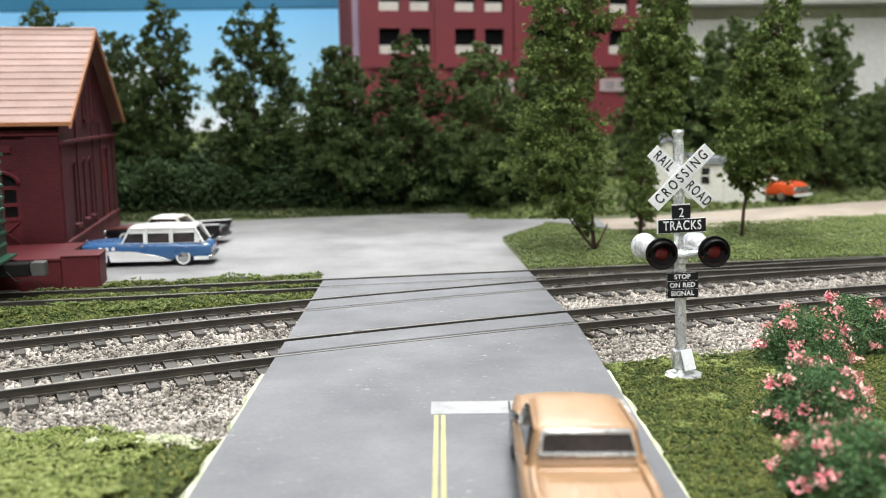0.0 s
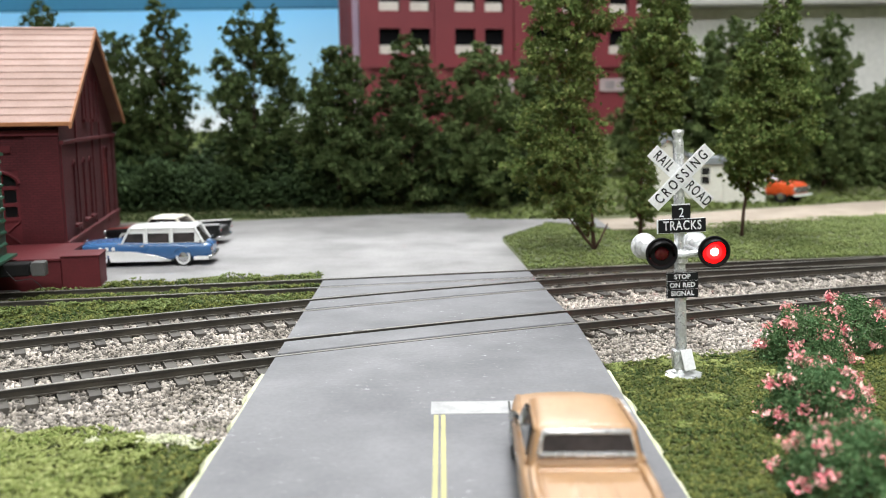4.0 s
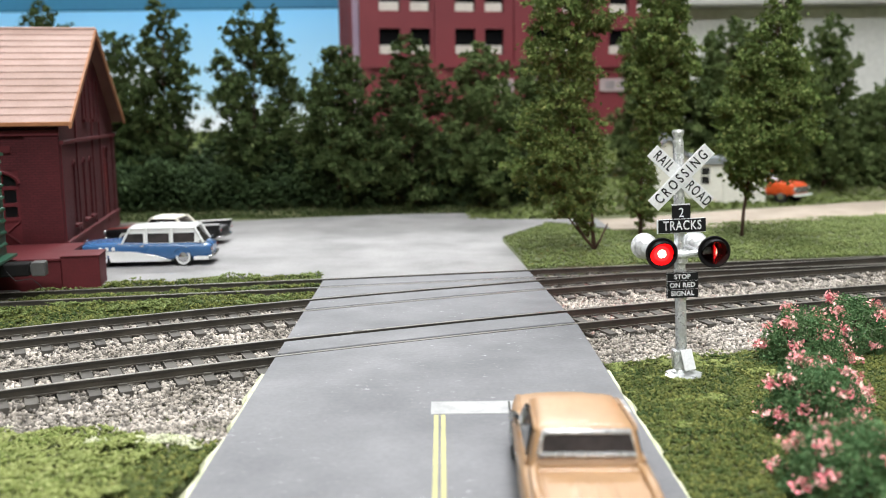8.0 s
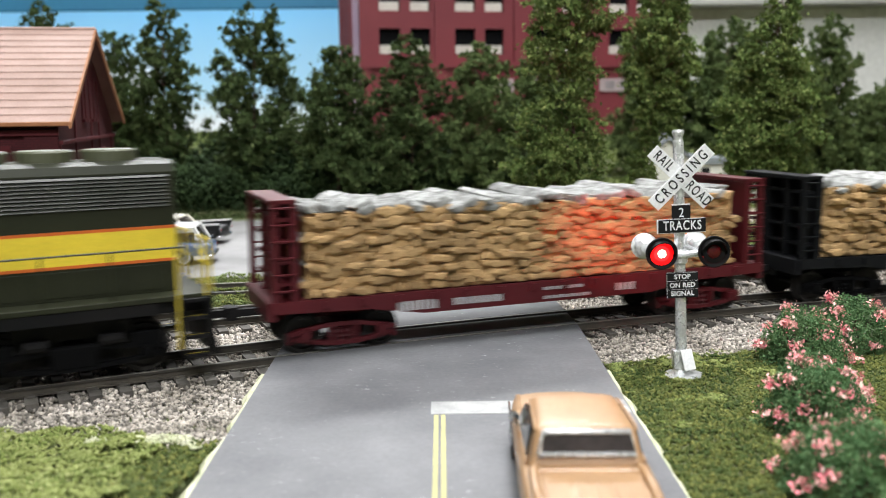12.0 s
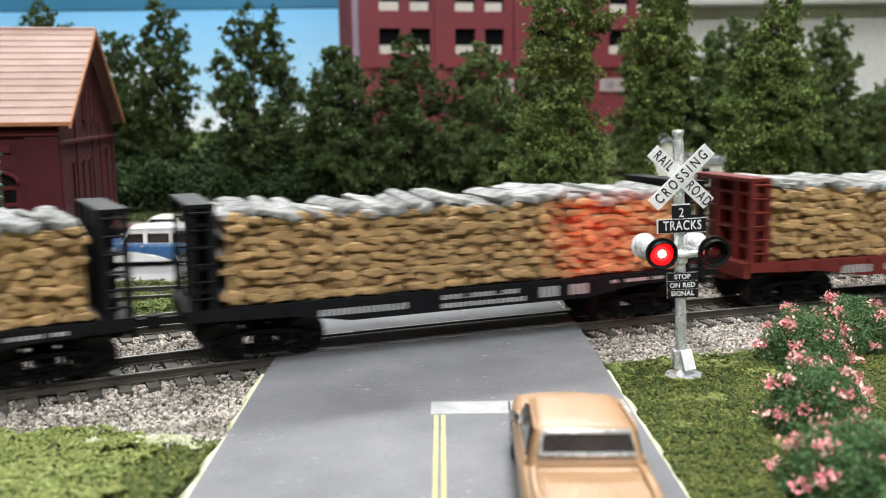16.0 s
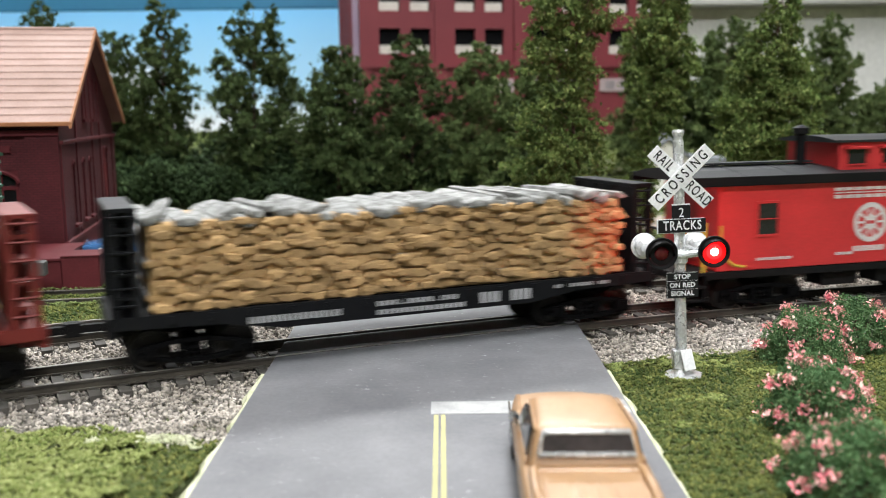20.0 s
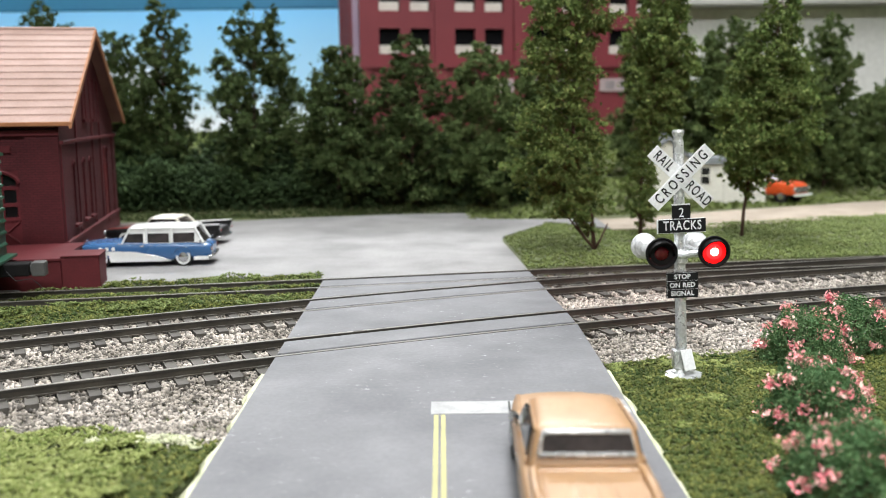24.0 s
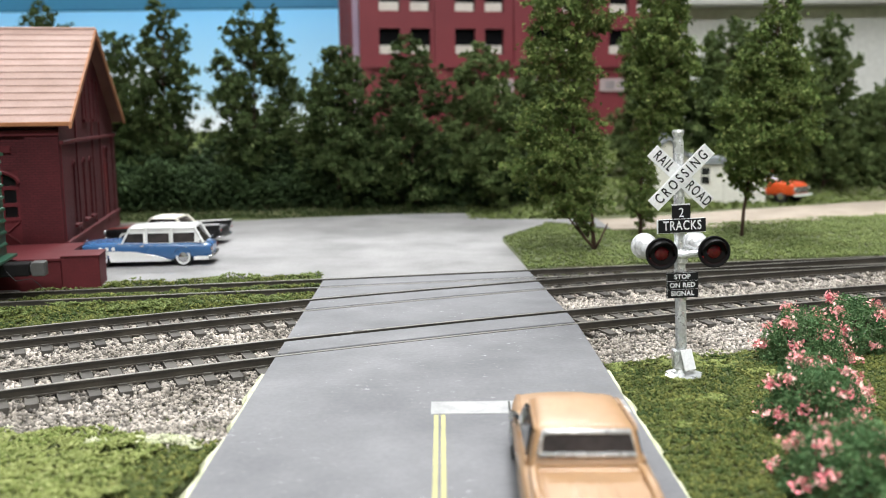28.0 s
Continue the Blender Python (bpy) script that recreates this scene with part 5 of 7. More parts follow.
def station_wagon():
    o = thing("station_wagon", "blue and white vintage station wagon with a white roof", "car", P(-118.0, 377.5, -0.05, 0, 0, 5))
    o.scale = (0.86, 0.9, 0.91)
    secs = [(-30, 8.0, 4.0, 6.2, 8.0), (-29, 9.8, 3.0, 6.2, 9.3), (-24, 10.7, 2.4, 6.5, 10.2), (-14, 10.9, 2.2, 6.4, 10.5), (-4, 11.0, 2.2, 6.4, 10.3), (10, 11.0, 2.2, 6.4, 10.0), (20, 10.9, 2.3, 6.4, 9.9), (27, 10.5, 2.6, 6.4, 9.6), (29.6, 9.6, 3.4, 6.2, 8.4), (30.2, 8.5, 4.2, 6.2, 7.6)]
    car_parts(o, 60, 11, 10.1, (-19.5, 17.5), 3.9, CAR_BLUE, secs, (-10.5, -6.0, 22.5, 27.5, 17.2), CAR_WHITE, ((-10, -6.2, 0.55), (0.5, 1.0, 0.7), (12.0, 12.2, 0.75), (26.6, 22.6, 0.7)))
    for s in (-1, 1):
        y0, y1 = sorted((s * 10.95, s * 11.12))
        sweep = [(-28.0, 2.9), (-28.4, 6.3), (-14, 6.9), (-4, 6.4), (4, 5.0), (9, 3.6), (12.4, 2.3), (-14.8, 2.3), (-15.6, 5.2), (-17.4, 7.0), (-19.5, 7.3), (-21.6, 7.0), (-23.4, 5.2), (-24, 2.9)]
        part("white_side_panel", Shape().prism(sweep, "y", y0, y1), CAR_WHITE, o, "white lower side panel")
        part("rocker_panel", Shape().box(22.4, y0 - 0.05, 2.6, 29.0, y1 - 0.3, 4.2), CAR_WHITE, o, bevel=0.2)
        spear = [(-28, s * 11.1, 6.5), (-14, s * 11.2, 7.1), (-4, s * 11.2, 6.6), (4, s * 11.2, 5.2), (9, s * 11.2, 3.8), (12, s * 11.15, 2.6)]
        part("side_spear", Shape().tube(spear, 0.1, 6), SILVER, o)
        for k in range(3):
            part("porthole", Shape().turned([(0.8, s * 10.9), (0.85, s * 11.25), (0.5, s * 11.35)], (-19.0 + k * 2.85, 0, 8.0), "y", 12), WHITE, o, "white oval porthole")
        part("window_header", Shape().prism([(s * 8.75, 14.1), (s * 8.4, 16.3), (s * 8.0, 16.5), (s * 8.2, 14.1)], "x", -6.6, 23.6), CAR_WHITE, o, bevel=0.2)
        for px in (0.7, 12.1):
            part("door_post", Shape().prism([(s * 9.5, 10.0), (s * 8.75, 14.4), (s * 8.2, 14.4), (s * 8.9, 10.0)], "x", px - 0.9, px + 0.9), CAR_WHITE, o)
        part("quarter_panel", Shape().prism([(s * 9.5, 9.8), (s * 8.7, 14.6), (s * 8.1, 14.6), (s * 8.9, 9.8)], "x", 22.6, 24.8), CAR_WHITE, o, bevel=0.2)
        part("door_handle", Shape().tube([(-1.5, s * 11.0, 9.0), (0.4, s * 11.2, 9.0)], 0.25, 6), CHROME, o)
    bumper(o, -30.4, 10.6, 4.0, -1)
    bumper(o, 30.4, 10.6, 4.0, 1)
    lamp_pair(o, -29.6, 10.2, 7.6, -1, 1.2, LAMP_CLEAR, "headlight")
    lamp_pair(o, 29.6, 10.2, 7.0, 1, 0.8, TAIL_RED, "tail_light")
    part("grille", Shape().box(-30.4, -6, 4.8, -29.6, 6, 7.2), CHROME, o, bevel=0.2)
    part("bonnet_ornament", Shape().tube([(-28.4, 0, 10.2), (-27.2, 0, 11.4)], 0.3, 6), CHROME, o)
    return o


def finned_sedan():
    o = thing("finned_sedan", "black finned vintage sedan with a cream roof and red front", "car", P(-127.5, 438, -0.05, 0, 0, -4))
    o.scale = (0.88, 0.92, 0.81)
    secs = [(-31, 8.5, 4.0, 6.0, 7.6), (-29, 10.0, 3.0, 6.0, 8.8), (-20, 10.8, 2.3, 6.2, 9.6), (-8, 10.9, 2.2, 6.2, 9.5), (8, 10.9, 2.2, 6.2, 9.4), (20, 10.8, 2.3, 6.2, 9.4), (29, 10.4, 2.8, 6.2, 9.3), (31, 9.4, 3.8, 6.0, 8.6)]
    car_parts(o, 62, 10.9, 9.5, (-19, 18), 3.8, CAR_BLACK, secs, (-11, -5.5, 7.0, 13.5, 15.6), CAR_CREAM, ((-10.6, -5.7, 0.5), (12.6, 7.4, 0.8)))
    part("bonnet_panel", Shape().prism([(-29, 8.9), (-20, 9.9), (-12.2, 10.1), (-12.2, 9.6), (-29, 8.5)], "y", -9.0, 9.0), CAR_RED, o, "red bonnet", bevel=0.2)
    for s in (-1, 1):
        fin = Shape().prism([(6, 9.0), (12, 10.2), (30.5, 11.6), (31.6, 11.4), (30.0, 8.2), (8, 8.6)], "y", *sorted((s * 9.4, s * 10.7)))
        part("tail_fin", fin, CAR_BLACK, o, bevel=0.25)
        part("fin_trim", Shape().tube([(8, s * 10.6, 9.9), (12, s * 10.6, 10.6), (31, s * 10.6, 11.7)], 0.42, 6), WHITE, o, "white fin trim")
    bumper(o, -31.2, 10.5, 4.0, -1)
    bumper(o, 31.2, 10.5, 4.2, 1)
    lamp_pair(o, 31.0, 11.0, 8.2, 1, 0.8, TAIL_RED, "tail_light")
    lamp_pair(o, -30.6, 10.0, 6.6, -1, 1.1, LAMP_CLEAR, "headlight")
    return o


def cab_ring(x, hb, ht, zb, zt):
    """One cross-section of a closed cab: leaning sides, rolled roof edge, slightly domed roof."""
    return [(x, -hb, zb - 1.0), (x, -hb, zb), (x, -ht - 0.28 * (hb - ht), zb + 0.72 * (zt - zb)), (x, -ht, zt - 0.12 * (zt - zb)), (x, -ht * 0.86, zt), (x, -ht * 0.4, zt + 0.16), (x, ht * 0.4, zt + 0.16),
            (x, ht * 0.86, zt), (x, ht, zt - 0.12 * (zt - zb)), (x, ht + 0.28 * (hb - ht), zb + 0.72 * (zt - zb)), (x, hb, zb), (x, hb, zb - 1.0)]


def pane(corners, lift):
    """A thin glass pane through four corners, lift thick along its own normal."""
    c = [Vector(p) for p in corners]
    n = (c[1] - c[0]).cross(c[2] - c[0]).normalized() * lift
    return Shape().rings([[tuple(p - n) for p in c], [tuple(p + n) for p in c]])


def pickup_coupe():
    """Nose away from the camera: its -x points up the road."""
    o = thing("pickup_coupe", "tan vintage coupe pickup waiting at the white stop line", "car", P(20.5, 140.6, 0.0, 0, 0, -90.9))
    secs = [(-29.4, 6.6, 4.0, 5.4, 6.8), (-28.6, 8.2, 3.0, 5.6, 7.9), (-25, 9.1, 2.4, 5.8, 8.5), (-14, 9.5, 2.2, 5.8, 8.9), (-2, 9.6, 2.2, 5.8, 8.8), (8, 9.8, 2.2, 5.8, 8.7), (20, 9.8, 2.4, 5.8, 8.5), (25, 9.0, 3.0, 5.6, 8.0), (26, 8.0, 3.8, 5.6, 7.4)]
    curved_body("body", secs, CAR_TAN, o)
    zt = 14.6
    cab = Shape().rings([cab_ring(-13.2, 8.3, 7.4, 8.6, 8.8), cab_ring(-12.8, 8.4, 7.4, 8.7, 9.2), cab_ring(-7.8, 8.4, 6.5, 8.7, 13.6), cab_ring(-6.8, 8.4, 6.6, 8.7, 14.5), cab_ring(-5.2, 8.4, 6.7, 8.7, zt + 0.1), cab_ring(1.5, 8.4, 6.9, 8.7, zt + 0.1),
                         cab_ring(6.8, 8.4, 7.2, 8.7, zt), cab_ring(8.2, 8.4, 7.2, 8.7, 14.3), cab_ring(8.8, 8.4, 7.2, 8.7, 13.6), cab_ring(10.2, 8.4, 7.6, 8.7, 9.9), cab_ring(10.8, 8.3, 7.6, 8.6, 9.1)])
    roof = part("cab", cab, CAR_TAN, o, smooth=True)
    mod = roof.modifiers.new("round", "SUBSURF")
    mod.levels = mod.render_levels = 2
    rear = [(10.15, -6.95, 10.75), (8.95, -6.3, 13.75), (8.95, 6.3, 13.75), (10.15, 6.95, 10.75)]
    part("rear_window", pane(rear, 0.3), CAR_WINDOW, o, "dark rear window")
    part("rear_window_trim", Shape().tube([(x + 0.25, y, z) for x, y, z in rear + rear[:1]], 0.42, 8), SILVER, o, "chrome rear window frame", smooth=True)
    part("windscreen", pane([(-12.5, -7.0, 9.6), (-8.1, -6.0, 13.2), (-8.1, 6.0, 13.2), (-12.5, 7.0, 9.6)], 0.3), DARK_GLASS, o, "dark windscreen")
    for s in (-1, 1):
        part("side_window", pane([(-10.4, s * 8.35, 9.3), (-6.8, s * 7.4, 12.9), (5.2, s * 7.6, 13.2), (6.6, s * 8.35, 9.3)], 0.28), DARK_GLASS, o, "dark side window")
        part("vent_post", Shape().tube([(-4.6, s * 8.5, 9.2), (-4.2, s * 7.7, 13.1)], 0.22, 6), CHROME, o)
        part("sill_trim", Shape().tube([(-11.0, s * 8.6, 9.0), (8.5, s * 8.65, 9.0)], 0.28, 8), CAR_TAN, o, smooth=True)
        part("drip_rail", Shape().tube([(-7.2, s * 6.9, 13.5), (-5.0, s * 6.95, 14.0), (6.8, s * 7.35, 14.05), (8.3, s * 7.3, 13.6)], 0.22, 8), CAR_TAN, o, smooth=True)
        part("side_trim", Shape().tube([(-27, s * 9.2, 6.8), (0, s * 9.7, 7.0), (25, s * 9.0, 6.8)], 0.2, 6), CHROME, o)
        part("fender_crease", Shape().tube([(-26.5, s * 7.6, 7.9), (-14, s * 8.2, 8.7), (-2, s * 8.5, 8.8)], 0.55, 8), CAR_TAN, o, smooth=True)
        part("bed_rail", Shape().tube([(10.8, s * 7.2, 9.0), (12.0, s * 7.9, 9.0), (18, s * 8.0, 9.0), (25, s * 7.7, 8.5)], 0.72, 8), CAR_TAN, o, smooth=True)
        for x in (-18, 15):
            car_wheel(o, x, s * 8.3, 3.7, False)
            part("wheel_well", Shape().turned([(4.2, s * 7), (4.2, s * 9.3)], (x, 0, 3.7), "y", 18), BLACK, o)
    part("door_mirror", Shape().turned([(0.05, -0.9), (0.8, -0.7), (0.9, 0.1), (0.05, 0.3)], (-7.2, -9.5, 10.6), "x", 12), CHROME, o)
    part("mirror_stalk", Shape().tube([(-7.2, -8.8, 9.0), (-7.2, -9.4, 10.4)], 0.2, 6), CHROME, o)
    part("bed_front", Shape().box(11.0, -7.4, 8.4, 12.4, 7.4, 9.2), CAR_TAN, o, bevel=0.35)
    bed = part("bed_cover", Shape().box(12.3, -7.4, 8.0, 25.0, 7.4, 8.75), CAR_TAN, o, bevel=0.3)
    for y, w in ((-5.0, 1.7), (-1.6, 0.7), (1.0, 0.7), (4.6, 1.9)):
        part("bed_slat", Shape().box(12.9, y - w, 8.76, 24.6, y + w, 9.05), CAR_TAN, bed, bevel=0.14)
    bumper(o, -29.8, 8.2, 4.0, -1)
    bumper(o, 26.2, 9.2, 4.0, 1)
    lamp_pair(o, 25.9, 9.2, 6.4, 1, 1.0, TAIL_RED, "tail_light")
    lamp_pair(o, -29.0, 8.2, 5.8, -1, 1.0, LAMP_CLEAR, "headlight")
    return o


def orange_truck():
    """Square-shouldered pickup: its barred grille and white bumper face the lane."""
    o = thing("orange_truck", "orange vintage pickup truck parked beside the white shed", "truck", P(206, 604, -0.2, 0, 0, 129))
    o.scale = (0.9, 0.9, 0.92)
    secs = [(-27.6, 9.4, 5.4, 8.6, 11.2, 0.95, 0.4), (-26.4, 10.3, 5.0, 8.8, 12.6, 0.95, 0.5), (-18, 10.6, 4.6, 9.0, 13.2, 0.95, 0.7), (-8, 10.6, 4.4, 9.0, 13.6, 0.95, 0.6), (4, 10.6, 4.4, 9.0, 13.4), (6, 10.6, 4.4, 9.0, 12.6), (24, 10.6, 4.4, 9.0, 12.4), (29, 10.2, 4.8, 9.0, 12.0)]
    car_parts(o, 58, 10.6, 13.6, (-18, 17), 4.5, CAR_ORANGE, secs, (-8.5, -5.0, 4.6, 5.6, 20.4), CAR_ORANGE, ((-8.2, -5.0, 0.7), (5.2, 4.6, 0.9)), white=False)
    # whitish glare is painted: the pane takes the pale lamp glass colour
    part("windscreen", pane([(-8.9, -8.2, 13.9), (-5.6, -7.4, 19.0), (-5.6, 7.4, 19.0), (-8.9, 8.2, 13.9)], 0.25), LAMP_CLEAR, o, "windscreen coloured pale for its glare")
    bumper(o, -29.2, 10.8, 5.6, -1)
    bumper(o, 30.0, 10.0, 5.0, 1)
    lamp_pair(o, -27.6, 10.4, 9.8, -1, 1.3, LAMP_CLEAR, "headlight")
    part("bumper_bar", Shape().tube([(-28.6, -10.8, 5.4), (-29.8, -9.2, 5.4), (-29.8, 9.2, 5.4), (-28.6, 10.8, 5.4)], 0.8, 8), CAR_WHITE, o, "white front bumper", smooth=True)
    grille = part("grille", Shape().box(-28.2, -7.4, 6.8, -27.4, 7.4, 11.0), BLACK, o, "chrome barred grille", bevel=0.2)
    for z in (7.0, 8.7, 10.4):
        part("grille_bar", Shape().box(-28.7, -8.6, z, -28.1, 8.6, z + 0.7), CHROME, grille, bevel=0.15)
    for y in (-5.2, 5.2):
        part("bonnet_ridge", Shape().tube([(-26.0, y, 13.3), (-18, y, 14.0), (-9, y, 14.3)], 0.35, 6), CAR_ORANGE, o, smooth=True)
    return o


station_wagon()
finned_sedan()
pickup_coupe()
orange_truck()


# ---- brick freight house ----
def brick_material(name, a, b, mortar, w, h):
    m, t, p = nodes_of(name)
    coord = t.nodes.new("ShaderNodeTexCoord").outputs["UV"]
    n = t.nodes.new("ShaderNodeTexBrick")
    n.inputs["Color1"].default_value, n.inputs["Color2"].default_value, n.inputs["Mortar"].default_value = (*a, 1), (*b, 1), (*mortar, 1)
    n.inputs["Scale"].default_value = 1.0
    n.inputs["Brick Width"].default_value, n.inputs["Row Height"].default_value, n.inputs["Mortar Size"].default_value = w, h, 0.12
    t.links.new(coord, n.inputs["Vector"])
    obj = t.nodes.new("ShaderNodeTexCoord").outputs["Object"]
    col = blend(t, spread(t, noise_at(t, obj, 18), 0.35, 0.7), n.outputs["Color"], blend(t, 1.0, n.outputs["Color"], (0.75, 0.75, 0.78), "MULTIPLY"))
    t.links.new(col, p.inputs["Base Color"])
    p.inputs["Roughness"].default_value = 0.65
    p.inputs["Specular IOR Level"].default_value = 0.25
    bp = t.nodes.new("ShaderNodeBump")
    bp.inputs["Distance"].default_value, bp.inputs["Strength"].default_value, bp.invert = 0.3 * MM, 1.0, True
    t.links.new(n.outputs["Fac"], bp.inputs["Height"])
    t.links.new(bp.outputs["Normal"], p.inputs["Normal"])
    return m


BRICK = brick_material("painted_brick", (0.10, 0.016, 0.02), (0.084, 0.0135, 0.017), (0.05, 0.009, 0.011), 2.6, 0.95)
BRICK_PLAIN = paint("maroon_trim", (0.112, 0.017, 0.021), (0.095, 0.0145, 0.018), gloss=0.25, rough=0.65, stain=20, grain=0.7)
SHINGLE = paint("tan_shingle", (0.365, 0.238, 0.20), (0.305, 0.195, 0.16), rough=0.7, stain=18, grain=0.8, bump=0.05, vary=0.05)
# the shade below the roof overhang is put into this dark brown
SOFFIT_SHADED = paint("shaded_brown_soffit", (0.12, 0.045, 0.028), (0.10, 0.036, 0.022), rough=0.7, stain=12, grain=0.7)
FASCIA = paint("orange_fascia", (0.40, 0.165, 0.07), (0.33, 0.13, 0.05), rough=0.6, stain=12, grain=0.7)


def uv_wall(ob, u, v):
    """Lays a flat map in millimetres on a wall's mesh: u and v are the axes used, by name."""
    data = ob.data
    layer = data.uv_layers.new(name="map")
    for loop in data.loops:
        co = data.vertices[loop.vertex_index].co
        layer.uv[loop.index].vector = (co["xyz".index(u)] / MM, co["xyz".index(v)] / MM)


def holed_wall(shape, axis, at0, at1, outline, holes):
    """A wall with rectangular holes: cells between all the edges, left out where a hole is. outline: (a0, z0, a1, z1)."""
    a0, z0, a1, z1 = outline
    xs = sorted({a0, a1, *[h[0] for h in holes], *[h[2] for h in holes]})
    zs = sorted({z0, z1, *[h[1] for h in holes], *[h[3] for h in holes]})
    for i in range(len(xs) - 1):
        for j in range(len(zs) - 1):
            mx, mz = (xs[i] + xs[i + 1]) / 2, (zs[j] + zs[j + 1]) / 2
            if any(h[0] < mx < h[2] and h[1] < mz < h[3] for h in holes):
                continue
            if axis == "y":
                shape.box(xs[i], at0, zs[j], xs[i + 1], at1, zs[j + 1])
            else:
                shape.box(at0, xs[i], zs[j], at1, xs[i + 1], zs[j + 1])
    return shape


def freight_house():
    """x runs along the front from its right corner (0) to the left (-), y to the back; z = 0 is the dock's top."""
    o = thing("brick_building", "dark red brick freight house with a tan shingle roof", "building", P(-145.6, 364.0, 9.4, 0, 0, 10.4))
    L, W, H, PEAK = 120.0, 130.0, 45.6, 84.6
    doors = [(-42.0, 0.1, -15.6, 29.4)]
    ob = part("front_wall", Shape().prism([(-L, 0), (-L, H), (0, H), (0, 0), (-15.6, 0), (-15.6, 29.4), (-42, 29.4), (-42, 0), (-80, 0), (-80, 26), (-106, 26), (-106, 0)], "y", 0.0, 3.0), BRICK, o)
    uv_wall(ob, "x", "z")
    wins = [(20, 6.0, 26, 30), (41.5, 6.0, 47.5, 30), (56, 6.0, 62, 30), (97, 0.1, 108, 33)]
    ob = part("gable_wall", holed_wall(Shape(), "x", -3.0, 0.0, (3.02, 0, W, 39.0), wins), BRICK, o)
    uv_wall(ob, "y", "z")
    gable = Shape().prism([(0, 39.02), (W, 39.02), (W, H), (W / 2, PEAK), (0, H)], "x", -2.9, -0.05)
    uv_wall(part("gable", gable, BRICK, o), "y", "z")
    part("back_wall", Shape().box(-L, W - 3, 0, -3.05, W - 0.05, H), BRICK_PLAIN, o)
    part("end_wall", Shape().box(-L, 3.05, 0, -L + 3, W - 3.05, H), BRICK_PLAIN, o)
    part("plinth", Shape().box(-L, -0.9, -10.0, 0.9, W + 0.5, -0.02), BRICK_PLAIN, o)
    # piers and string courses
    for x in (-0.2, -46, -76, -110):
        w = 12.0 if x == -0.2 else 5
        ob = part("pier", Shape().box(x - w, -1.0, 0, x, -0.01, H - 1.5), BRICK, o)
        uv_wall(ob, "x", "z")
    for y, w in ((0.2, 8.0), (31.0, 4.0), (68.0, 4.0), (88, 4), (122, 7.5)):
        ob = part("pier", Shape().box(0.01, y, 0, 0.55, y + w, 38.6), BRICK, o)
        uv_wall(ob, "y", "z")
    for y in (31.0, 68.0, 88.0):
        part("upper_pier", Shape().box(0.01, y, 40.0, 0.5, y + 3, H + (PEAK - H) * (1 - abs(y - W / 2) / (W / 2)) - 6), BRICK_PLAIN, o)
    part("string_course", Shape().box(0.01, -0.8, 38.7, 1.5, W, 40.2), BRICK_PLAIN, o, bevel=0.2)
    part("sill_course", Shape().box(0.01, -0.8, -0.2, 1.5, W, 1.4), BRICK_PLAIN, o, bevel=0.2)
    part("cornice", Shape().box(-L, -1.8, H - 3.4, 0.2, -0.05, H - 1.2), BRICK_PLAIN, o, bevel=0.2)
    part("corbel", Shape().box(-48, -0.9, 36.0, -17.5, -0.05, 38.5), BRICK_PLAIN, o)
    # arched door with lights over it
    for x0, z0, x1, z1 in doors:
        arch = Shape()
        n = 10
        cx, half = (x0 + x1) / 2, (x1 - x0) / 2
        pts = [(cx + half * math.cos(math.pi * k / n), 23.8 + 5.4 * math.sin(math.pi * k / n)) for k in range(n + 1)]
        arch.prism(pts + [(x0, 29.4), (x1, 29.4)], "y", 0.4, 2.6)
        part("arch_filler", arch, BRICK_PLAIN, o)
        rim = Shape().tube([(px, -0.2, pz + 0.6) for px, pz in pts], 0.8, 6)
        part("arch_rim", rim, BRICK_PLAIN, o)
        door = part("freight_door", Shape().box(x0, 1.6, 0, x1, 2.4, 10.6), BRICK_PLAIN, o)
        part("dark_light", Shape().box(x0, 1.9, 10.6, x1, 2.5, 29.4), painted("unlit_inside", (0.006, 0.005, 0.006), 0.3), door)
        for x in (x0, cx - 7.5, cx - 0.7, cx + 6.0, x1 - 1.4):
            part("glazing_bar", Shape().box(x, 1.2, 10.0, x + 1.2, 1.9, 27.4), BRICK_PLAIN, door)
        for z in (9.8, 15.4, 21.8):
            part("glazing_bar", Shape().box(x0, 1.1, z, x1, 1.85, z + 1.5), BRICK_PLAIN, door)
        for s in (-1, 1):
            part("brace", Shape().tube([(x1 - 11, 1.4, 1 if s > 0 else 9.4), (x1 - 1, 1.4, 9.4 if s > 0 else 1)], 0.5, 5), BRICK_PLAIN, door)
    for y0, z0, y1, z1 in wins:
        win = part("blind_window", Shape().box(-1.6, y0, z0, -0.7, y1, z1), BRICK_PLAIN if y0 < 90 else painted("gable_door_red", (0.24, 0.03, 0.026), 0.5), o)
        arch = Shape().tube([(0.2, y0 - 0.4, z1 - 0.6), (0.3, y0 + 1.2, z1 + 0.9), (0.3, (y0 + y1) / 2, z1 + 1.7), (0.3, y1 - 1.2, z1 + 0.9), (0.2, y1 + 0.4, z1 - 0.6)], 0.36, 6)
        part("window_arch", arch, BRICK_PLAIN, win)
        part("window_sill", Shape().box(0.0, y0 - 1, z0 - 1.3, 1.4, y1 + 1, z0 - 0.1), BRICK_PLAIN, win, bevel=0.15)
        part("mullion", Shape().box(-0.8, (y0 + y1) / 2 - 0.4, z0, -0.35, (y0 + y1) / 2 + 0.4, z1), BRICK_PLAIN, win)
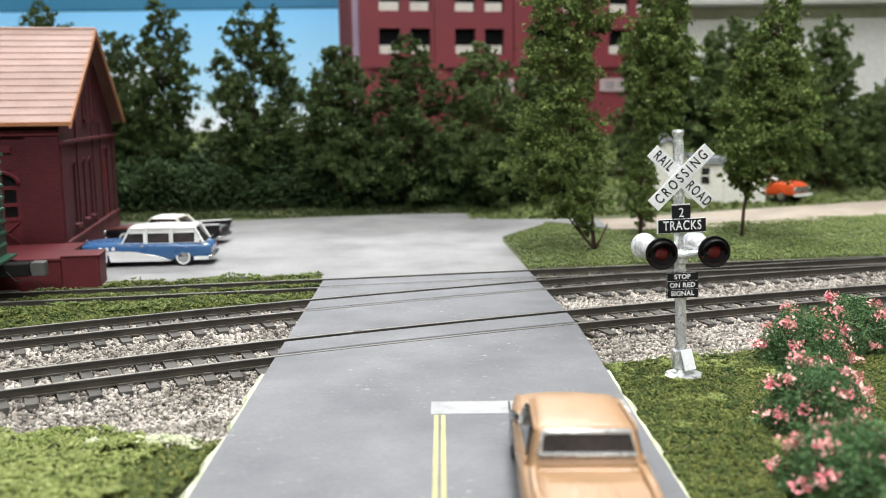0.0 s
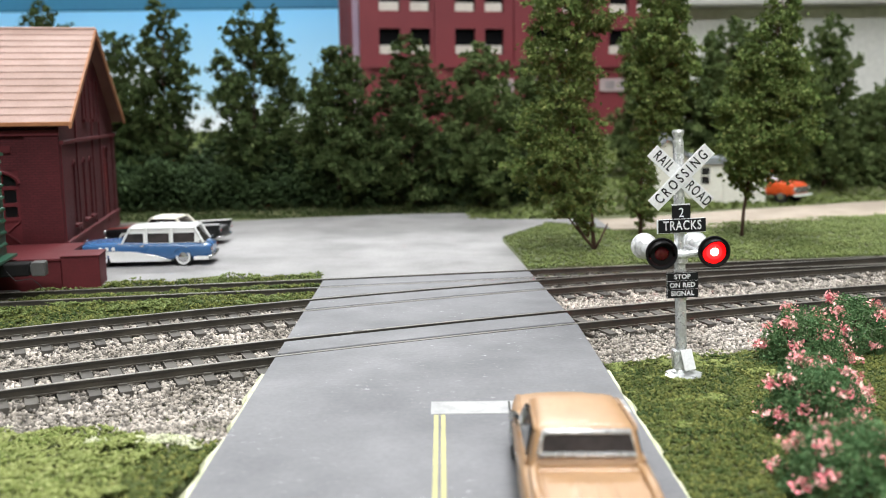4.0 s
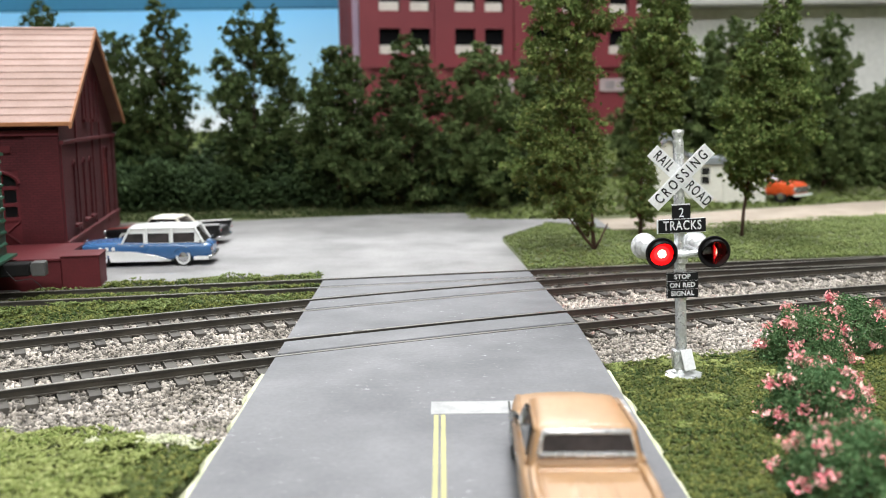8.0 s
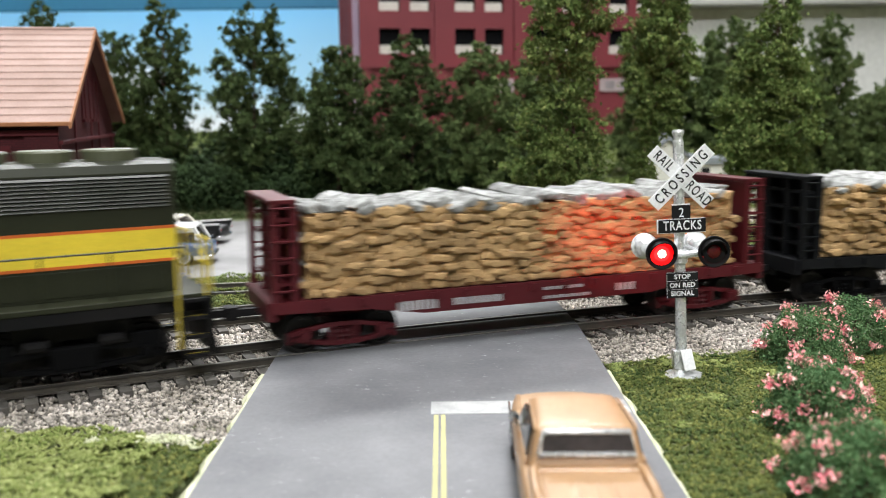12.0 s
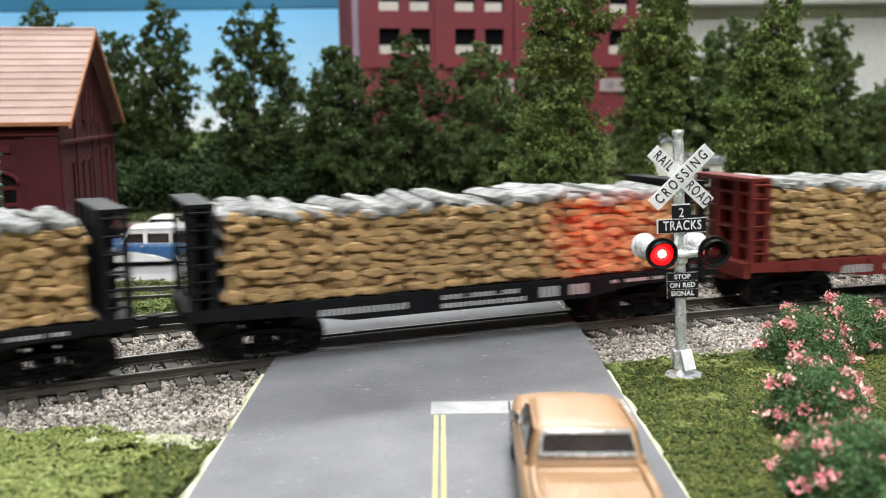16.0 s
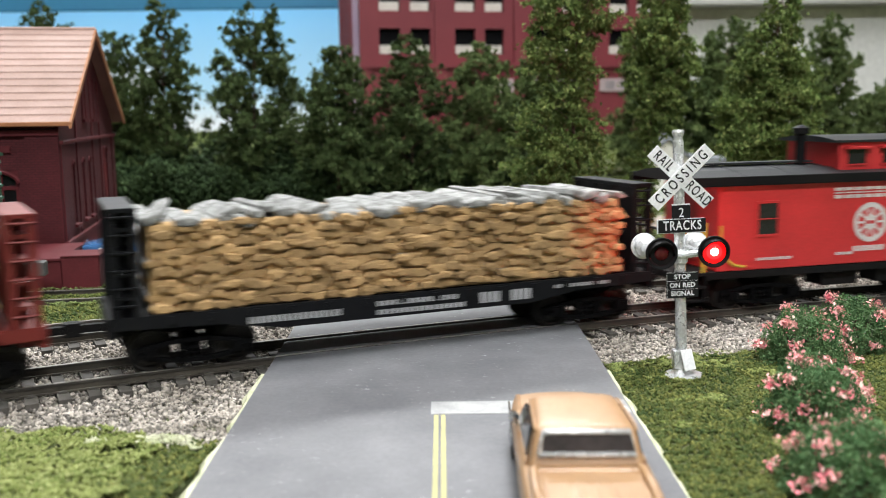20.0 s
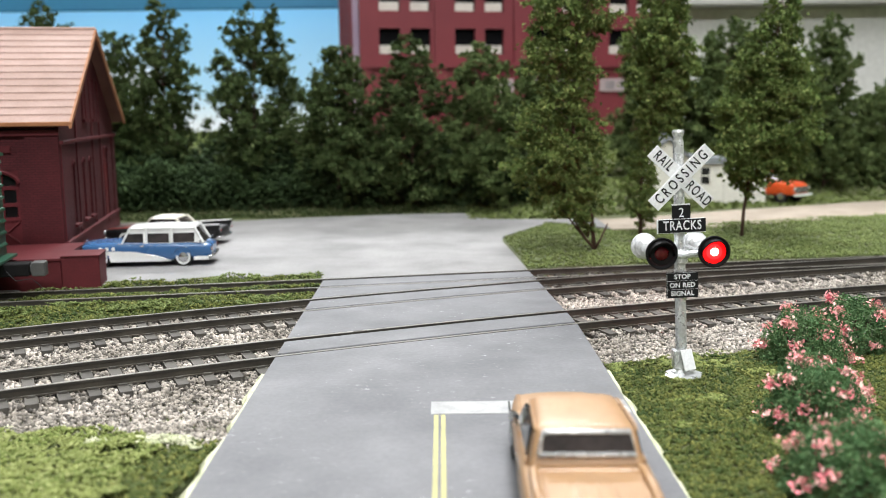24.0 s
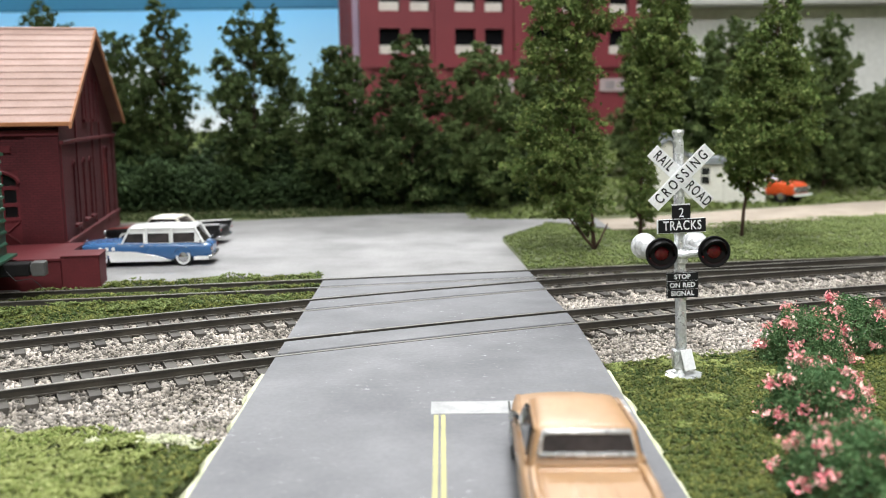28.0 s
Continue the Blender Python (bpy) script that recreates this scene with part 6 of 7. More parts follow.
    for y0 in (50, 57.5, 71, 78.5):
        win = part("attic_louvre", Shape().box(-0.2, y0, 48, 0.25, y0 + 4.5, 70 if 52 < y0 < 75 else 66), BRICK_PLAIN, o)
        part("window_sill", Shape().box(0.0, y0 - 0.6, 46.6, 1.2, y0 + 5.1, 47.9), BRICK_PLAIN, win)
        for k in range(11):
            part("louvre_slat", Shape().box(0.2, y0 + 0.4, 48.6 + k * 1.6, 0.5, y0 + 4.1, 49.5 + k * 1.6), BRICK_PLAIN, win)
    # roof: two slopes of overlapping shingle courses
    over_f, over_g = 5.0, 4.8
    for side in (-1, 1):
        def slope(d):
            """A point d along the slope from the ridge (0) to the eave (1)."""
            y_eave = -over_f if side < 0 else W + over_f
            z_eave = H + 1.4
            return W / 2 + (y_eave - W / 2) * d, PEAK + 2.2 + (z_eave - PEAK - 2.2) * d
        n = 14
        deck_pts = [(*slope(0),), (*slope(1),), (slope(1)[0], slope(1)[1] - 1.3), (slope(0)[0], slope(0)[1] - 1.3)]
        deck = part("roof_slope", Shape().prism(deck_pts, "x", -L - over_g, over_g), SOFFIT_SHADED, o, "tan shingle roof slope")
        for k in range(n):
            (ya, za), (yb, zb) = slope(k / n), slope((k + 1.02) / n)
            course = Shape().prism([(ya, za + 0.12), (yb, zb + 0.5), (yb, zb + 0.1), (ya, za + 0.02)], "x", -L - over_g, over_g + 0.15)
            part("shingle_course", course, SHINGLE, deck)
        y_e, z_e = slope(1)
        part("eave_fascia", Shape().box(-L - over_g, y_e - 0.4, z_e - 1.2, over_g, y_e + 0.4, z_e + 0.4), FASCIA, deck, "orange brown fascia", bevel=0.2)
        part("barge_board", Shape().prism([(slope(0)[0], slope(0)[1] + 0.2), (slope(1)[0], slope(1)[1] + 0.2), (slope(1)[0], slope(1)[1] - 2.2), (slope(0)[0], slope(0)[1] - 2.2)], "x", over_g, over_g + 0.9), FASCIA, deck, "orange brown barge board")
    part("ridge_cap", Shape().tube([(-L - over_g, W / 2, PEAK + 2.4), (over_g + 0.5, W / 2, PEAK + 2.4)], 0.9, 8), SHINGLE, o)
    return o


freight_house()


def loading_dock():
    o = thing("loading_dock", "maroon loading dock in front of the brick building", "loading dock", P(-145.6, 364.0, -0.8, 0, 0, 10.4))
    part("platform", Shape().box(-110, -41.0, -2, 6.0, -1.0, 10.2), BRICK_PLAIN, o, bevel=0.4)
    part("platform_top", Shape().box(-111, -41.6, 10.22, 6.8, -1.0, 11.2), BRICK_PLAIN, o, bevel=0.2)
    return o


loading_dock()
ramp = thing("dock_block", "maroon block at the end of the loading dock", "loading dock", P(-132.0, 321.0, -0.8, 0, 0, 10.4))
part("block", Shape().box(0.6, 3.0, 0.0, 13.2, 17.0, 11.4), BRICK_PLAIN, ramp, bevel=0.3)
part("block_top", Shape().box(0.3, 2.7, 11.42, 13.5, 17.3, 12.0), BRICK_PLAIN, ramp, bevel=0.2)


# ---- green box car waiting on the third track ----
def green_box_car():
    green = painted("green_car_paint", (0.012, 0.085, 0.045), 0.45)
    x, y, turn = spur_line(-147.0, 0)
    o = thing("green_box_car", "dark green box car standing beside the loading dock", "box car", P(x, y, 0.0, 0, 0, turn))
    part("body", Shape().box(-140, -15.4, 12.5, 0, 15.4, 46), green, o, bevel=0.3)
    part("roof", Shape().prism([(-16.2, 46), (-16.2, 46.8), (0, 49), (16.2, 46.8), (16.2, 46)], "x", -141, 1), green, o)
    for z in range(16, 46, 4):
        part("end_rib", Shape().tube([(0.2, -14, z), (0.2, 14, z)], 0.7, 6), green, o)
    for yy in (-14.6, -9.5):
        part("ladder_rail", pipe([(1.8, yy, 13), (1.8, yy, 45)], 0.3), green, o)
    for z in range(15, 45, 4):
        part("ladder_rung", pipe([(1.8, -14.6, z), (1.8, -9.5, z)], 0.25), green, o)
    part("end_platform", Shape().box(0.0, -15.2, 11.6, 3.4, 15.2, 12.6), green, o, bevel=0.2)
    part("draft_gear", Shape().box(-4, -3.4, 7.2, 11, 3.4, 11.4), BLACK, o, bevel=0.4)
    c = Shape().box(10.5, -1.6, 8.0, 13.0, 1.6, 10.6)
    c.prism([(11.5, -2.6), (15.8, -3.0), (16.0, -0.6), (14.2, 0.0), (16.0, 1.4), (15.2, 3.0), (11.5, 2.2)], "z", 7.0, 11.6)
    part("coupler_knuckle", c, painted("steel_knuckle", (0.10, 0.098, 0.095), 0.65, metal=0.2), o, "grey steel coupler", bevel=0.3)
    part("air_hose", pipe([(4, -3.6, 9.0), (7, -4.2, 6.0), (12, -4.4, 6.6), (14, -4.0, 4.4), (15.5, -4.0, 2.5)], 0.15), painted("grey_hose", (0.03, 0.03, 0.03), 0.7, gloss=0.2), o)
    bogie_frame = Shape().box(-24, -13, 2, -4, -11, 8)
    part("truck_frame", bogie_frame, BLACK, o, bevel=0.5)
    for xx in (-21, -7):
        part("wheel", Shape().turned([(4.8, -9.5), (5.2, -7.4), (4.8, -7.0), (0.8, -7), (0.8, 7), (4.8, 7.0), (5.2, 7.4), (4.8, 9.5)], (xx, 0, 4.8), "y", 18), WHEEL, o)
    return o


green_box_car()


# ---- white shed and the big brick block behind the trees ----
def white_shed():
    siding = paint("shed_white", (0.78, 0.76, 0.68), (0.70, 0.68, 0.60), rough=0.7, stain=25, grain=1.2)
    roof = paint("shed_roof", (0.24, 0.26, 0.27), (0.2, 0.21, 0.22), rough=0.8, stain=20, grain=1.2)
    o = thing("white_shed", "small white clapboard shed with a grey roof behind the trees", "shed", P(170, 596, -1.5, 0, 0, -8))
    part("wall", Shape().box(-30, 0, 0, 32, 40, 25.0), siding, o)
    part("tall_wall", Shape().prism([(-42, 0), (-14, 0), (-14, 27), (-28, 40), (-42, 27)], "y", -3, 38), siding, o)
    part("gable_roof", Shape().prism([(-44, 25.4), (-28, 41), (-12, 25.4), (-12, 27.4), (-28, 43.4), (-44, 27.4)], "y", -5.5, 40), roof, o)
    part("lean_roof", Shape().prism([(-11.9, 25.1), (-11.9, 30.0), (34, 27.0), (34, 25.2)], "y", -2, 42), roof, o)
    for k in range(11):
        part("clapboard", Shape().prism([(-0.05, k * 2.1 + 0.2), (-0.75, k * 2.1 + 0.3), (-0.05, k * 2.1 + 2.1)], "x", -13.9, 32), siding, o)
    win = part("window", Shape().box(-7.2, -0.9, 13.0, -2.2, -0.4, 22.8), DARK_GLASS, o)
    part("window_frame", Shape().box(-7.6, -0.7, 17.4, -1.8, -1.0, 18.3), siding, win)
    part("garage_door", Shape().box(6, -1.1, 0, 26, -0.6, 15), siding, o, bevel=0.2)
    return o


white_shed()


def brick_block():
    red = paint("block_red", (0.185, 0.022, 0.03), (0.155, 0.018, 0.026), rough=0.6, stain=60, grain=1.5)
    pale = paint("block_band", (0.45, 0.36, 0.36), (0.36, 0.28, 0.28), rough=0.7, stain=30, grain=1.5)
    shade = paint("block_blind", (0.62, 0.58, 0.52), (0.55, 0.5, 0.45), rough=0.8, stain=12, grain=1.0)
    inside = painted("block_unlit_inside", (0.005, 0.005, 0.006), 0.9, gloss=0.1)
    o = thing("brick_block", "large dark red brick warehouse with white window blinds behind the trees", "warehouse", P(-70, 850, -10, 0, 0, 12))
    W, H = 302.0, 300.0
    cols = [(16.5, 35.5), (44.5, 62.5), (85, 103.5), (112.5, 130), (158, 177), (185, 204), (231, 250), (258, 277)]
    rows = [(118, 140.5), (155.5, 178), (193, 215.5), (230.5, 253)]
    holes = [(a, c, b, d) for a, b in cols for c, d in rows]
    front = part("front_wall", holed_wall(Shape(), "y", 0.0, 6.0, (0, 0, W, H), holes), red, o)
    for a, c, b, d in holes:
        # a flat black sheet stands in for the unlit room behind
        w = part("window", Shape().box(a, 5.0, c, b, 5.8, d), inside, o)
        part("blind", Shape().box(a + 0.8, 4.2, c + 0.6, b - 0.8, 4.9, c + 0.36 * (d - c)), shade, w, "white window blind")
    for a in (-1, 66, 139, 212, 285):
        part("pier", Shape().box(a, -3.0, 0, a + 9, -0.05, H), red, o)
    part("lettered_band", Shape().box(120, -1.5, 84, 300, -0.05, 96), pale, o, "pale band with faded lettering")
    for k in range(12):
        part("letter_bar", Shape().box(128 + k * 14.2, -1.9, 86.5, 137 + k * 14.2, -1.5, 93.5), paint("faded_grey_%d" % k, (0.3, 0.26, 0.27), rough=0.8), o)
    part("cornice", Shape().box(-2, -4, 106, W, -0.05, 110), red, o)
    side = paint("block_side", (0.36, 0.27, 0.36), (0.29, 0.21, 0.29), rough=0.6, stain=40, grain=1.5)
    part("side_wall", Shape().box(-6, 6.1, 0, -0.1, 120, H), side, o)
    for k in range(7):
        part("side_rib", Shape().box(-7.4, 8 + k * 15, 0, -6.05, 12 + k * 15, H), red, o)
    part("roof", Shape().box(0, 6, H - 8, W, 120, H), red, o)
    return o


brick_block()

# ---- trees ----
def tree(x, y, z, height, outline, label, seed, material, leaf=1.25, tips=70, fill=1.0, group="trees", stems=()):
    """A model tree. outline: (height, half width, sideways shift) up the crown; the crown is made of clumps, each of smaller clumps of leaves."""
    rng = np.random.default_rng(seed)
    o = thing("tree", label, "tree", P(x, y, z), group)
    hs, ws, ss = (np.array(c, float) for c in zip(*outline))
    wood = Shape()
    steps = [0.0, 0.12, 0.3, 0.5, 0.7, 0.95]
    wood.tube([(0, 0, -1.0)] + [(float(np.interp(f * height, hs, ss)) * min(1.0, f * 1.6) + rng.normal() * 0.4, rng.normal() * 0.4, f * height) for f in steps[1:]], [height * k for k in (0.0075, 0.0066, 0.0056, 0.0044, 0.003, 0.0013)], 7)
    for sx, sy, sz in stems:
        wood.tube([(0, 0, 0.5), (sx * 0.45, sy * 0.45, sz * 0.5 - 1.0), (sx, sy, sz)], [0.7, 0.5, 0.25], 6)
    pts, sizes = [], []
    low, high = hs[0], hs[-1]
    area = np.interp(np.linspace(low, high, 60), hs, ws)
    share = np.cumsum(area) / area.sum()
    for k in range(tips):
        h = float(np.interp((k + rng.uniform()) / tips, share, np.linspace(low, high, 60)))
        w, shift = float(np.interp(h, hs, ws)), float(np.interp(h, hs, ss))
        big = (2.2 + 0.24 * w) * rng.uniform(0.8, 1.25)
        r = max(w - big * 0.75, 0.0) * rng.uniform(0.12, 1.0) ** 0.55
        a = k * 2.39996 + rng.normal() * 0.5
        c = np.array([shift + r * math.cos(a), r * math.sin(a), h])
        if k % 2 == 0:
            root = np.array([shift * 0.7, 0, max(h - r * 0.6 - 2.0, low * 0.5)])
            wood.tube([tuple(root), tuple(root * 0.5 + c * 0.5 + np.array([0, 0, 0.5])), tuple(c)], [height * 0.0032, height * 0.0022, 0.2], 5)
        for j in range(12):
            d = rng.normal(size=3)
            d /= np.linalg.norm(d)
            cc = c + d * np.array([1, 1, 0.8]) * big * rng.uniform(0.3, 1.2)
            small = big * rng.uniform(0.2, 0.46)
            n = int(fill * 13 * (small / leaf) ** 1.6) + 6
            q = rng.normal(size=(n, 3))
            q /= np.linalg.norm(q, axis=1)[:, None]
            pts.append(cc + q * np.abs(rng.normal(0, 0.62, (n, 1))) * small * np.array([1, 1, 0.8]))
            sizes.append(leaf * rng.uniform(0.5, 1.1, n))
    part("trunk", wood, BARK, o, smooth=True)
    pts, sizes = np.concatenate(pts), np.concatenate(sizes)
    keep = pts[:, 2] > 1.0
    v, f = strew(rng, pts[keep], sizes[keep], LEAF_V, LEAF_F, 0.2)
    part("crown", many("crown", v, f, material), material, o)
    return o


def column(height, half):
    """The outline of a slender tree: broad to two thirds, then a tapering top."""
    return [(height * a, half * b, c * half) for a, b, c in ((0.06, 0.75, 0), (0.2, 1.0, 0.05), (0.42, 1.0, -0.06), (0.6, 0.95, 0.06), (0.78, 0.76, 0.0), (0.91, 0.48, 0.05), (0.99, 0.14, 0.0))]


BACK_ROW = "slender dark green model tree in the row behind the car park"
TREES = [  # x, y, height, half width, seed
    (-262, 640, 128, 34, 11), (-207, 612, 106, 30, 12), (-173, 600, 124, 24, 13), (-115, 592, 119, 35, 14),
    (-62, 572, 98, 31, 15), (-18, 570, 104, 28, 16), (23, 572, 99, 29, 17), (60, 600, 88, 28, 20)]
for tx, ty, th, tw, seed in TREES:
    tree(tx, ty, ground_z(tx, ty) - 0.5, th, column(th, tw), BACK_ROW, seed, LEAF_MID if tx > 10 else LEAF_DARK, leaf=1.4, tips=70, fill=0.95, group="trees behind the car park")
tree(65, 403, ground_z(65, 403), 122, [(9, 6, -4), (17, 12, -8), (26, 20, -14), (36, 23, -16), (47, 23, -16.5), (58, 20, -15), (66, 14, -12), (74, 16, -12), (84, 20, -12), (104, 20, -12), (120, 12, -10)], "tall dense green model tree with a reddish trunk on the grass", 31, LEAF, leaf=1.0, tips=108, fill=0.72, stems=((-9, -3, 13), (-14, 2, 18), (5, -3, 12)), group="trees on the grass")
tree(94, 449, ground_z(94, 449), 122, [(7, 5, 0), (14, 11, 0), (26, 11, 0), (36, 8, 1), (44, 7, 3), (54, 14, 6), (66, 19, 8), (90, 20, 9), (108, 16, 9), (120, 7, 9)], "tall leaning green model tree with low branches on the grass", 32, LEAF, leaf=1.05, tips=104, fill=0.72, group="trees on the grass")
tree(139, 438, ground_z(139, 438), 114, [(20, 4, 2), (26, 12, 3), (34, 24, 8), (44, 31, 8), (56, 28, 10), (78, 20, 11), (95, 14, 13), (112, 7, 15)], "broad green model tree on a thin trunk beside the lane", 33, LEAF, leaf=1.05, tips=122, fill=0.72, group="trees on the grass")
for tx, ty, th, tw, seed in ((257, 640, 116, 26, 34), (206, 690, 114, 34, 35), (192, 650, 104, 27, 38), (150, 680, 114, 34, 36), (308, 660, 70, 32, 37)):
    tree(tx, ty, ground_z(tx, ty), th, column(th, tw), "dark green model tree behind the lane", seed, LEAF_MID, leaf=1.5, tips=72, fill=1.2, group="trees behind the lane")


def undergrowth(name, label, seed, x0, x1, base, rise, height, n, material, size):
    """A low mass of foam shrubs along the foot of a bank."""
    rng = np.random.default_rng(seed)
    xs = rng.uniform(x0, x1, n)
    ys = base(xs) + rng.uniform(0, rise, n)
    clump = np.array([noise.noise(Vector((x * 0.045, y * 0.045, seed))) for x, y in zip(xs, ys)])
    zs = np.array([ground_z(x, y) for x, y in zip(xs, ys)]) + rng.uniform(0, 1, n) ** 0.7 * height * (0.7 + 0.8 * clump)
    v, f = strew(rng, np.stack([xs, ys, zs], 1), size * rng.uniform(0.6, 1.3, n), TETRA_V, TETRA_F, 0.35)
    ob = new(name, many(name, v, f, material))
    tagged(ob, label, "shrubs", kind="stuff")


# the first three rise over the lower crowns, coloured as dark as their shade
undergrowth("undergrowth", "foam undergrowth below the trees, their shade in its dark green", 51, -300, 62, lambda x: 564 + 0.05 * x, 75, 33, 38000, HEDGE_SHADED, 1.4)
undergrowth("undergrowth", "foam thicket between the tree trunks, shade in its dark green", 53, -330, 66, lambda x: 596 + 0.05 * x, 60, 27, 15000, HEDGE_SHADED, 2.1)
undergrowth("undergrowth", "tall foam thicket beside the brick building, shade in its dark green", 54, -320, -128, lambda x: 604 + 0.05 * x, 45, 40, 7000, HEDGE_SHADED, 2.2)
undergrowth("undergrowth", "dark green foam undergrowth behind the lane", 52, 215, 420, lambda x: 610 + 0.1 * x, 70, 30, 13000, LEAF_MID, 2.0)


# ---- flowering bushes ----
def flower_bush(x, y, r, h, seed):
    rng = np.random.default_rng(seed)
    o = thing("flower_bush", "green foam bush covered in pink blossoms on the grass", "bush", P(x, y, ground_z(x, y) - 0.3), "flowering bushes")
    n = int(10500 * (r / 10) ** 2)
    d = rng.normal(size=(n, 3))
    d /= np.linalg.norm(d, axis=1)[:, None]
    d[:, 2] = np.abs(d[:, 2]) * 1.0
    lump = np.array([1 + 0.30 * noise.noise(Vector(p * 2.4) + Vector((seed, 0, 0))) for p in d])
    rad = (rng.uniform(0.35, 1.0, n) ** 0.4) * lump
    pts = d * rad[:, None] * np.array([r, r, h])
    pts[:, 2] += 0.4
    v, f = strew(rng, pts, rng.uniform(0.22, 0.46, n), LEAF_V, LEAF_F, 0.25)
    part("leaves", many("leaves", v, f, SHRUB), SHRUB, o)
    stem = Shape()
    for k in range(7):
        a = k * 0.9
        stem.tube([(0, 0, -0.5), (math.cos(a) * r * 0.3, math.sin(a) * r * 0.3, h * 0.4), (math.cos(a) * r * 0.55, math.sin(a) * r * 0.55, h * 0.7)], [0.5, 0.35, 0.15], 5)
    part("stem", stem, BARK, o)
    count = int(15 * r / 10)
    for k in range(count):
        up = 0.12 + 0.8 * (k + 0.5) / count
        a = k * 2.39996 + rng.uniform(-0.3, 0.3)
        way = Vector((math.sqrt(1 - up * up) * math.cos(a), math.sqrt(1 - up * up) * math.sin(a), up))
        c = np.array(way) * (1 + 0.30 * noise.noise(way * 2.4 + Vector((seed, 0, 0)))) * np.array([r, r, h]) * 1.0
        m = rng.integers(30, 130)
        q = rng.normal(size=(m, 3)) * np.array([0.95, 0.95, 0.65])
        v, f = strew(rng, c + q, rng.uniform(0.35, 0.68, m), LEAF_V, LEAF_F, 0.3)
        part("blossom", many("blossom", v, f, BLOSSOM), BLOSSOM, o, "pink blossom cluster")
    return o


flower_bush(86.5, 223, 10.2, 13.5, 61)
flower_bush(103.5, 236, 10.5, 13.5, 62)
flower_bush(70.5, 175, 10.0, 14.0, 63)
flower_bush(63.5, 142, 10.5, 13.0, 64)
flower_bush(80.5, 190, 7.0, 8.0, 65)


# ---- turf ----
def turf(name, label, seed, x0, x1, y0, y1, n, size, material, inside, lift=0.3, flat=0.8):
    rng = np.random.default_rng(seed)
    p = np.stack([rng.uniform(x0, x1, n), rng.uniform(y0, y1, n)], 1)
    p = np.array([q for q in p if inside(q[0], q[1])])
    z = np.array([ground_z(x, y) + lift * (1 + noise.noise(Vector((x * 0.16, y * 0.16, seed))) + 0.6 * noise.noise(Vector((x * 0.45, y * 0.45, seed)))) for x, y in p])
    v, f = strew(rng, np.column_stack([p, z]), size * rng.uniform(0.55, 1.3, len(p)), *((LEAF_V, LEAF_F) if size > 0.95 else (TETRA_V, TETRA_F)), 0.35, flat)
    ob = new(name, many(name, v, f, material))
    tagged(ob, label, "grass", kind="stuff")


def far_of_spur(x, y):
    return y - spur_y(max(min(x, 400), -600), 0)


turf("grass", "dark green ground foam turf around the crossing signal", 71, ROAD_R + 1.5, 150, 100, 262, 66000, 0.56, GRASS, lambda x, y: gauge_dist(x, y) < -43 - 5 * noise.noise(Vector((x * 0.09, y * 0.09, 3))) and x > east_rim(y) + 1.2 + 1.2 * noise.noise(Vector((y * 0.3, 5, 0))))
turf("grass", "dark green ground foam turf beside the road", 72, -110, ROAD_L - 1, 90, 215, 20000, 0.72, GRASS, lambda x, y: gauge_dist(x, y) < -27 - 0.62 * (x + 90) - 5 * noise.noise(Vector((x * 0.09, y * 0.09, 3))) and x < west_rim(y) - 1.7 - 0.8 * noise.noise(Vector((y * 0.3, 5, 0))) and x > -75 + 0.3 * (200 - y))
turf("grass", "bright lime green ground foam on a low mound", 73, -140, -44, 70, 205, 48000, 0.56, GRASS_LIGHT, lambda x, y: gauge_dist(x, y) < -30 - 0.55 * (x + 90) - 7 * noise.noise(Vector((x * 0.07, y * 0.07, 7))) and x < west_rim(y) - 5 - 0.10 * (y - 90) + 7 * noise.noise(Vector((x * 0.1, y * 0.1, 1))) + 5 * noise.noise(Vector((x * 0.31, y * 0.31, 2))), lift=1.2)
turf("grass", "pale yellow green ground foam thinly spread near the signal", 83, ROAD_R + 3, 100, 165, 240, 30000, 0.42, GRASS_LIGHT, lambda x, y: gauge_dist(x, y) < -44 and x > east_rim(y) + 2 and noise.noise(Vector((x * 0.07, y * 0.11, 9))) + 0.5 * noise.noise(Vector((x * 0.4, y * 0.4, 2))) > 0.42 - 0.35 * smooth(-75, -48, gauge_dist(x, y)), lift=0.45)
turf("plaster_scatter", "cream plaster crumbs at the edge of the ballast", 84, -90, ROAD_L - 1, 165, 215, 16000, 0.45, PLASTER, lambda x, y: -44 < gauge_dist(x, y) + 0.62 * (x + 90) < -24 and noise.noise(Vector((x * 0.12, y * 0.12, 11))) > 0.3, lift=0.7)
turf("grass", "green foam turf between the rear tracks", 74, -190, ROAD_L - 2, 240, 345, 34000, 0.68, GRASS, lambda x, y: (gauge_dist(x, y) > SPACING + 13 and far_of_spur(x, y) < -9.5) or 9.5 < far_of_spur(x, y) < 21.5 and x > -128 or (abs(far_of_spur(x, y)) < 6.8 and noise.noise(Vector((x * 0.06, y * 0.1, 0))) > -0.22), lift=0.7)
turf("grass", "yellow green foam tufts beside the third track", 79, -150, ROAD_L - 3, 270, 352, 15000, 0.6, GRASS_FAR, lambda x, y: (-24 < far_of_spur(x, y) < -10 or 9.8 < far_of_spur(x, y) < 21) and gauge_dist(x, y) > SPACING + 13 and noise.noise(Vector((x * 0.07, y * 0.09, 4))) > 0.08, lift=1.5)
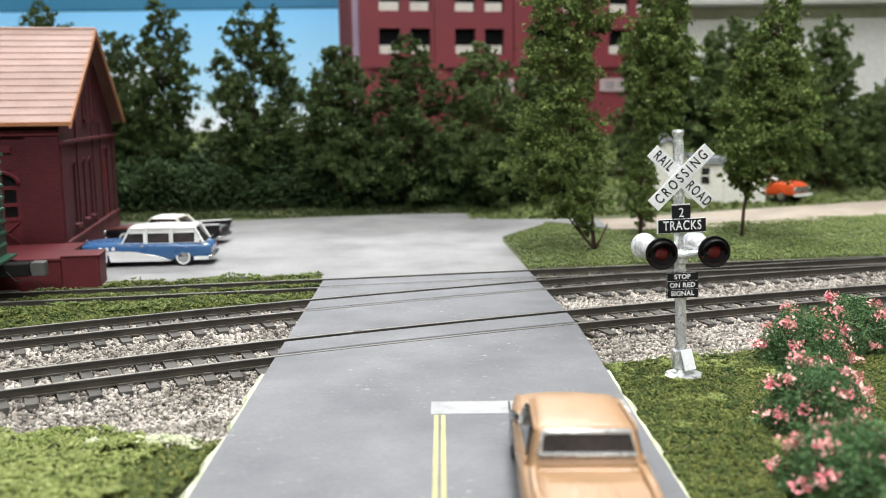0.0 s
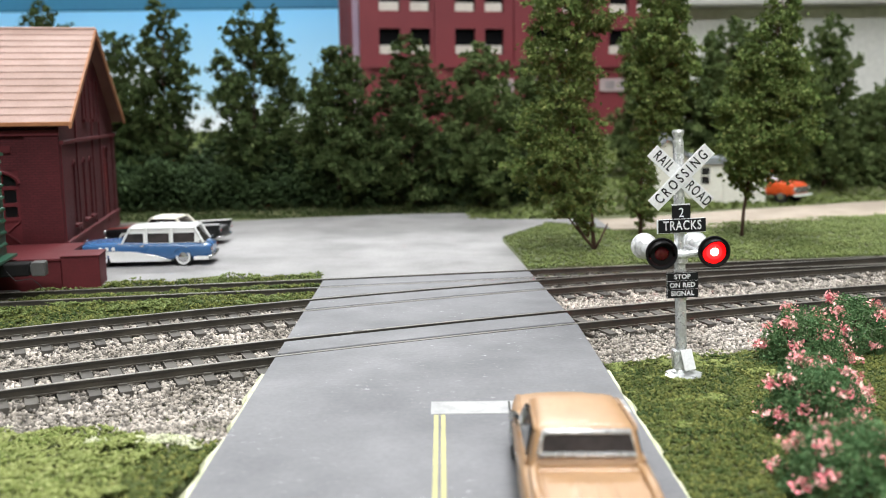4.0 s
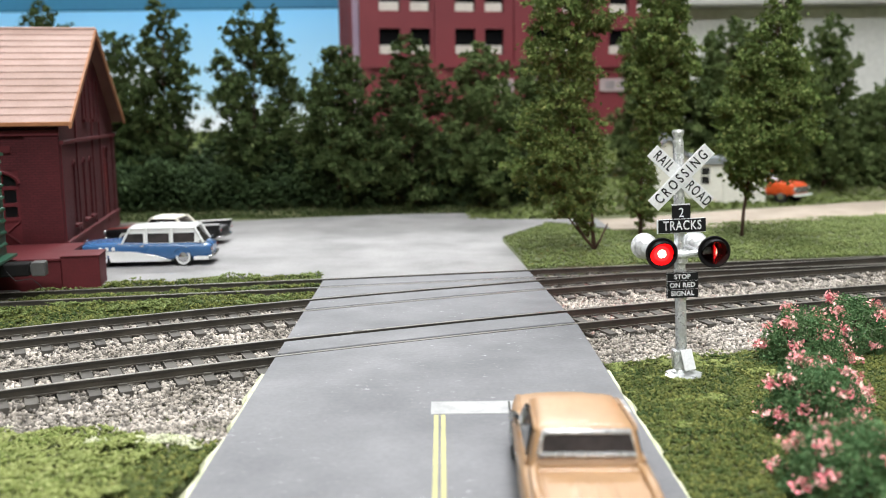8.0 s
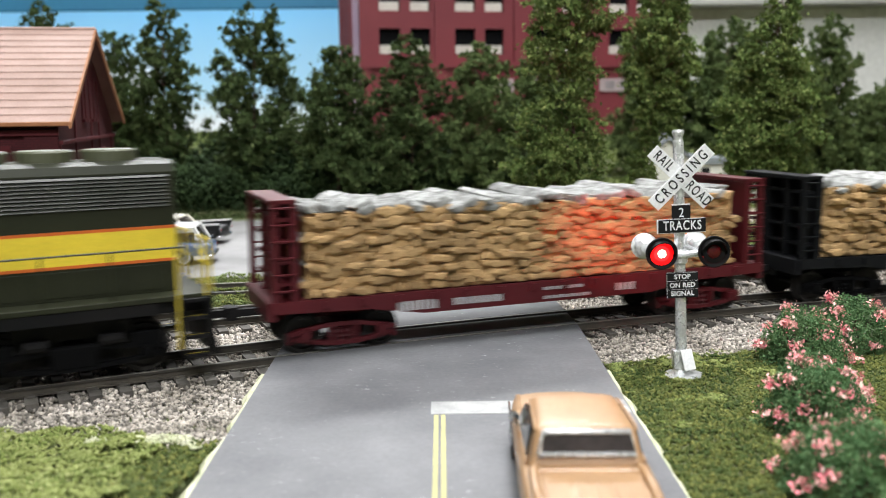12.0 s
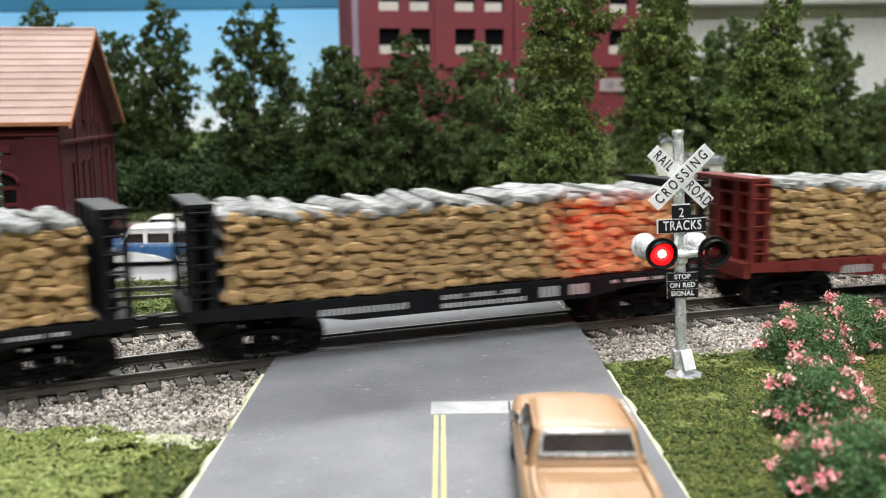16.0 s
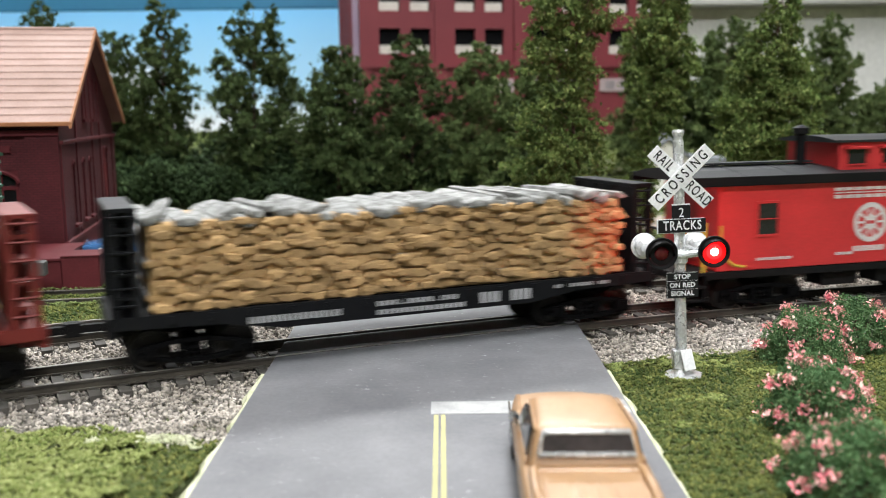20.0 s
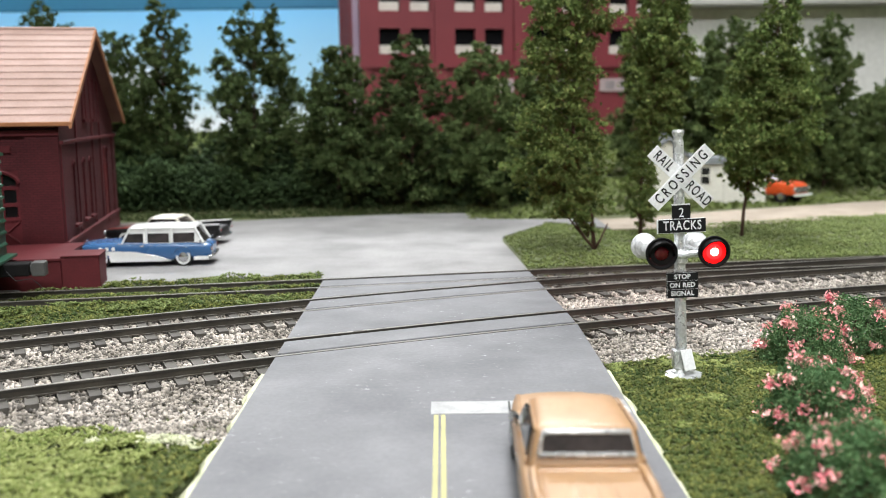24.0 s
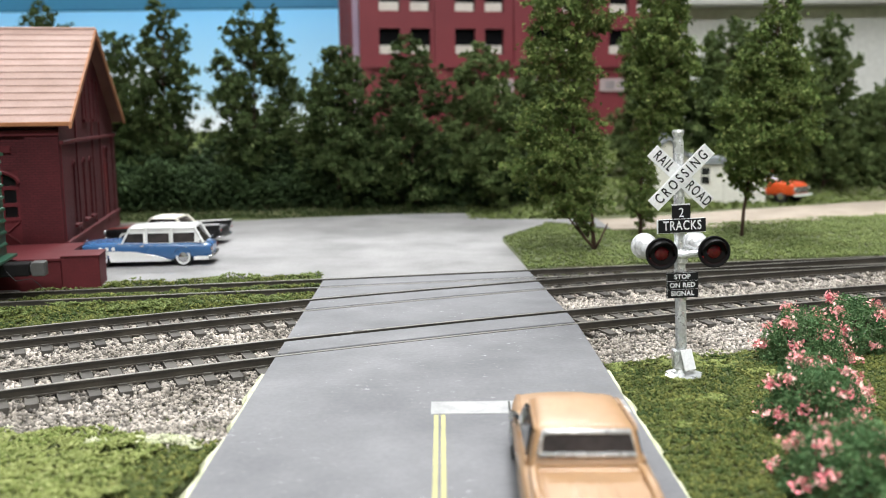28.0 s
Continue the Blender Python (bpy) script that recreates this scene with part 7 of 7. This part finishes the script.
turf("grass", "short green foam turf behind the tracks", 75, 26, 420, 355, 560, 46000, 0.8, GRASS_FAR, lambda x, y: far_of_spur(x, y) > 16 and x > 31 - 0.045 * (y - 395) and y < (442 + (x - 27.6) * 2.1 if x < 57 else 504 - (x - 57) * 1.33 if x < 84 else 469 + (x - 84) * 0.34) and x > 28, lift=0.4)
turf("grass", "short green foam turf beyond the lane", 76, 14, 420, 500, 680, 19000, 1.7, GRASS_FAR, lambda x, y: y > 519 + max(0.0, x - 60) * 0.36 or (x < 84 and y > 516), lift=0.5)
turf("grass", "short foam turf at the bank foot, tree shade in its colour", 77, -260, 40, 520, 600, 20000, 1.0, BANK_SHADED, lambda x, y: y > 549 + 0.11 * x if x < 0 else y > 549, lift=0.4)
turf("grass", "pale green foam turf on the far hill", 78, -420, 420, 690, 1100, 14000, 5.0, GRASS_FAR, lambda x, y: not (-80 < x < 380 and 830 < y < 990), lift=0.6)


# ---- ballast ----
def ballast(name, label, seed, x0, x1, y0, y1, n, inside, size=0.6):
    rng = np.random.default_rng(seed)
    p = np.stack([rng.uniform(x0, x1, n), rng.uniform(y0, y1, n)], 1)
    out, zz = [], []
    for x, y in p:
        if west_rim(y) - 0.5 < x < east_rim(y) + 0.5:
            continue
        k = inside(x, y)
        if k is None:
            continue
        out.append((x, y))
        zz.append(k)
    out, zz = np.array(out), np.array(zz)
    v, f = strew(rng, np.column_stack([out, zz + rng.uniform(-0.35, 0.25, len(out))]), size * rng.uniform(0.55, 1.35, len(out)), OCTA_V * 1.12, OCTA_F, 0.3, 0.9)
    ob = new(name, many(name, v, f, STONE))
    tagged(ob, label, "ballast", kind="stuff")


def bed_height(d, run):
    """Height of the ballast at a distance d from a track's middle line, or None off the bed, on a tie or under a rail; run: the way along the track."""
    a = abs(d)
    if a < 15.6 and abs((run + 3.25) % 6.5 - 3.25) < 1.75:
        return None
    if a < 7.0:
        return -2.85
    if a < 9.5:
        return -3.1
    if a < 15.4:
        return -2.8
    return -3.3 - (a - 17) * 0.06


def main_bed(x, y):
    d = gauge_dist(x, y)
    rim = (-46 if x > 0 else -32 - 0.62 * (x + 90)) - 5 * noise.noise(Vector((x * 0.09, y * 0.09, 3)))
    if rim < d < 24.5:
        h = bed_height(d, math.atan2(x - CX, y - CY) * R0 + 640)
        return None if h is None else max(h, ground_z(x, y) + 0.2)
    if 24.5 <= d < SPACING + 19 + 12 * noise.noise(Vector((x * 0.08, y * 0.08, 6))) and far_of_spur(x, y) < -9.9:
        h = bed_height(d - SPACING, math.atan2(x - CX, y - CY) * R0 + 640)
        return h
    return None


def spur_bed(x, y):
    d = far_of_spur(x, y) * 0.98
    if abs(d) > 15 or (gauge_dist(x, y) < SPACING + 10 and x < 30):
        return None
    if x < -60 and noise.noise(Vector((x * 0.06, y * 0.1, 0))) > 0.05:
        return None
    return bed_height(d, x + 190)


# roadbed under the stones
for bed_line, bed_s0, bed_s1, bed_w in ((main_line, -1500, 300, 17), (siding_line, -1500, 300, 17)):
    bed = Shape()
    n = 90
    rings = []
    for i in range(n):
        s = bed_s0 + (bed_s1 - bed_s0) * i / (n - 1)
        rings.append([(*bed_line(s, o)[:2], z) for o, z in ((-bed_w - 5, -5.6), (-bed_w, -3.95), (bed_w, -3.95), (bed_w + 5, -5.6))])
    bed.rings(rings)
    solid("roadbed", bed, STONE, "grey stone roadbed under the track", "roadbed", "structure")
ballast("ballast", "pale pinkish grey ballast stones along the main tracks", 81, -175, 215, 165, 420, 290000, main_bed, 0.53)
ballast("ballast", "pale grey ballast stones along the third track", 82, -190, 260, 285, 400, 60000, spur_bed)

track("main_track", main_line, -2100, 2500, -640, -330, "weathered rails on dark ties in pale ballast, crossing the road", under_road)
track("second_track", siding_line, -1400, 900, -640, -330, "weathered rails on dark ties, second track over the road", under_road)
track("spur_track", spur_line, -600, 262, -190, 150, "weathered rails on dark ties in grass beside the dock", under_road)


# ---- what moves ----
def motions():
    for ob, u, tail, head in TRAIN:
        mid = (tail + head) / 2
        rows = []
        for k in range(57):
            t = k * 0.5
            x, y, turn = on_curve(u + mid - V_TRAIN * t)
            rows.append((t, P(x, y, 0.06, 0, 0, turn) @ P(-mid, 0, 0)))
        walk(ob, rows)
        t_in, t_out = max(0.0, (u + tail + 330) / V_TRAIN), min(SECONDS, (u + head + 640) / V_TRAIN)
        for axle, ax, r in SPINNERS:
            if axle.parent != ob:
                continue
            rows, t, k = [], t_in, 0
            step = radians(75) * r / V_TRAIN
            rows.append((0.0, P(ax, 0, r)))
            while t < t_out:
                rows.append((t, P(ax, 0, r, 0, -75 * k, 0)))
                t, k = t + step, k + 1
            rows.append((SECONDS, P(ax, 0, r, 0, -75 * (k - 1), 0)))
            walk(axle, rows)
    # the lamps flash in turn: each disc shows its glowing face, then its dark one
    beat = 0.622
    changes = [math.ceil((2.98 + beat * k) * FPS) + (k == 29) for k in range(-1, 40)]
    for disc, x, y, z, way, left in FLIPPERS:
        front = 0 if way < 0 else 180
        turn = front + 180
        rows = [(0.0, P(x, y, z, 0, 0, turn))]

        def flip(start):
            nonlocal turn
            for k, part_turn in enumerate((0, 15, 91, 180)):
                rows.append((start + k / FPS, P(x, y, z, 0, 0, turn + part_turn)))
            turn += 180
        lit = False
        for k, at in enumerate(changes):
            want = (k % 2 == 1) == left
            if want != lit:
                flip((at - (3 if want else 1)) / FPS)  # both glow for a moment
                lit = want
        if lit:
            flip(27.8)
        rows.append((SECONDS, P(x, y, z, 0, 0, turn)))
        walk(disc, rows)


motions()
